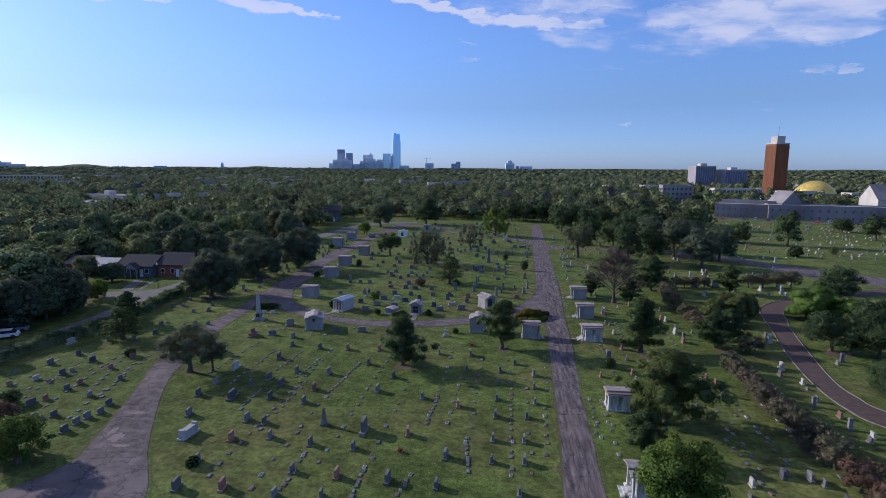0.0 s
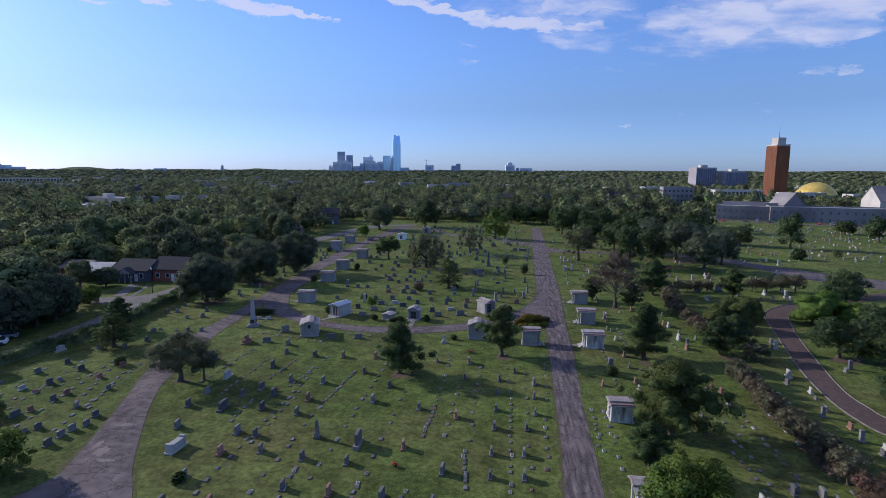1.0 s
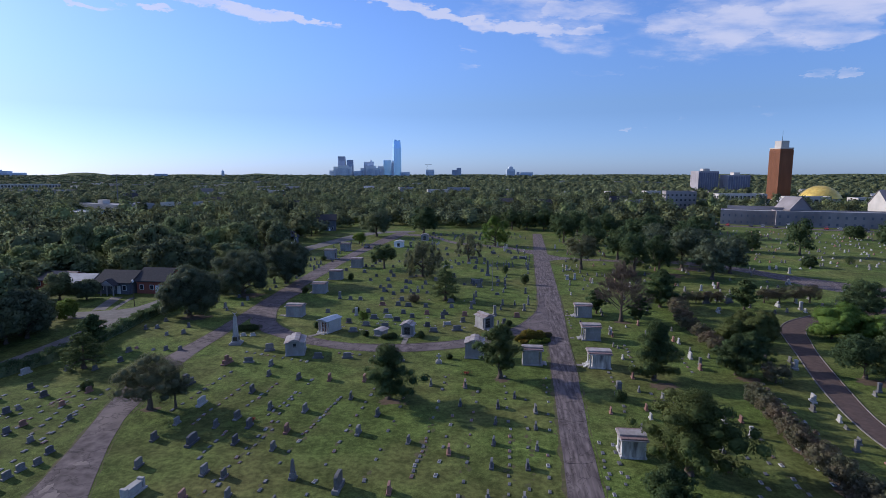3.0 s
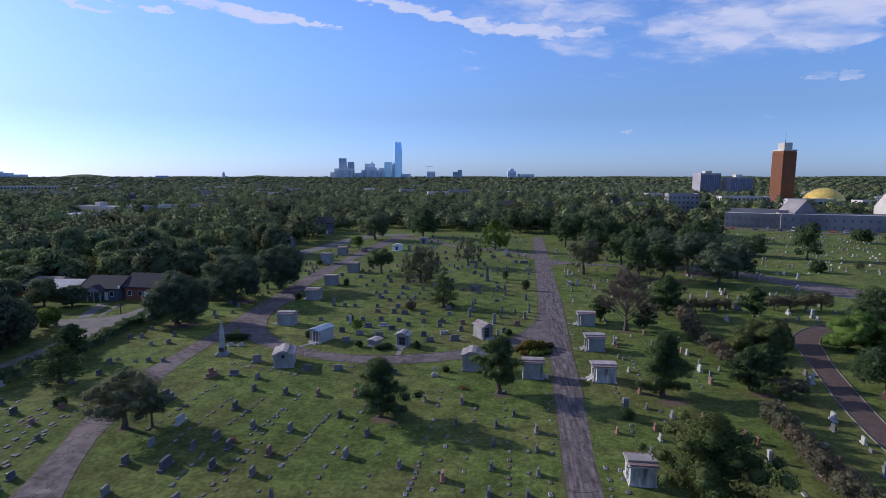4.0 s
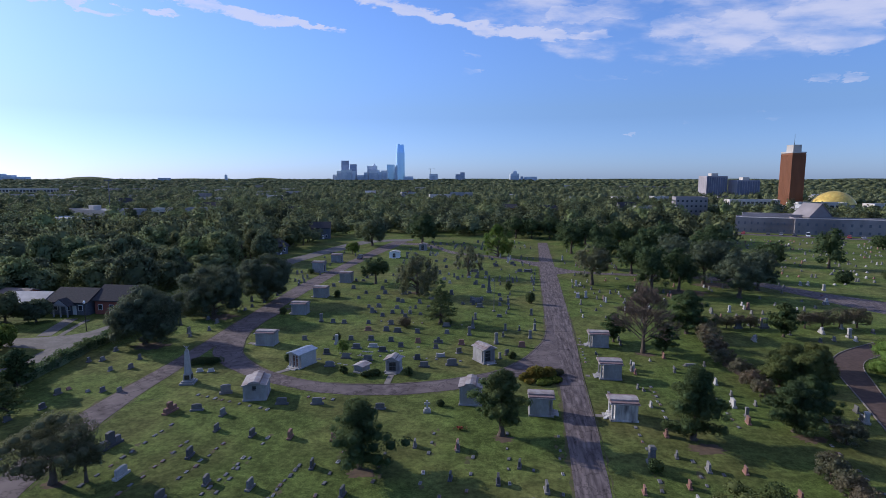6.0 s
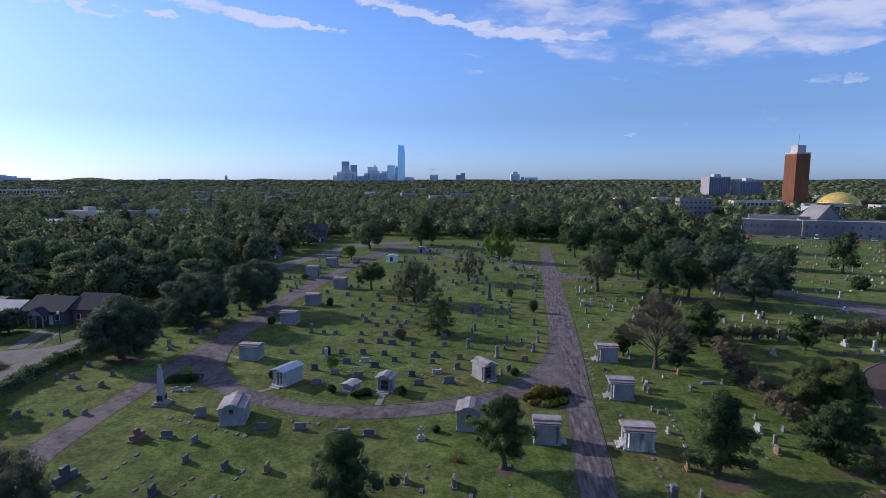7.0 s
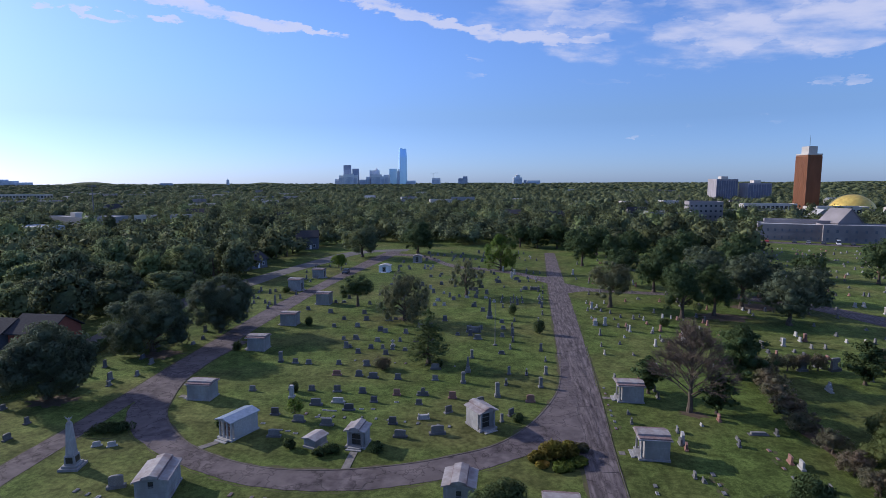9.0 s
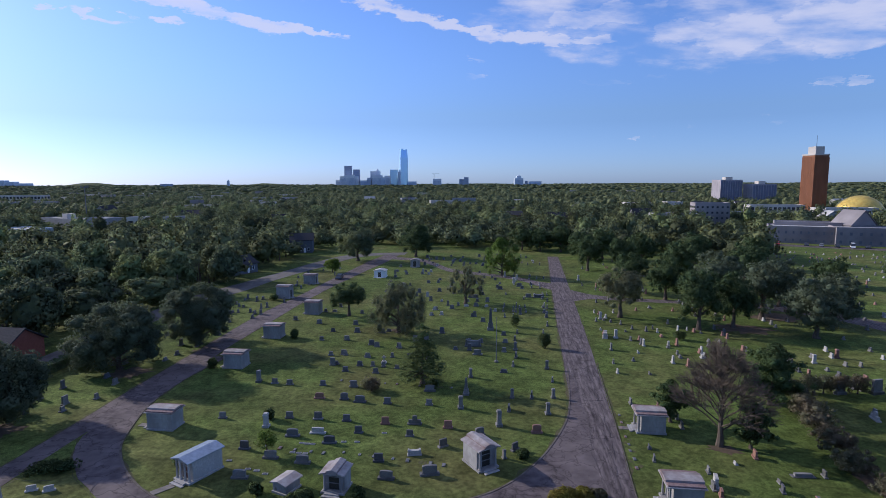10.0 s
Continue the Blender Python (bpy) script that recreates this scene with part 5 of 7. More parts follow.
right_more = [(29.4, 114.1), (36.2, 80.4), (38.3, 72.6), (37.0, 74.4), (49.6, 98.4), (53.4, 102.8), (70.8, 127.5), (60.9, 108.1), (28.3, 110.4), (28.7, 107.1), (45.3, 144.4), (56.2, 143.0), (63.2, 146.8), (70.0, 150.8), (31.3, 110.8), (36.6, 108.1), (75.0, 137.4), (29.2, 142.3)]
stones(right_more, 86, ("slab", "arch", "pillar", "slab"), ("granite", "granite", "granite", "granite", "marble", "dark_granite"), 0.74)
for x, y in ((11.3, 87.3), (16.0, 88.8), (23.7, 82.7), (37.7, 77.6), (22.7, 92.4), (15.3, 77.9), (26.0, 88.2), (26.7, 86.6)):
    put_stone("slab", "red_granite", x, y, 88, 0.78)
stones(((20.7, 74.5), (37.3, 71.4), (25.0, 63.5), (17.2, 143.4), (16.8, 115.2), (28.4, 111.4), (28.2, 105.7), (40.2, 111.0), (17.5, 122.7), (21.7, 128.2), (24.7, 124.7), (48.2, 97.0)), 86, ("slab", "arch", "slant"), ("granite", "marble", "red_granite", "granite"), 0.72)
for x, y in ((21.6, 78.9), (23.7, 77.5), (25.5, 76.6), (23.0, 72.7), (23.2, 71.6), (23.1, 66.7), (22.9, 64.3), (8.5, 72.6), (8.3, 68.9), (10.2, 72.2), (9.6, 67.8), (9.5, 65.4), (23.4, 69.4), (24.2, 74.4), (26.6, 71.0), (26.2, 66.2)):
    put_stone("marker", rng.choice(("granite", "granite", "marble")), x, y, 88, 0.85)
put_stone("pillar", "marble", 26.2, 82.6, 5, 0.72)
put_stone("pillar", "granite", 13.4, 93.2, 5, 1.15)

row_count = 0
small_markers = bmesh.new()
MARKER_STONES = ("granite", "marble", "dark_granite", "red_granite")


def small_marker(mat, x, y, s):
    """A flat marker of the farther rows, with its inset plate."""
    before = len(small_markers.faces)
    box(small_markers, x - 0.20 * s, x + 0.20 * s, y - 0.36 * s, y + 0.36 * s, -0.03, 0.11 * s, taper=0.012)
    box(small_markers, x - 0.13 * s, x + 0.13 * s, y - 0.28 * s, y + 0.28 * s, 0.105 * s, 0.122 * s)
    small_markers.faces.ensure_lookup_table()
    for i, f in enumerate(small_markers.faces[before:]):
        f.material_index = MARKER_STONES.index(mat) if i < 6 else (0 if mat == "dark_granite" else 2)


def marker_rows(rows):
    """Flat markers laid along a line from one end to the other."""
    global row_count
    for x0, y0, x1, y1, n in rows:
        if n > 6:
            V, F = [], []
            for k in range(n + 3):
                f = rng.uniform(-0.02, 1.02)
                cx, cy, rad = x0 + (x1 - x0) * f + rng.uniform(-0.5, 0.5), y0 + (y1 - y0) * f, rng.uniform(0.12, 0.42)
                b, row_count = len(V), row_count + 1
                V.append((cx, cy, 0.010 + 0.002 * (row_count % 9)))
                for q in range(9):
                    V.append((cx + 1.1 * rad * rng.uniform(0.4, 1.2) * math.cos(0.698 * q), cy + 1.7 * rad * rng.uniform(0.4, 1.2) * math.sin(0.698 * q), -0.004))
                F += [(b, b + 1 + q, b + 1 + (q + 1) % 9) for q in range(9)]
            tagged(part("worn_turf", mesh_from("worn_turf", V, F, M["dead_grass"]), None), "patches of thin brownish turf along a row of markers", "turf", kind="structure")
        for i in range(n):
            f = (i + rng.uniform(-0.25, 0.25)) / max(1, n - 1)
            mat, x, y = rng.choice(("granite", "granite", "marble", "dark_granite", "red_granite")), x0 + (x1 - x0) * f + rng.uniform(-0.15, 0.15), y0 + (y1 - y0) * f
            turn, size = 90 + rng.uniform(-8, 8), rng.uniform(0.66, 0.98)
            if y > 99 or x < -50 or (y > 94 and x > 0):
                small_marker(mat, x, y, size)
            else:
                put_stone("marker", mat, x, y, turn, size)


marker_rows([(-11.0, 78, -11.3, 70, 9), (-6.5, 67, -5.9, 60.5, 9), (-1.5, 81, -1.6, 60, 14), (-23, 62, -22.8, 55, 8), (-16.1, 60, -16.1, 54, 8), (-11.4, 59, -11.9, 55.5, 5),
             (2.6, 75.4, 2.1, 65, 6), (-24.4, 88, -25.2, 78, 12), (-34.8, 77, -34.6, 71, 6), (-31, 89, -31.6, 82, 7), (-29.6, 80, -29.9, 66, 8), (-35, 92, -35.6, 84, 7)])
marker_rows([(-39.4, 92, -39.8, 78, 10), (-44, 96, -44.6, 82, 9), (-20.6, 74, -20.9, 60, 6), (-8.6, 84, -8.9, 70, 6), (-2.2, 98, -1.6, 84, 6), (8.6, 79, 8.0, 70, 6), (10.0, 79, 9.6, 71, 5),
             (12.3, 113, 11.7, 106, 6), (11.3, 139.4, 10.8, 126, 8), (3.9, 98, 3.3, 81, 7), (19, 116, 18, 104, 8), (-57, 74, -62, 88, 9), (-66, 72, -61, 84, 8), (-54, 72, -58, 84, 7)])
marker_rows([(22, 70, 22, 58, 8), (27, 84, 26, 66, 10), (30, 80, 30, 64, 8), (18, 94, 17.5, 80, 7), (35, 100, 34, 82, 8), (-46, 105, -34, 101.5, 9), (-30, 106.2, -20, 105, 6), (-34, 126, -24, 125, 6), (-22, 125.5, -10, 124, 7), (-30, 148, -12, 147, 8)])

marker_rows([(-30.4, 94, -30.6, 56, 18), (-25.4, 78, -25.6, 55, 10), (-20.4, 92, -20.6, 76, 8), (-15.6, 92, -15.8, 62, 10), (-10.8, 98, -10.9, 80, 7), (-6.0, 92, -6.1, 70, 8), (0.6, 90, 0.4, 60, 8)])

marker_rows([(-53.4, 66, -58.8, 92, 13), (-57.6, 62, -63.2, 90, 14), (-61.4, 60, -67.2, 87, 13), (-65.4, 62, -70.6, 84, 10), (13.8, 102, 13.2, 88, 8), (20.4, 92, 20.0, 80, 7), (27.2, 122, 26.4, 104, 10)])

sm = part("far_markers", small_markers, "granite")
for k in MARKER_STONES[1:]:
    sm.data.materials.append(M[k])
tagged(sm, "many small flat grave markers in rows set in the grass", "gravestones", kind="stuff")

# rows farther back and the far burial ground, too many to count
far_stones = bmesh.new()


def small_stone(x, y, face, mat, size=1.0):
    """A plain gravestone of the far rows, with its base."""
    w, h = size * rng.uniform(0.26, 0.50), size * rng.choice((0.6, 0.75, 0.85, 0.95, 1.3))
    dx, dy = (0.15, w) if face else (w, 0.15)
    before = len(far_stones.faces)
    box(far_stones, x - dx, x + dx, y - dy, y + dy, 0.18, h, taper=0.03)
    box(far_stones, x - dx - 0.12, x + dx + 0.12, y - dy - 0.12, y + dy + 0.12, -0.05, 0.18)
    far_stones.faces.ensure_lookup_table()
    for f in far_stones.faces[before:]:
        f.material_index = mat


for i in range(190):
    x, y = rng.uniform(-50, 8), rng.uniform(186, 300)
    x, y = round(x / 2.4) * 2.4 + rng.uniform(-0.4, 0.4), round(y / 5.2) * 5.2 + rng.uniform(-0.5, 0.5)
    if -53 + (y - 150) * 0.09 < x < 5 + (y - 158) * 0.03 and not 255 < y < 268:
        small_stone(x, y, x > -6, rng.choice((0, 0, 0, 1, 2)))
for i in range(28):
    small_stone(round(rng.uniform(-36, -4) / 2.2) * 2.2 + rng.uniform(-0.3, 0.3), rng.choice((155.0, 160.5, 166.0, 171.5, 177.0)) + rng.uniform(-0.6, 0.6), False, rng.choice((0, 0, 1)))
for i in range(110):
    x, y = rng.uniform(17, 78), rng.uniform(146, 292)
    x, y = round(x / 4.4) * 4.4 + rng.uniform(-0.5, 0.5), round(y / 2.6) * 2.6 + rng.uniform(-0.6, 0.6)
    small_stone(x, y, True, rng.choice((0, 0, 0, 1, 0, 0, 2, 3)), 0.85)
for i in range(60):
    small_stone(rng.uniform(-74, -62), rng.uniform(116, 262), True, rng.choice((0, 1, 0)))
for i in range(900):
    x, y = rng.uniform(84, 300), 196 + 128 * rng.random() ** 0.8
    y = round(y / 6) * 6 + rng.uniform(-0.6, 0.6)
    if abs((y - 200) + (x - 84) * 0.42) > 6 and rng.random() < 0.85:
        small_stone(x, y, True, rng.choice((0, 0, 2, 0, 0, 1, 0, 3)), 0.8)
for i in range(26):
    x, y = rng.uniform(13.5, 36), rng.uniform(160, 238)
    x, y = round(x / 3.1) * 3.1 + rng.uniform(-0.4, 0.4), round(y / 3.4) * 3.4 + rng.uniform(-0.6, 0.6)
    if x > 13.6 + (y - 140) * 0.03:
        small_stone(x, y, True, rng.choice((0, 0, 0, 1, 2, 3)))
for i in range(30):
    x, y = rng.uniform(15, 62), rng.uniform(150, 215)
    x, y = round(x / 4.4) * 4.4 + rng.uniform(-0.5, 0.5), round(y / 2.6) * 2.6 + rng.uniform(-0.6, 0.6)
    if x > 15 + (y - 128) * 0.03 and not 44 < x - (y - 128) * 0.45 < 60:
        small_stone(x, y, True, rng.choice((0, 0, 0, 1, 2, 3)))
fs = part("far_gravestones", far_stones, "granite")
for k in ("dark_granite", "marble", "red_granite"):
    fs.data.materials.append(M[k])
tagged(fs, "many grey and pale gravestones in rows on distant lawns", "gravestones", kind="stuff")

# ---- trees of the cemetery ----
OAK = "dark green broadleaf tree casting shade on the lawn"
CEDAR = "dense dark green cedar on the cemetery lawn"
make_tree(-47.8, 81.8, 6.8, 9.2, "oak", "leaf_willow", 12500, 0.115, "spreading olive-green tree leaning over the lane", 1.5, 0.10)
make_tree(-44.6, 82.5, 4.3, 3.2, "oak", "leaf_willow", 2600, 0.11, "small sparse olive tree beside a leaning one", 1.2)
make_tree(-17.8, 88.6, 7.6, 9.0, "juniper", "leaf_cedar", 10640, 0.132, CEDAR, 0.6)
make_tree(-2.9, 97.9, 8.2, 7.6, "cedar", "leaf_cedar", 9880, 0.132, "irregular dark green cedar with an open trunk", 1.2)
make_tree(-69.2, 126.5, 11.0, 12.8, "broad", "leaf_shade", 15000, 0.22, OAK, 0.2)
make_tree(-68.6, 149.0, 11.6, 15.0, "broad", "leaf_shade", 15000, 0.22, OAK, 0.2)
make_tree(-63.2, 164.0, 12.2, 13.4, "broad", "leaf_shade", 13000, 0.22, OAK, 0.4)
for x, y, h, w in ((-90.0, 108.0, 9.5, 9.0), (-90.5, 97.0, 10.0, 9.5), (-91.0, 85.5, 9.0, 9.0)):
    make_tree(x, y, h, w, "broad", "leaf_shade", 4200, 0.30, "dark green broadleaf tree beside the street", 0.6, group="trees beside the street")
make_tree(-65.6, 250.0, 5.4, 6.0, "oak", "leaf_bright", 2200, 0.2, "small light green tree beside the lane", 0.5)
make_tree(-50.6, 56.4, 5.0, 5.6, "oak", "leaf_round", 4200, 0.16, "bushy green tree beside the lane", 0.4)
make_tree(-54.6, 58.2, 5.4, 5.0, "oak", "leaf_rust", 3000, 0.16, "bushy tree with reddish leaves beside the lane", 0.6)
make_tree(-67.6, 94.7, 7.2, 8.0, "pine", "leaf_cedar", 4200, 0.16, "dark ragged conifer beside the hedge", 1.2)
make_tree(-73.5, 104.0, 6.0, 5.0, "cedar", "leaf_cedar", 2200, 0.24, "dark ragged conifer beside the hedge", 0.8)
make_tree(-41.0, 189.4, 8.2, 8.6, "oak", "leaf_oak", 4200, 0.20, OAK, 1.8)
make_tree(-26.4, 176.6, 10.6, 12.6, "willow", "leaf_willow", 13000, 0.16, "grey-green willow-like tree with a hazy crown", 0.9)
make_tree(-16.6, 148.4, 9.6, 7.6, "pine", "leaf_cedar", 5200, 0.15, "thin-leaved pine standing alone among the graves", 1.3)
make_tree(-15.0, 205.0, 9.6, 9.6, "willow", "leaf_willow", 4600, 0.15, "sparse grey tree with thin foliage", 2.0)
make_tree(-6.6, 250.0, 12.4, 11.5, "willow", "leaf_bright", 7000, 0.24, "bright-topped leafy tree near the road's far end", 0.6)
make_tree(-65.0, 279.0, 14.5, 15.0, "oak", "leaf_far", 4600, 0.38, "large spreading green tree at the lane's far end", 1.5)
make_tree(-43.6, 293.0, 14.5, 14.5, "oak", "leaf_oak", 4000, 0.38, "large dark green tree at the far end of the lawn", 1.5)
make_tree(21.6, 195.4, 12.0, 10.4, "oak", "leaf_willow", 7000, 0.19, "grey-green upright tree with a bare trunk", 2.2)
make_tree(19.8, 99.6, 9.2, 8.2, "juniper", "leaf_cedar", 10640, 0.158, CEDAR, 0.5)
make_tree(16.4, 73.4, 8.4, 11.4, "cedar", "leaf_elm", 11780, 0.158, "broad spreading dark green cedar beside the mausoleum", 0.9)
make_tree(12.3, 66.2, 4.8, 4.8, "cedar", "leaf_cedar", 4940, 0.145, "low dark green bushy tree", 0.5)
make_tree(12.6, 56.0, 7.0, 6.8, "oak", "leaf_bright", 9880, 0.172, "bright green leafy tree beside the road", 1.2)
make_tree(17.6, 138.6, 5.6, 5.0, "cedar", "leaf_cedar", 2200, 0.22, "dark small cedar near the bare tree", 0.6)
make_tree(33.0, 146.0, 8.6, 9.0, "cedar", "leaf_cedar", 5040, 0.208, CEDAR, 0.8)
make_tree(51.1, 146.0, 6.8, 6.1, "cedar", "leaf_cedar", 3000, 0.26, CEDAR, 0.6)
make_tree(32.6, 103.2, 6.4, 6.8, "cedar", "leaf_oak", 7980, 0.145, "dark green bushy tree beside the crape myrtles", 0.2)
make_tree(36.4, 107.5, 5.6, 6.2, "cedar", "leaf_cedar", 6080, 0.145, "dark green bushy tree beside the crape myrtles", 0.2)
make_tree(24.9, 132.2, 5.6, 4.6, "cedar", "leaf_cedar", 2200, 0.22, "dark small cedar near the bare tree", 0.6)
make_tree(51.0, 103.8, 6.6, 8.4, "oak", "leaf_oak", 4200, 0.22, "spreading dark green tree with bare earth beneath", 0.8)
make_tree(56.6, 101.0, 6.0, 7.4, "oak", "leaf_oak", 3600, 0.22, "spreading dark green tree with bare earth beneath", 0.8)
make_tree(47.0, 80.6, 7.2, 7.6, "oak", "leaf_oak", 8740, 0.145, "spreading dark green tree with a short trunk beside the drive", 1.2)
ROUND = ((37.9, 118.6, 5.2, 5.6), (42.6, 118.6, 6.4, 6.0), (42.3, 125.2, 5.0, 6.0), (46.9, 126.6, 4.8, 5.4), (57.6, 124.4, 6.4, 8.4), (63.4, 122.6, 5.4, 6.4), (62.4, 129.0, 6.4, 7.4))
for x, y, h, w in ROUND:
    make_tree(x, y, 0.95 * h, w, "dense", "leaf_round" if x > 50 else "leaf_elm", 5200, 0.15, ("rounded bright green" if x > 50 else "rounded dark green") + " clipped tree beside the drive", 0.0, group="rounded trees by the drive")
for x, y, h, w in ((61, 111, 6.0, 8.0), (66, 118, 5.8, 7.5), (70, 138, 6.5, 8.5), (78, 150, 6.5, 9), (66, 98, 6, 7)):
    make_tree(x, y, h, w, "oak", "leaf_oak", 2800, 0.25, OAK, 0.6)
MYRTLES = ((30.4, 91.4, 3.5, 3.2), (30.6, 88.4, 3.2, 3.0), (30.4, 85.4, 3.1, 3.2), (30.2, 82.2, 3.3, 3.2), (29.9, 79.0, 3.6, 3.4), (30.3, 75.6, 3.1, 3.6), (30.2, 72.4, 3.2, 3.4), (30.2, 69.0, 3.5, 3.6), (30.3, 65.2, 3.8, 4.2), (30.4, 61.2, 3.6, 4.0), (30.2, 57.0, 3.4, 4.0),
           (36.5, 146.8, 3.5, 4.6), (35.4, 141.4, 3.6, 4.4), (34.3, 136.4, 4.2, 4.6), (33.6, 131.6, 3.6, 4.2), (33.2, 127.4, 3.1, 4.0), (34.0, 122.4, 2.8, 3.8), (33.6, 117.6, 2.8, 3.6), (33.8, 113.8, 2.7, 3.8), (37.0, 100.5, 3.2, 4.2))
for x, y, h, w in MYRTLES:
    red = y < 62
    make_tree(x, y, h, w, "oak", "leaf_rust" if red else "leaf_myrtle", 2300, 0.115, "multi-stemmed crape myrtle with " + ("rust-red leaves" if red else "brownish faded flower heads"), 0.3, name="crape_myrtle", group="crape myrtles beside the drive")
for i in range(4):
    make_tree(40 + 2.45 * i, 151 + 0.25 * i, 3.0, 2.9, "oak", "leaf_myrtle", 1100, 0.16, "low rounded crape myrtle in a row", 0.3, name="crape_myrtle", group="crape myrtles in a row")
for i in range(4):
    make_tree(58.5 + 3.6 * i, 153.2 + 0.5 * i, 3.4 + 0.35 * i, 4.6, "oak", "leaf_myrtle", 1300, 0.20, "low spreading crape myrtle in a row", 0.8, name="crape_myrtle", group="crape myrtles in a row")
wood = ((36, 186, 14.0, 13), (44, 189, 13, 11), (53, 197, 15.5, 15), (57, 182, 13, 15), (47, 206, 15, 14), (66, 193, 13, 13), (50, 220, 14, 13), (37, 216, 13, 12), (63, 211, 13, 13), (30, 226, 13, 12), (23, 263, 13.5, 14), (34, 258, 14, 13))
for x, y, h, w in wood:
    make_tree(x, y, 0.96 * h, 0.8 * w, "oak", "leaf_shade" if x > 46 else "leaf_oak", 3200, 0.30, "tall dark green shade tree with bare lower trunk", h * 0.10, group="shade trees in the burial ground")
for x, y, h, w in ((9, 318, 11, 11), (18, 317, 12, 11), (1, 321, 12, 12), (24, 290, 12, 11), (33, 296, 13, 12), (44, 276, 13, 13), (58, 268, 13, 12), (70, 250, 12, 12), (66, 285, 13, 12), (82, 275, 12, 12), (50, 250, 13, 12), (107.2, 236.2, 14.5, 10.5), (91.2, 242, 9.5, 10), (158, 291, 6.5, 9), (153.3, 259.4, 12, 11), (92, 300, 11, 11), (190, 300, 10, 11), (205, 285, 9, 9), (96, 207.5, 3.6, 4.4)):
    make_tree(x, y, h, w, "oak", "leaf_oak", 1600, 0.42, "dark green shade tree in the far burial ground", h * 0.06, group="shade trees in the burial ground")


def shrub(x, y, w, h, leaf="leaf_cedar", label="low rounded dark green shrub", n=900):
    r = np.random.RandomState(int(abs(x * 31 + y * 17)))
    t = thing("shrub", pose(x, y, 0), label, "shrub", "shrubs of the cemetery")
    bm = bmesh.new()
    for k in range(4):
        tube(bm, [(0, 0, -0.05), (0.2 * w * math.cos(k * 1.6), 0.2 * w * math.sin(k * 1.6), 0.6 * h)], [0.05, 0.02], 5)
    part("stem", bm, "bark", t)
    P, D = blob_points(n, crown_blobs(w, h, 0.1, r, "shrub"), r, 0.4)
    keep = P[:, 2] > 0.03
    P, D = P[keep], D[keep]
    part("foliage", leaf_mesh("foliage", P, D, 0.13, r, M[leaf]), None, t)
    return t


for x, y, w, h in ((-53.2, 117.2, 3.8, 1.1), (-50.8, 117.9, 3.6, 1.1), (-28.0, 116.0, 1.8, 1.2), (-22.8, 115.6, 2.0, 1.2), (-24.2, 115.0, 1.5, 1.0), (-17.6, 116.2, 1.7, 1.4), (-38.8, 120.0, 1.8, 1.6), (-34.6, 133.0, 2.0, 1.6), (-1.5, 126.6, 2.2, 1.2),
                   (-14.8, 140.8 + 6, 2.4, 1.4), (-2.2, 184.5, 3.0, 3.0), (-46.2, 170.0, 2.6, 2.2), (-52.6, 151.0, 2.2, 2.0), (-66.2, 204.0, 2.6, 1.8), (-60.5, 86.5, 2.4, 1.6), (-63.6, 68.6, 3.2, 2.2), (13.1, 91.2, 1.9, 1.6), (-33.2, 58.0, 1.5, 1.0), (-11.2, 105.4, 1.2, 0.9), (30, 178, 3, 2), (112, 214, 4, 3.4)):
    shrub(x, y, w, h)
shrub(-23.7, 144.4, 4.2, 2.0, "leaf_myrtle", "low reddish brown shrub among the graves", 1500)
shrub(3.3, 169.0, 3.0, 3.4, "leaf_oak", "upright dark green shrub beside the road", 1500)
make_tree(-30.6, 124.0, 3.0, 2.4, "oak", "leaf_bright", 900, 0.13, "small light green young tree among the graves", 0.9)
for x, y, w, h, leaf in ((2.2, 117.6, 3.8, 2.0, "leaf_olive"), (4.2, 118.2, 3.0, 1.7, "leaf_olive"), (0.6, 116.6, 2.2, 1.2, "leaf_olive"), (5.0, 116.4, 2.6, 0.8, "leaf_bright"), (3.0, 115.6, 3.0, 0.7, "leaf_bright"), (1.0, 115.4, 1.8, 0.6, "leaf_yellow"), (5.6, 119.4, 1.8, 1.1, "leaf_myrtle")):
    shrub(x, y, w, h, leaf, "yellow-green planting in a bed beside the road", 2600)
for x, y in ((-13.2, 63.2), (-33.0, 80.0), (-7.9, 98.7)):
    t = thing("flower_bouquet", pose(x, y, 0), "red flowers laid before a gravestone", "flowers", "grave flowers")
    r = np.random.RandomState(int(abs(x * 10)))
    V, F = cards(r.normal(0, 1, (60, 3)) * (0.24, 0.16, 0.08) + (0, 0, 0.28), r.normal(0, 1, (60, 3)), 0.11, r)
    tagged(part("petals", mesh_from("petals", V, F, M["flowers_red"]), None, t), kind="stuff")
    part("stems", lathe(bmesh.new(), [(0.12, -0.03), (0.16, 0.12), (0.05, 0.3)], 8), "leaf_cedar", t)


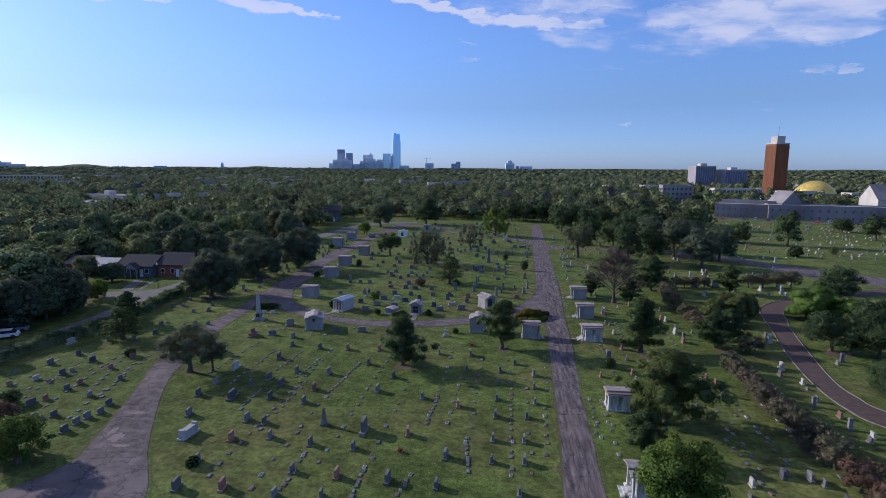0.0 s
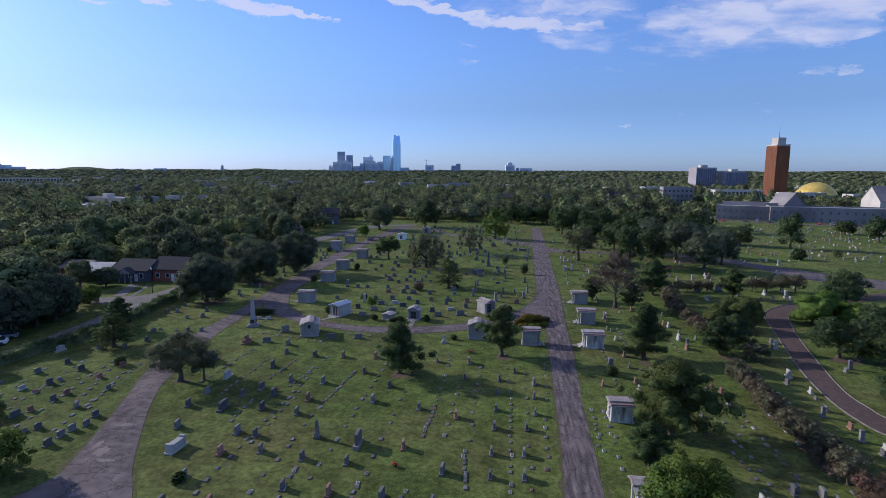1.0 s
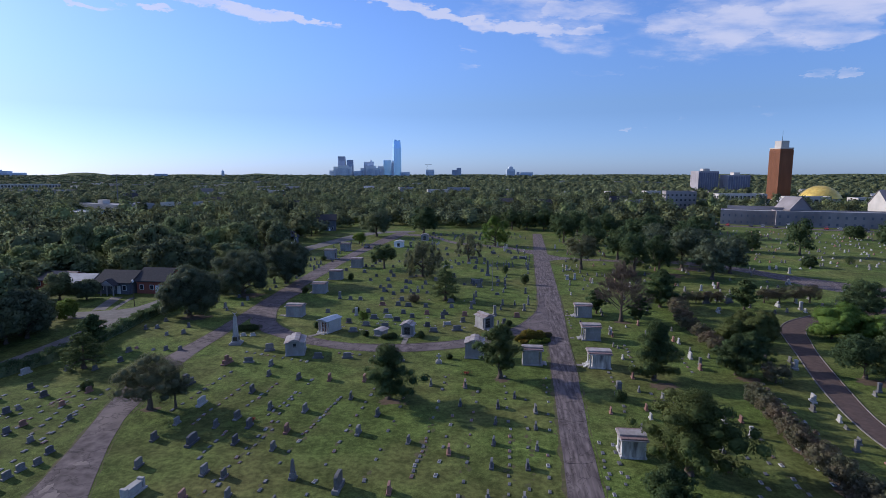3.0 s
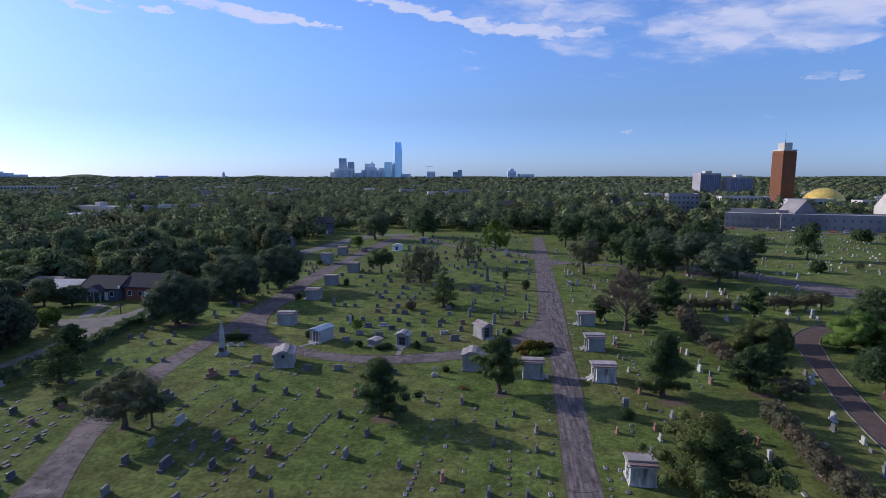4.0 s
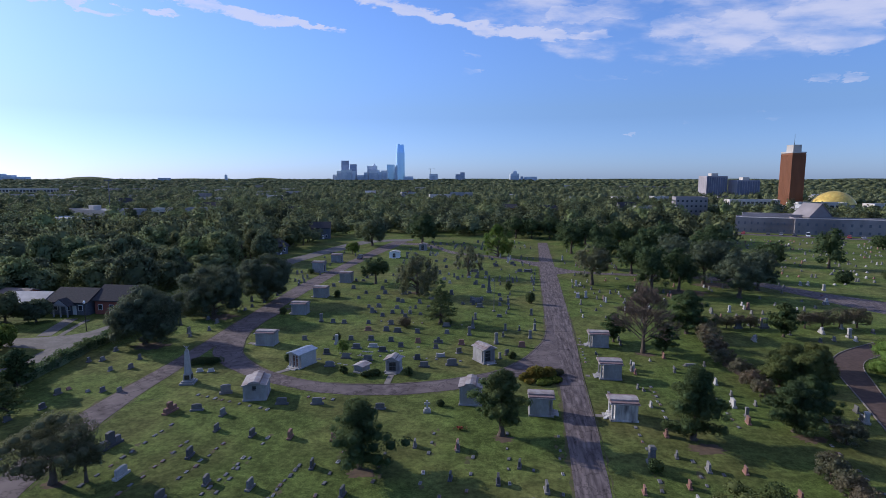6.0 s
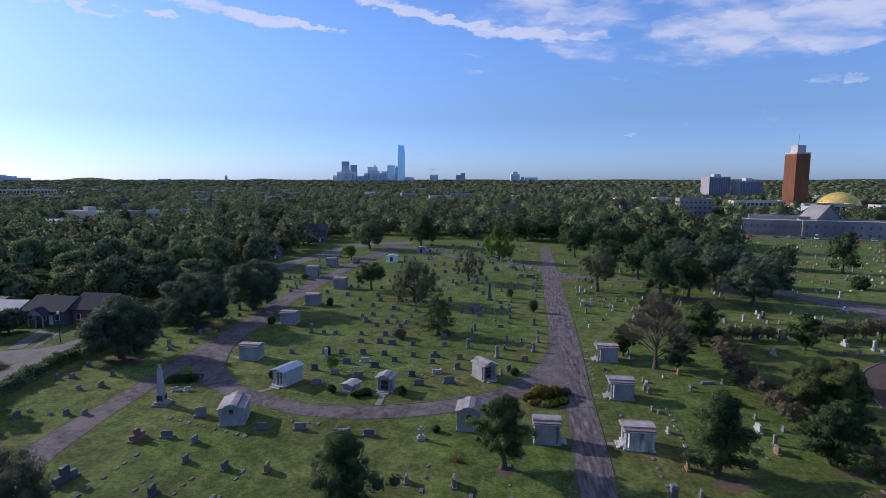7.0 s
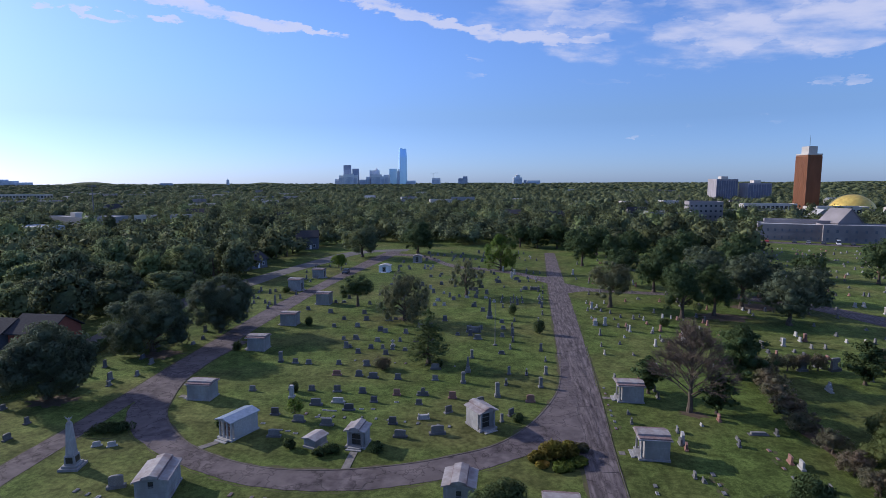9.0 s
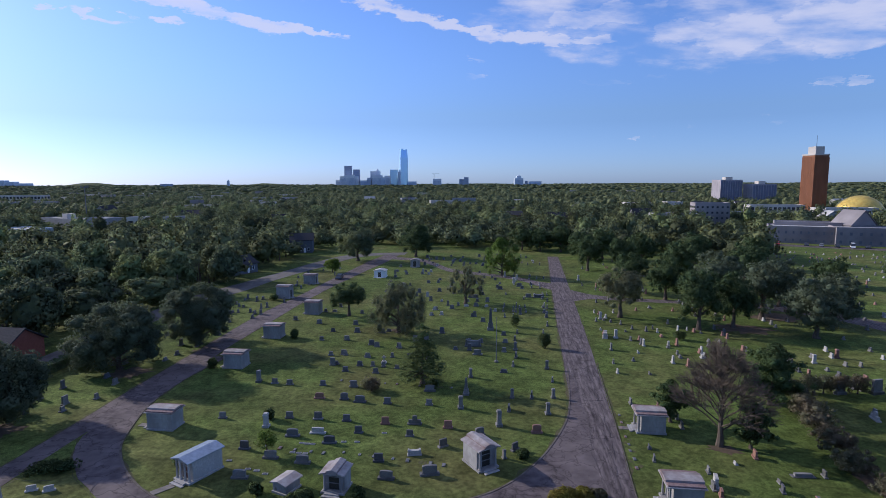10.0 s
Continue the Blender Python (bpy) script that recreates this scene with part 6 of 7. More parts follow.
def bare_tree(x, y, h):
    t = thing("bare_tree", pose(x, y, 0), "large leafless tree with many fine brown twigs", "tree")
    r = random.Random(5)
    bm, fine = bmesh.new(), bmesh.new()
    def grow(p, d, length, rad, level):
        q = p + d * length * 0.5 + Vector((r.uniform(-1, 1), r.uniform(-1, 1), 0.3)) * length * 0.07
        e = p + d * length
        if level < 2:
            tube(bm, [p, q, e], [rad, rad * 0.85, rad * 0.6], 6)
        else:
            tube(fine, [p, e], [rad, rad * 0.5], 3)
        if level == 5:
            return
        for k in range((4, 5, 5, 5, 4)[level]):
            ax = Vector((r.gauss(0, 1), r.gauss(0, 1), r.gauss(0, 0.55)))
            nd = (d * 1.0 + ax * 0.36).normalized()
            nd.z = max(nd.z, -0.12)
            grow(p.lerp(e, r.uniform(0.35, 1.0)), nd, length * r.uniform(0.48, 0.70), max(0.017, rad * 0.52), level + 1)
    tube(bm, [(0, 0, -0.1), (0.05, 0, 1.3), (0, 0.05, 2.4)], [0.5, 0.33, 0.27], 9)
    tube(bm, [(0, 0.05, 2.4), (0.1, 0, 5.0), (0, 0, h * 0.75)], [0.27, 0.18, 0.05], 7)
    for k in range(28):
        a = k * 2.4 + r.uniform(-0.3, 0.3)
        grow(Vector((0, 0, 1.8 + 0.020 * k * h)), Vector((math.cos(a), math.sin(a), 0.62 + 0.06 * k)).normalized(), h * (0.31 - 0.005 * k), 0.105 - 0.002 * k, 1)
    part("trunk", bm, "bark", t)
    tagged(part("fine_branching", fine, "twig", t), kind="stuff")


bare_tree(21.5, 132.5, 12.6)

# belt crowns take leaf_far's paler green in place of sunlight on their tops
for x, y, h, w in ((-97, 76, 9, 9), (-97, 85, 10, 9), (-96, 94, 9, 9), (-96.5, 102, 9, 9), (-93, 109.5, 6, 7), (-101, 112, 9, 9), (-105, 98, 10, 10), (-105, 88, 10, 10), (-105, 78, 10, 10), (-107, 107, 9, 9), (-97, 68, 8, 8), (-93, 113, 8, 8), (-91, 104.5, 9, 8.5), (-92, 99, 9, 8), (-93, 90, 8, 8), (-94, 82, 9, 9), (-108, 118, 8, 9), (-109, 137, 7, 7), (-103.0, 138.3, 5.0, 6.5), (-128, 140, 8, 9), (-120, 138, 6, 7)):
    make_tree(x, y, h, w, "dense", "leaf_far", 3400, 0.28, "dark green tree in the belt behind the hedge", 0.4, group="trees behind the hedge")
make_tree(-93.8, 120.9, 4.3, 5.6, "oak", "leaf_bright", 2600, 0.22, "light yellow-green bushy tree beside the side street", 0.3, group="trees behind the hedge")
# hedge between the cemetery and the street
V, F = [], []
hr = np.random.RandomState(3)
line = np.array([(-82, 60), (-80, 75), (-77.6, 88.7), (-75.4, 97), (-74.8, 106.3), (-76.0, 115), (-77.0, 122), (-77.6, 130), (-78.6, 145), (-79.5, 160)])
q = np.linspace(0, 1, 24000)
s = np.linspace(0, 1, len(line))
P = np.c_[np.interp(q, s, line[:, 0]), np.interp(q, s, line[:, 1]), np.zeros(len(q))]
P += hr.uniform(-1, 1, P.shape) * (0.95, 0.5, 0.0)
P[:, 2] = hr.uniform(0.05, 1, len(q)) ** 0.6 * (1.9 + 0.25 * np.sin(q * 60) + 0.2 * np.sin(q * 173))
V, F = cards(P, hr.normal(0, 1, P.shape) + (0, 0, 0.3), 0.15, hr)
hedge = part("hedge", mesh_from("hedge", V, F, M["leaf_oak"]), None)
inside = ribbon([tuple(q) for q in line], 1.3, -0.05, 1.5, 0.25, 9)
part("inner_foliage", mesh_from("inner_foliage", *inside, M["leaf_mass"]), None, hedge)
tagged(hedge, "long unclipped dark green hedge along the cemetery edge", "hedge", kind="stuff")

# bare reddish soil under the large trees
soil_rng = random.Random(14)
for x, y, w, d in ((-67.5, 125.5, 5.0, 3.4), (-65.5, 147.0, 5.4, 4.0), (-58.8, 160.5, 4.2, 3.2), (21.8, 131.6, 2.6, 1.8), (20.6, 97.2, 3.0, 2.0), (-17.4, 87.6, 2.2, 1.6), (-2.6, 97.0, 1.8, 1.4), (30.3, 70.5, 1.5, 5.5), (30.3, 80.5, 1.3, 5.0), (33.6, 101.5, 2.6, 1.8), (51.5, 102.2, 4.0, 2.4), (47.2, 79.4, 2.6, 1.8), (34.2, 126.0, 1.5, 6.0), (-47.4, 81.6, 1.8, 1.2), (46, 188, 9, 6), (56, 199, 8, 6), (-27, 178.4, 2.4, 1.6)):
    n = 26
    V = [(x, y, 0.03)] + [(x + w * math.cos(6.2832 * k / n) * q, y + d * math.sin(6.2832 * k / n) * q, -0.01) for k in range(n) for q in (soil_rng.uniform(0.55, 1.15),)]
    F = [(0, k + 1, (k + 1) % n + 1) for k in range(n)]
    tagged(part("soil_patch", mesh_from("soil_patch", V, F, M["bare_earth"]), None), "bare reddish brown soil under a tree", "soil", kind="structure")

# stone walks from the mausolea to the drive, and a flagpole
for x0, y0, x1, y1, w in ((-37.3, 116.6, -38.6, 114.9, 0.9), (-20.35, 116.2, -20.2, 112.3, 0.9), (10.6, 119.6, 9.9, 119.6, 0.8), (12.2, 136.0, 10.6, 136.0, 0.8), (11.0, 104.9, 9.2, 104.9, 0.8), (-48.6, 129.4, -50.4, 129.4, 0.9), (-6.9, 109.3, -7.0, 112.2, 0.9)):
    V, F = ribbon([(x0, y0), (0.5 * (x0 + x1), 0.5 * (y0 + y1)), (x1, y1)], w, -0.05, 0.05)
    tagged(part("walkway", mesh_from("walkway", V, F, M["kerb"]), None), "short pale concrete walk to a mausoleum", "walkway", kind="structure")
fp = thing("flagpole", pose(-5.6, 160.0, 0), "thin grey metal flagpole among the graves", "flagpole")
part("pole", lathe(bmesh.new(), [(0.09, -0.1), (0.07, 3), (0.04, 8)], 8), "granite", fp)
part("foot", lathe(bmesh.new(), [(0.4, -0.05), (0.4, 0.15), (0.2, 0.25)], 12), "granite", fp)

# ---- far woods ----
def proto(n, rng, size, count):
    """A unit crown for the woods: leaf clumps, the ways outward, and a lumpy core under them."""
    blobs = crown_blobs(1.0, 1.0, 0.05, rng, "dense")
    P, D = blob_points(n, blobs, rng, 0.78)
    V, F = cards(P, D, size, rng, ragged=0.35)
    hub = P - (0, 0, 0.42)
    N = D * 0.6 + 0.9 * hub / np.linalg.norm(hub, axis=1)[:, None] + rng.normal(0, 0.14, D.shape)
    N = np.repeat(N / np.linalg.norm(N, axis=1)[:, None], 6, axis=0)
    cv, cf = lumps([blobs[int(k * 40 / count)] for k in range(count)] + blobs[-1:], rng, 0.76 if count > 10 else 0.82)
    return V, F, N, cv, cf


def merge(protos, places, rng, calm, shift):
    """All the crowns at the places (x, y, z, width, height): clumps with normals, and cores; calm evens out their greens, shift lightens them."""
    VQ, FQ, NQ, VT, FT, TQ, TT, nq, nt = [], [], [], [], [], [], [], 0, 0
    for x, y, z, w, h in places:
        V, F, N, cv, cf = protos[rng.randint(len(protos))]
        a = rng.uniform(0, 6.28)
        R = np.array([[math.cos(a), -math.sin(a), 0], [math.sin(a), math.cos(a), 0], [0, 0, 1]]).T
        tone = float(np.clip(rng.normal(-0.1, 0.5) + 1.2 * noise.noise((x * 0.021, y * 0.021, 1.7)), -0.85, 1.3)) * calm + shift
        TQ.append(np.full(len(V), tone))
        TT.append(np.full(len(cv), tone))
        VQ.append((V @ R) * (w, w, h) + (x, y, z))
        NQ.append(N @ R)
        FQ.append(F + nq)
        nq += len(V)
        VT.append((cv @ R) * (w, w, h) + (x, y, z))
        FT.append(cf + nt)
        nt += len(cv)
    return [np.concatenate(v) for v in (VQ, FQ, NQ, VT, FT, TQ, TT)]


OPEN = []   # clearings in the woods: x0, x1, y0, y1
OPEN += [(-95, -72, 30, 117), (-80, 18, -20, 328), (18, 100, -20, 292), (100, 330, -20, 396), (-127, -72, 117, 154), (-97, -70, 117, 152), (-89, -66, 150, 335), (-104, -88, 236, 254), (-106, -88, 298, 314)]
OPEN += [(262, 352, 560, 690), (-362, -276, 418, 446), (-288, -250, 322, 346), (-262, -218, 378, 414), (-880, -730, 800, 890), (165, 300, 505, 600), (118, 152, 420, 500)]


def clear(x, y):
    return all(not (a < x < b and c < y < d) for a, b, c, d in OPEN)


def woods(name, near, far, cell, n, size, label, jitter=0.42, lump_count=0, hmin=9, hmax=14, wide=1.0, half=0.80):
    """Trees on a jittered grid in the part of the view that lies between two distances."""
    r = np.random.RandomState(int(near))
    protos = [proto(n, r, size, lump_count) for k in range(5)]
    places = []
    g = int(far / cell) + 2
    for i in range(-g, g):
        for j in range(-2, g):
            x, y = (i + r.uniform(-jitter, jitter)) * cell, 30 + (j + r.uniform(-jitter, jitter)) * cell
            d = math.hypot(x + 3, y - 20)
            if not near <= d < far or abs(math.atan2(x + 3, y - 0) + 0.06) > half or not clear(x, y):
                continue
            if near > 100 and noise.noise((x * 0.012, y * 0.012, 3.0)) < -0.42:
                continue
            h = r.uniform(hmin, hmax)
            places.append((x, y, rise(x, y) - 0.5, cell * wide * r.uniform(0.85, 1.36), h * r.choice((0.62, 0.85, 1.0, 1.0, 1.2))))
    # light put into the greens: near crowns lifted as sunlit, far ones dulled by distance
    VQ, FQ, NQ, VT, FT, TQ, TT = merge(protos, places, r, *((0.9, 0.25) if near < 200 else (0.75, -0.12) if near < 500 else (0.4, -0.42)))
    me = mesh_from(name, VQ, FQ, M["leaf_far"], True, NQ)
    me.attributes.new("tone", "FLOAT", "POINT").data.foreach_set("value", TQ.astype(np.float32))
    ob = part(name, me, None)
    tagged(ob, label, "woods", kind="stuff")
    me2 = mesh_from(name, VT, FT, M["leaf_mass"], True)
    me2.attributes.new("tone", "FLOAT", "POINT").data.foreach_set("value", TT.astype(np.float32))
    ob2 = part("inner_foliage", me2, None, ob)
    tagged(ob2, kind="stuff")


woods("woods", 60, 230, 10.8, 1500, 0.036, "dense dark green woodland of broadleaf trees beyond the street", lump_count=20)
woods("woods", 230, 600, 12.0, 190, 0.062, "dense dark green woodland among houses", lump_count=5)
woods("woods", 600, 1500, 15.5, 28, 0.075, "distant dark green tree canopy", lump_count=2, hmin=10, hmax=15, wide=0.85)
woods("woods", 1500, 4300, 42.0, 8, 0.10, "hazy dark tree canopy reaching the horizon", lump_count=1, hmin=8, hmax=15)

# tree trunks at the woods' near edges
bm = bmesh.new()
r = random.Random(8)
for i in range(60):
    x, y = -96 - r.uniform(0, 14), r.uniform(60, 300)
    if clear(x, y):
        tube(bm, [(x, y, -0.1), (x + 0.2, y, 2.5), (x, y, 6)], [0.35, 0.28, 0.12], 6)
tagged(part("woods_trunks", bm, "bark"), "dark trunks at the edge of the woods", "tree trunks", kind="stuff")


# ---- houses ----
def house(x, y, rz, w, d, h, pitch, wall, roof, label, windows=3, name="house"):
    """A house with a pitched roof, its ridge along its own x, and windows in its -y front."""
    t = thing(name, pose(x, y, 0, 0, 0, rz), label, "house", "houses")
    a, b = w / 2, d / 2
    part("wall", boxes((-a, a, -b, b, -0.1, h)), wall, t)
    bm = bmesh.new()
    o, top = 0.5, h + pitch
    for s in (-1, 1):
        prof = [(s * (b + o), h - 0.12), (0, top), (0, top + 0.22), (s * (b + o), h + 0.1)]
        k = bmesh.new()
        prism(k, prof, -a - o, a + o)
        bmesh.ops.rotate(k, verts=k.verts, matrix=Matrix.Rotation(math.pi / 2, 3, "Z"))
        part("roof", k, roof, t, "shingled roof slope")
    for s in (-1, 1):
        k = prism(bmesh.new(), [(-b, h), (b, h), (0, top)], s * a - 0.1, s * a + 0.1)
        bmesh.ops.rotate(k, verts=k.verts, matrix=Matrix.Rotation(math.pi / 2, 3, "Z"))
        part("gable", k, wall, t)
    bm.free()
    for i in range(windows):
        cx = -a + w * (i + 0.5) / windows
        win = part("window", boxes((cx - 0.55, cx + 0.55, -b - 0.06, -b + 0.05, 1.0, 2.3)), "paint_white", t, "white window frame")
        part("pane", boxes((cx - 0.45, cx + 0.45, -b - 0.075, -b - 0.062, 1.1, 2.2)), "dark_glass", win)
    part("door", boxes((-a + w * 0.62, -a + w * 0.62 + 0.95, -b - 0.05, -b + 0.05, 0.1, 2.15)), "paint_white", t)
    return t


hs = house(-101, 149.0, 0, 9.4, 8.4, 2.9, 2.4, "slate_siding", "shingle", "low slate-grey house with a dark roof and a gabled porch")
part("porch_roof", prism(bmesh.new(), [(-2.2, 2.5), (2.2, 2.5), (0, 4.1)], -6.6, -4.3), "shingle", hs)
part("porch_gable", prism(bmesh.new(), [(-2.0, 2.52), (2.0, 2.52), (0, 3.95)], -6.66, -6.61), "siding", hs, "pale grey gable board")
for sx in (-1.7, 0.0, 1.7):
    part("porch_post", boxes((sx - 0.12, sx + 0.12, -6.5, -6.25, 0, 2.5)), "siding", hs, "pale porch post")
house(-91.4, 150.2, 0, 8.2, 8, 3.2, 2.7, "brick", "shingle", "red brick house with a dark shingled roof")
house(-112, 147.6, 4, 9.0, 8, 2.6, 1.8, "siding", "pale_roof", "pale house with a light grey roof behind trees")
house(-121, 151.5, 0, 9.6, 8, 2.6, 1.6, "brick", "brown_roof", "low house with a faded brown roof half hidden by trees")
house(-99, 245, 70, 12, 9, 3.2, 2.6, "slate_siding", "shingle", "grey house with gables across the street")
house(-108, 212, 80, 11, 9, 3.0, 2.2, "slate_siding", "shingle", "slate-grey house with a dark roof across the street")
house(-99, 306, 16, 10, 9, 5.6, 2.8, "slate_siding", "shingle", "two storey blue-grey house at the street's end")
for line, w in (([(-97.5, 141.6), (-95.2, 135.5), (-92.4, 128.8)], 2.6), ([(-93.3, 141.4), (-91.6, 135.5), (-89.4, 129.4)], 1.0)):
    V, F = ribbon(line, w, -0.05, 0.036)
    tagged(part("driveway", mesh_from("driveway", V, F, M["concrete"]), None), "pale concrete driveway strip leading to the house", "driveway", kind="structure")


def lamp_post(x, y):
    t = thing("lamp_post", pose(x, y, 0), "thin dark lamp post beside the driveway", "lamp post")
    part("pole", lathe(bmesh.new(), [(0.12, -0.1), (0.09, 0.3), (0.06, 5.6)], 8), "bronze", t)
    part("lantern", lathe(bmesh.new(), [(0.10, 5.6), (0.22, 5.75), (0.22, 6.1), (0.06, 6.3)], 8), "paint_white", t)


lamp_post(-86.9, 133.2)
rr = random.Random(21)
for i in range(34):
    d, s = rr.uniform(400, 900), rr.uniform(-0.72, 0.6)
    x, y = d * math.sin(s), 20 + d * math.cos(s)
    if clear(x, y):
        house(x, y, rr.choice((0, 90, 10, 80)), rr.uniform(11, 18), rr.uniform(8, 12), rr.uniform(5.5, 8), rr.uniform(2.5, 4.5), rr.choice(("siding", "brick", "siding")), rr.choice(("shingle", "pale_roof", "shingle")), "house roof showing among the tree crowns", 3)


def block(x, y, rz, w, d, h, wall, label, name="building", roof="pale_roof", floors=0, bays=0, z=0.0, win="dark_glass", wide=0.33, tall=0.55):
    """A flat-roofed block, with a parapet and windows set into its fronts bay by bay."""
    t = thing(name, pose(x, y, z, 0, 0, rz), label, "building", "buildings of the district")
    a, b = w / 2, d / 2
    part("wall", boxes((-a, a, -b, b, -1.0, h)), wall, t)
    part("roof", boxes((-a + 0.4, a - 0.4, -b + 0.4, b - 0.4, h, h + 0.3)), roof, t)
    part("parapet", boxes((-a, a, -b, -b + 0.4, h, h + 0.9), (-a, a, b - 0.4, b, h, h + 0.9), (-a, -a + 0.4, -b + 0.4, b - 0.4, h, h + 0.9), (a - 0.4, a, -b + 0.4, b - 0.4, h, h + 0.9)), wall, t)
    for f in range(floors):
        z0 = h * (f + 0.25) / floors
        for k in range(bays):
            cx = -a + w * (k + 0.5) / bays
            part("window", boxes((cx - wide * w / bays, cx + wide * w / bays, -b - 0.08, -b + 0.1, z0, z0 + tall * h / floors)), win, t)
        nb = max(1, int(bays * d / w))
        for k in range(nb):
            cy = -b + d * (k + 0.5) / nb
            for s in (-1, 1):
                part("window", boxes((s * a - 0.08, s * a + 0.08, cy - 0.3 * d / nb, cy + 0.3 * d / nb, z0, z0 + tall * h / floors)), win, t)
    return t


# the brown tower
tw = thing("office_tower", pose(301, 676, 0, 0, 0, 15), "tall rust-brown office tower with vertical ribs and a pale top", "tower")
H = 7.9
part("wall", boxes((-H, H, -H, H, -1, 58)), "tower_slit", tw)
for i in range(19):
    u = -H + 2 * H * i / 18
    part("rib", boxes((u - 0.3, u + 0.3, -H - 0.4, -H, 2, 56.2)), "tower_brown", tw)
    part("rib", boxes((-H - 0.4, -H, u - 0.3, u + 0.3, 2, 56.2)), "tower_brown", tw)
part("spandrel", boxes((-H - 0.1, H + 0.1, -H - 0.1, H + 0.1, 56.2, 57.6)), "tower_brown", tw)
part("coping", boxes((-H - 0.5, H + 0.5, -H - 0.5, H + 0.5, 57.6, 59), bevel=0.15), "pale_concrete", tw, "pale concrete coping")
part("penthouse", boxes((-4.9, 4.9, -4.9, 4.9, 59, 66.6)), "pale_concrete", tw, "pale concrete plant room on the roof")
part("podium", boxes((-10, 10, -10, 10, -1, 2)), "pale_concrete", tw)
part("aerial", lathe(bmesh.new(), [(0.25, 67), (0.1, 78)], 6), "bronze", tw, "thin roof aerial")

# the golden dome
dm = thing("gold_dome", pose(334, 656, 0), "shallow geodesic dome clad in golden panels", "dome")
part("ring_wall", lathe(bmesh.new(), [(19, -1), (19, 4.2)], 40), "pale_concrete", dm)
bm = bmesh.new()
n_ring, n_seg, span, rise = 9, 30, 20.6, 13.6
R = (span * span + rise * rise) / (2 * rise)
for i in range(n_ring):
    for k in range(n_seg):
        q = []
        for di, dk in ((0, 0), (0, 1), (1, 1), (1, 0)):
            el_ = math.asin(span / R) * (1 - (i + di) / n_ring) * 0.999 + 0.001
            a_ = 6.2832 * (k + dk + 0.5 * (i % 2)) / n_seg
            q.append((R * math.sin(el_) * math.cos(a_), R * math.sin(el_) * math.sin(a_), R * math.cos(el_) - (R - rise) + 4.2))
        vs = [bm.verts.new(p) for p in q]
        c = bm.verts.new([sum(p[j] for p in q) / 4 * 1.012 for j in range(3)])
        for j in range(4):
            bm.faces.new((vs[j], vs[(j + 1) % 4], c))
part("cladding", bm, "gold", dm, "golden faceted cladding")

for x, y, w, h in ((284, 862, 31, 33.5), (327, 864, 34, 28)):
    t = block(x, y, 14, w, 20, h, "mauve_concrete", "mauve-grey slab apartment block with dark vertical window strips", "apartment_block")
    for k in range(9):
        cx = -w / 2 + w * (k + 0.5) / 9
        part("window_strip", boxes((cx - 0.42 * w / 9, cx + 0.42 * w / 9, -10.1, -9.9, 3, h - 1.2)), "slate_glass", t)
        part("fin", boxes((cx + 0.45 * w / 9, cx + 0.55 * w / 9, -10.5, -10.0, 2, h)), "mauve_concrete", t, "pale vertical fin")
    for k in range(4):
        cy = -10 + 20 * (k + 0.5) / 4
        part("window_strip", boxes((-w / 2 - 0.1, -w / 2 + 0.1, cy - 0.4, cy + 0.4, 3, h - 1.2)), "siding", t)
    part("plant_room", boxes((-5, 5, -4, 4, h + 0.3, h + 4.5)), "pale_concrete", t)

# school, church and low buildings
block(144, 372, -21, 29, 18, 7.8, "school_stone", "grey two storey school building with a pale flat roof", "school_building", floors=2, bays=9, win="slate_siding", wide=0.12, tall=0.35)
block(152, 382, -21, 30, 12, 9.2, "school_stone", "pale upper block of the school building", "school_building")
block(206, 351, -16, 104, 18, 8.0, "school_stone", "long low grey school wing with a dark roof", "school_building", "siding", 2, 26, win="slate_siding", wide=0.13, tall=0.36)
house(171, 375, -72, 12, 15, 9.0, 7.4, "school_stone", "school_stone", "grey stone hall with a steep roof beside the school", 3, "hall")
house(252, 393, 0, 44, 19, 11, 9.2, "pale_concrete", "school_stone", "large pale stone church with a steep grey roof", 5, "church")
ch = house(254, 381, 90, 15, 14, 10.5, 7.5, "pale_concrete", "school_stone", "pale stone church transept with a round rose window", 2, "church_transept")
part("rose_window", lathe(bmesh.new(), [(2.2, -0.2), (2.2, 0.25)], 20), "dark_glass", ch).matrix_basis = pose(-7.6, 0, 10.2, 0, -90, 0)
block(138, 488, -6, 23, 18, 15.6, "school_stone", "tan office block rising among trees", floors=4, bays=7, wide=0.2, tall=0.35)
block(108, 470, 0, 30, 16, 9, "siding", "low grey commercial building", floors=2, bays=5)
block(222, 580, 0, 44, 14, 10.5, "pale_concrete", "long low white shop building", floors=2, bays=12)
block(270, 560, 0, 40, 14, 9, "pale_concrete", "low pale shop building with flat roof", floors=1, bays=8)
block(188, 545, 4, 34, 12, 6.5, "siding", "low grey commercial building with a flat roof", floors=1, bays=7)
block(240, 535, -8, 30, 14, 6, "pale_concrete", "low pale shop building with flat roof", floors=1, bays=6)
block(286, 596, 0, 46, 14, 7.5, "pale_concrete", "long low pale shop building by the tower", floors=1, bays=10)
block(360, 600, 0, 50, 18, 6.4, "pale_concrete", "low pale shop building with flat roof", floors=1, bays=8)
works = block(-326, 431, -24, 58, 15, 5.8, "siding", "long white works building with a flat roof among trees")
part("roof_house", boxes((-6, 1, -3, 3, 6.1, 9.6)), "pale_concrete", works, "white plant room on the roof")
block(-291, 421, -18, 22, 14, 6.8, "siding", "low grey annexe beside the white works")
block(-268, 334, -20, 26, 15, 6.6, "roof_metal", "low shed with a pale blue metal roof")
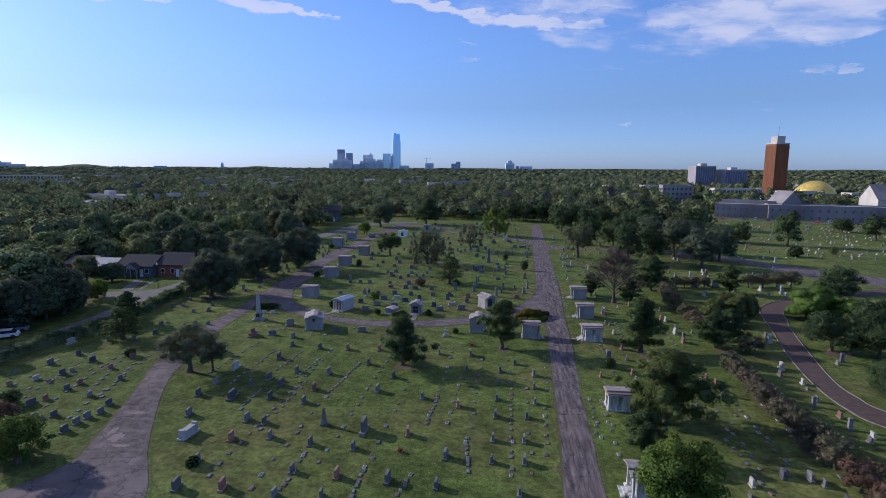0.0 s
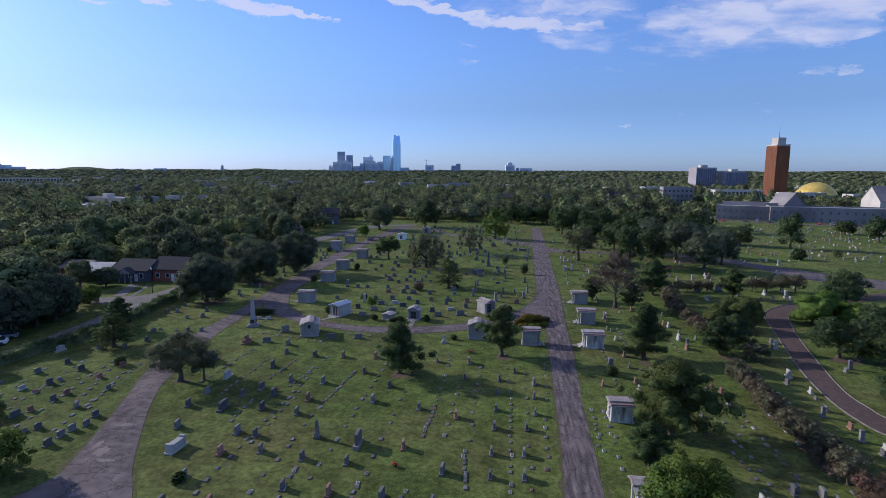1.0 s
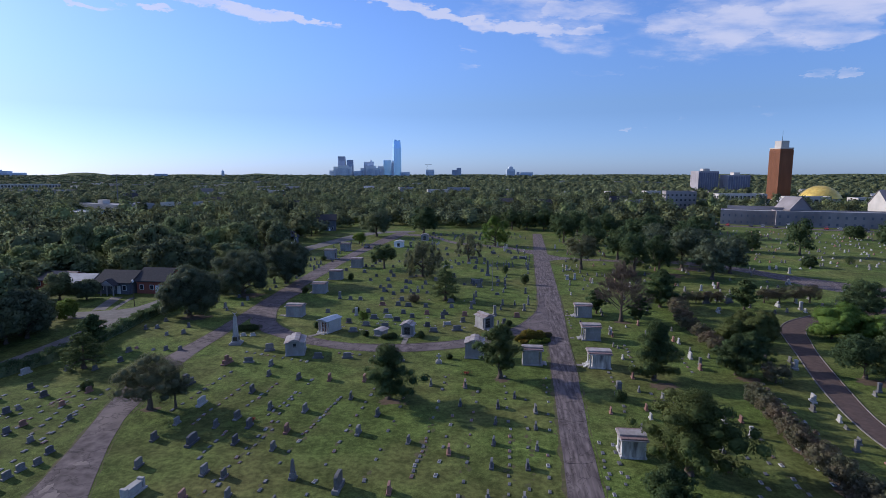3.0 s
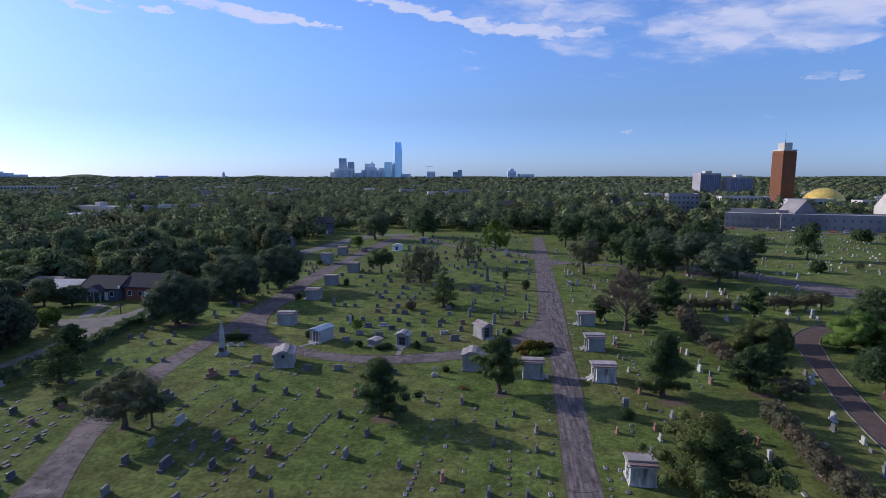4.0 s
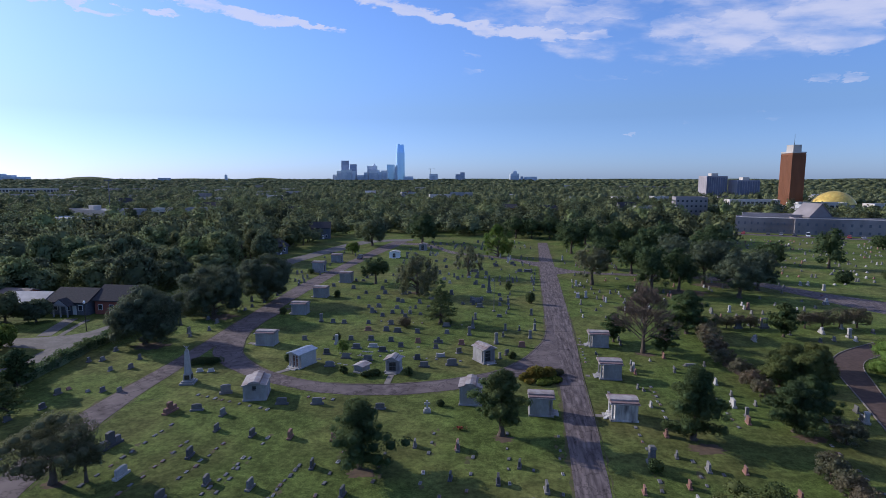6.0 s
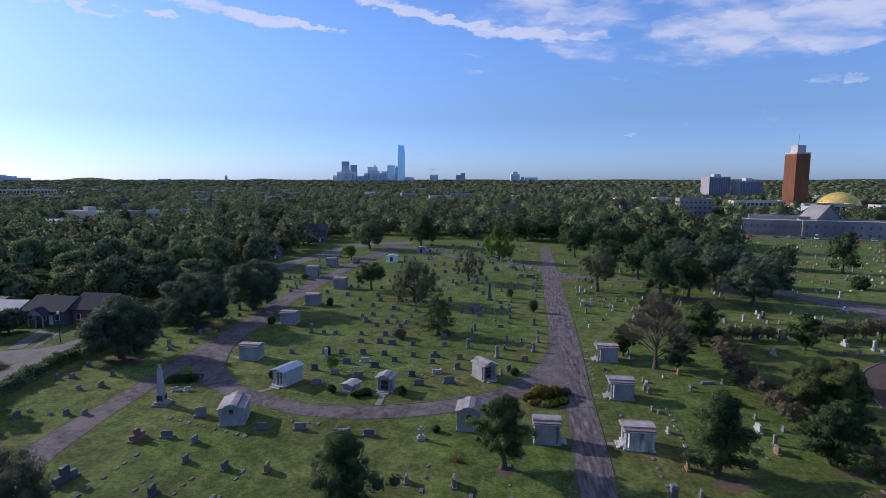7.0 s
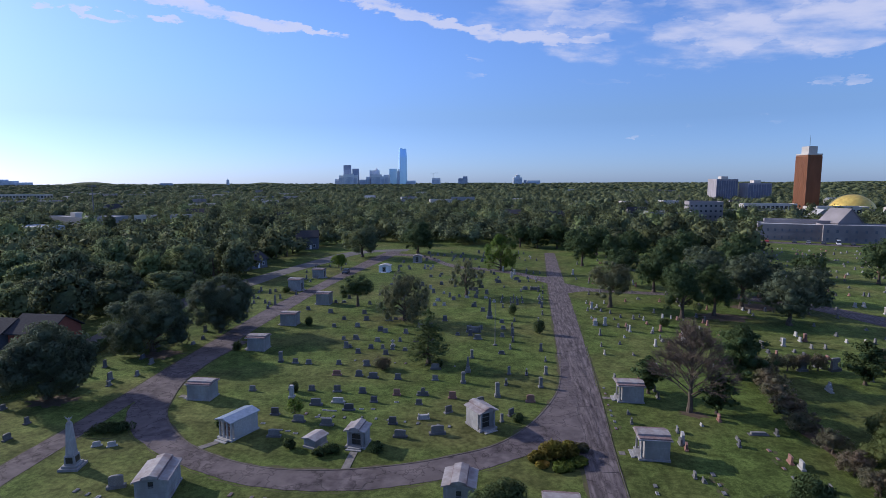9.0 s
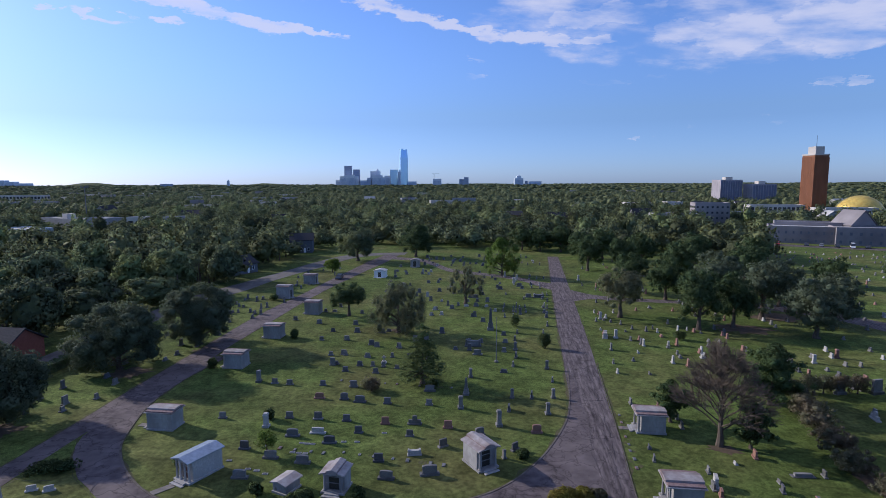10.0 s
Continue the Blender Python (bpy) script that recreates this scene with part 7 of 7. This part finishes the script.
block(-252, 404, 4, 11, 9, 8.6, "pale_concrete", "small white building between treetops", floors=1, bays=2)
block(-228, 408, 0, 12, 9, 8.8, "siding", "small pale building between treetops", floors=1, bays=2)
block(-812, 872, 4, 96, 20, 13.0, "pale_concrete", "very long pale warehouse beyond the woods", floors=2, bays=16)
block(-610, 680, 0, 70, 24, 9, "siding", "long low white warehouse among trees")

# low pale buildings scattered through the distant canopy
town = random.Random(77)
for k in range(36):
    az_deg = town.uniform(-40, -20) if k < 26 else (town.uniform(10, 17) if k < 30 else town.uniform(-20, 12))
    far = town.uniform(620, 1700)
    block(far * math.sin(radians(az_deg)), far * math.cos(radians(az_deg)), town.uniform(-25, 25), town.uniform(12, 34), town.uniform(9, 16), town.uniform(8.6, 10.8),
          town.choice(("pale_concrete", "siding", "pale_concrete", "school_stone")), "distant low pale building showing above the treetops", "distant_building")


def car(x, y, rz, paint, van=False):
    """A parked car: body, cabin with glass, four wheels."""
    t = thing("van" if van else "car", pose(x, y, 0.04, 0, 0, rz), {"car_white": "white", "car_grey": "grey", "car_dark": "dark", "car_red": "red"}[paint] + (" parked van with high roof" if van else " parked saloon car with dark windows"), "van" if van else "car", "parked vehicles")
    L, hh = (2.9, 2.2) if van else (2.25, 1.42)
    low = [(-L, 0.35), (-L + 0.1, 0.75), (-L + 0.9, 0.9), (L - 0.3, 0.92), (L, 0.7), (L, 0.35)]
    part("body", prism(bmesh.new(), low, -0.88, 0.88), paint, t)
    cab = [(-L + 0.9, 0.9), (-L + 1.5, hh - 0.05), (L - 0.9 if not van else L - 0.1, hh), (L - 0.35, 0.92)]
    part("cabin", prism(bmesh.new(), cab, -0.78, 0.78), "dark_glass", t)
    part("roof", boxes((-L + 1.5, L - 0.9 if not van else L - 0.15, -0.74, 0.74, hh - 0.04, hh + 0.04), bevel=0.02), paint, t)
    for sx in (-L + 0.8, L - 0.8):
        for sy in (-0.85, 0.85):
            k = lathe(bmesh.new(), [(0.2, -0.1), (0.33, -0.09), (0.33, 0.09), (0.2, 0.1)], 12)
            bmesh.ops.rotate(k, verts=k.verts, matrix=Matrix.Rotation(math.pi / 2, 3, "X"))
            bmesh.ops.translate(k, verts=k.verts, vec=(sx, sy, 0.30))
            part("wheel", k, "tyre", t)


road("parking", [(112, 367), (178, 340), (262, 316)], [(110, 358), (175, 331), (259, 307)], 0.02, "asphalt", "asphalt parking strip before the school", 20)
for i in range(22):
    if i not in (3, 9, 12, 16):
        x = 116 + 5.6 * i
        car(x, 363 - 0.39 * (x - 112) + rr.uniform(-0.4, 0.4), 66 + rr.uniform(-4, 4), rr.choice(("car_white", "car_grey", "car_dark", "car_dark", "car_red")), i == 7)
car(-104.5, 127.2, 4, "car_grey")
car(-88.2, 92.4, 35, "car_white")
car(-89.6, 95.8, 35, "car_grey")
car(-85.0, 160, 92, "car_dark")
car(-59.2, 238, 95, "car_dark")

# ---- skyline ----
def tower(x, y, w, d, h, mat, label, name="skyscraper", cut=0.0, crown=0.0, turn=6):
    t = thing(name, pose(x, y, 0, 0, 0, turn), label, "skyscraper", "downtown skyline")
    part("wall", boxes((-w / 2, w / 2, -d / 2, d / 2, -2, h * 0.80)), mat, t)
    part("upper_wall", boxes((-w / 2 + 0.6, w / 2 - 0.6, -d / 2 + 0.6, d / 2 - 0.6, h * 0.80, h), taper=cut), mat, t)
    n = 0 if mat == "hazy_blue_glass" else max(3, int(w / 7))
    for k in range(n):
        cx = -w / 2 + w * (k + 0.5) / n
        part("window_strip", boxes((cx - 0.28 * w / n, cx + 0.28 * w / n, -d / 2 - 0.3, -d / 2 + 0.3, 6, h * 0.79)), "tower_window", t)
    if crown:
        part("spire", lathe(bmesh.new(), [(w * 0.28, h), (w * 0.2, h + crown * 0.4), (0.6, h + crown * 0.7), (0.3, h + crown)], 8), mat, t)
    return t


tall = tower(-721, 3600, 49, 46, 247, "hazy_blue_glass", "very tall blue glass skyscraper tapering near its top", cut=3.5, turn=24)
part("crown_rim", boxes((-20, -4, -19, 19, 247, 253), (7, 19, -19, 19, 247, 250)), "hazy_blue_glass", tall)
tower(-787, 3610, 52, 44, 121, "hazy_blue_glass", "mid-height pale blue glass tower", turn=14)
tower(-741, 3560, 15, 26, 106, "hazy_stone", "slim dark office slab before a taller tower")
tower(-822, 3580, 40, 40, 82, "hazy_pale_stone", "pale stone office block downtown")
tower(-846, 3560, 24, 36, 72, "hazy_stone", "low stone office block downtown")
tower(-888, 3570, 66, 40, 85, "hazy_pale_stone", "broad pale stone block downtown")
tower(-925, 3620, 40, 42, 112, "hazy_stone", "stepped stone tower downtown")
tower(-895, 3600, 36, 36, 112, "hazy_stone", "art deco stone tower with a spire", crown=20)
tower(-948, 3590, 26, 36, 70, "hazy_stone", "low stone office block downtown")
tower(-1092, 3600, 48, 46, 147, "hazy_dark_stone", "dark rectangular office tower downtown", turn=12)
tower(-1042, 3620, 42, 44, 124, "hazy_dark_stone", "dark rectangular office tower downtown", turn=12)
tower(-1074, 3560, 118, 40, 80, "hazy_pale_stone", "broad lower office block downtown")
tower(-1066, 3540, 66, 30, 88, "hazy_pale_stone", "pale office block before dark towers")
tower(-1150, 3580, 36, 40, 56, "hazy_stone", "low office block downtown")
tower(-982, 3600, 54, 40, 52, "hazy_stone", "low office block downtown")
tower(-664, 3600, 56, 40, 44, "hazy_stone", "low office block downtown")
tower(-500, 3600, 54, 40, 60, "hazy_pale_stone", "pale office block under construction")
tower(-342, 3600, 30, 40, 58, "hazy_dark_stone", "lower wing of a dark office block")
tower(-312, 3600, 30, 40, 70, "hazy_dark_stone", "dark office block alone on the skyline")
tower(22, 3600, 56, 40, 62, "hazy_stone", "apartment tower alone on the skyline")
tower(22, 3600, 30, 30, 76, "hazy_stone", "stepped crown of a lone apartment tower", crown=10)
tower(124, 3600, 78, 40, 42, "hazy_stone", "long low block on the skyline")
tower(70, 3600, 16, 30, 44, "hazy_dark_stone", "small dark block on the skyline")
tower(-1608, 3000, 12, 12, 50, "hazy_stone", "slender tower on the horizon", crown=9)
tower(-1985, 3000, 58, 40, 33, "hazy_dark_stone", "broad dark block on the horizon")
tower(-2985, 3000, 66, 40, 50, "hazy_stone", "broad block on a wooded rise")
tower(-3060, 3000, 80, 40, 58, "hazy_stone", "tall wing of a broad complex on a wooded rise")
tower(-2905, 3000, 90, 40, 40, "hazy_stone", "low wing of a broad complex on a wooded rise")
cr = thing("tower_crane", pose(-520, 3600, 0), "thin construction crane on the skyline", "crane")
part("mast", boxes((-0.7, 0.7, -0.7, 0.7, 0, 92)), "bronze", cr)
part("jib", boxes((-16, 30, -0.6, 0.6, 92, 93.4)), "bronze", cr)
mp_ = thing("floodlight_mast", pose(-331, 452, 0, 0, 0, 35), "tall thin floodlight mast above the trees", "mast")
part("mast", lathe(bmesh.new(), [(0.45, 0), (0.25, 29.6)], 6), "slate_siding", mp_)
part("crossarm", boxes((-2.6, 2.6, -0.2, 0.2, 28.6, 29.1)), "slate_siding", mp_)
for cx in (-2.2, 0.8, 2.2):
    part("floodlight", boxes((cx - 0.4, cx + 0.4, -0.5, 0.0, 29.1, 30.0)), "slate_siding", mp_)

# low rises on the horizon
bm = bmesh.new()
for x0, w, h in ((-3700, 560, 46), (-2080, 420, 37), (2600, 900, 33), (1700, 800, 31), (-300, 1200, 30), (900, 1100, 30), (3600, 900, 34), (-1200, 900, 30), (-2700, 800, 31)):
    vs = []
    for k in range(25):
        u = -1 + k / 12
        z = max(0.0, h * (math.cos(u * math.pi) * 0.5 + 0.5)) + 3 * noise.noise((x0 + u * 7, 0, 0))
        vs.append((bm.verts.new((x0 + u * w, 4400, -2)), bm.verts.new((x0 + u * w, 4480, max(-1, z)))))
    for p, q_ in zip(vs, vs[1:]):
        bm.faces.new((p[0], q_[0], q_[1], p[1]))
tagged(part("backdrop", bm, "leaf_mass"), "low wooded rises along the horizon", "hills", kind="structure")
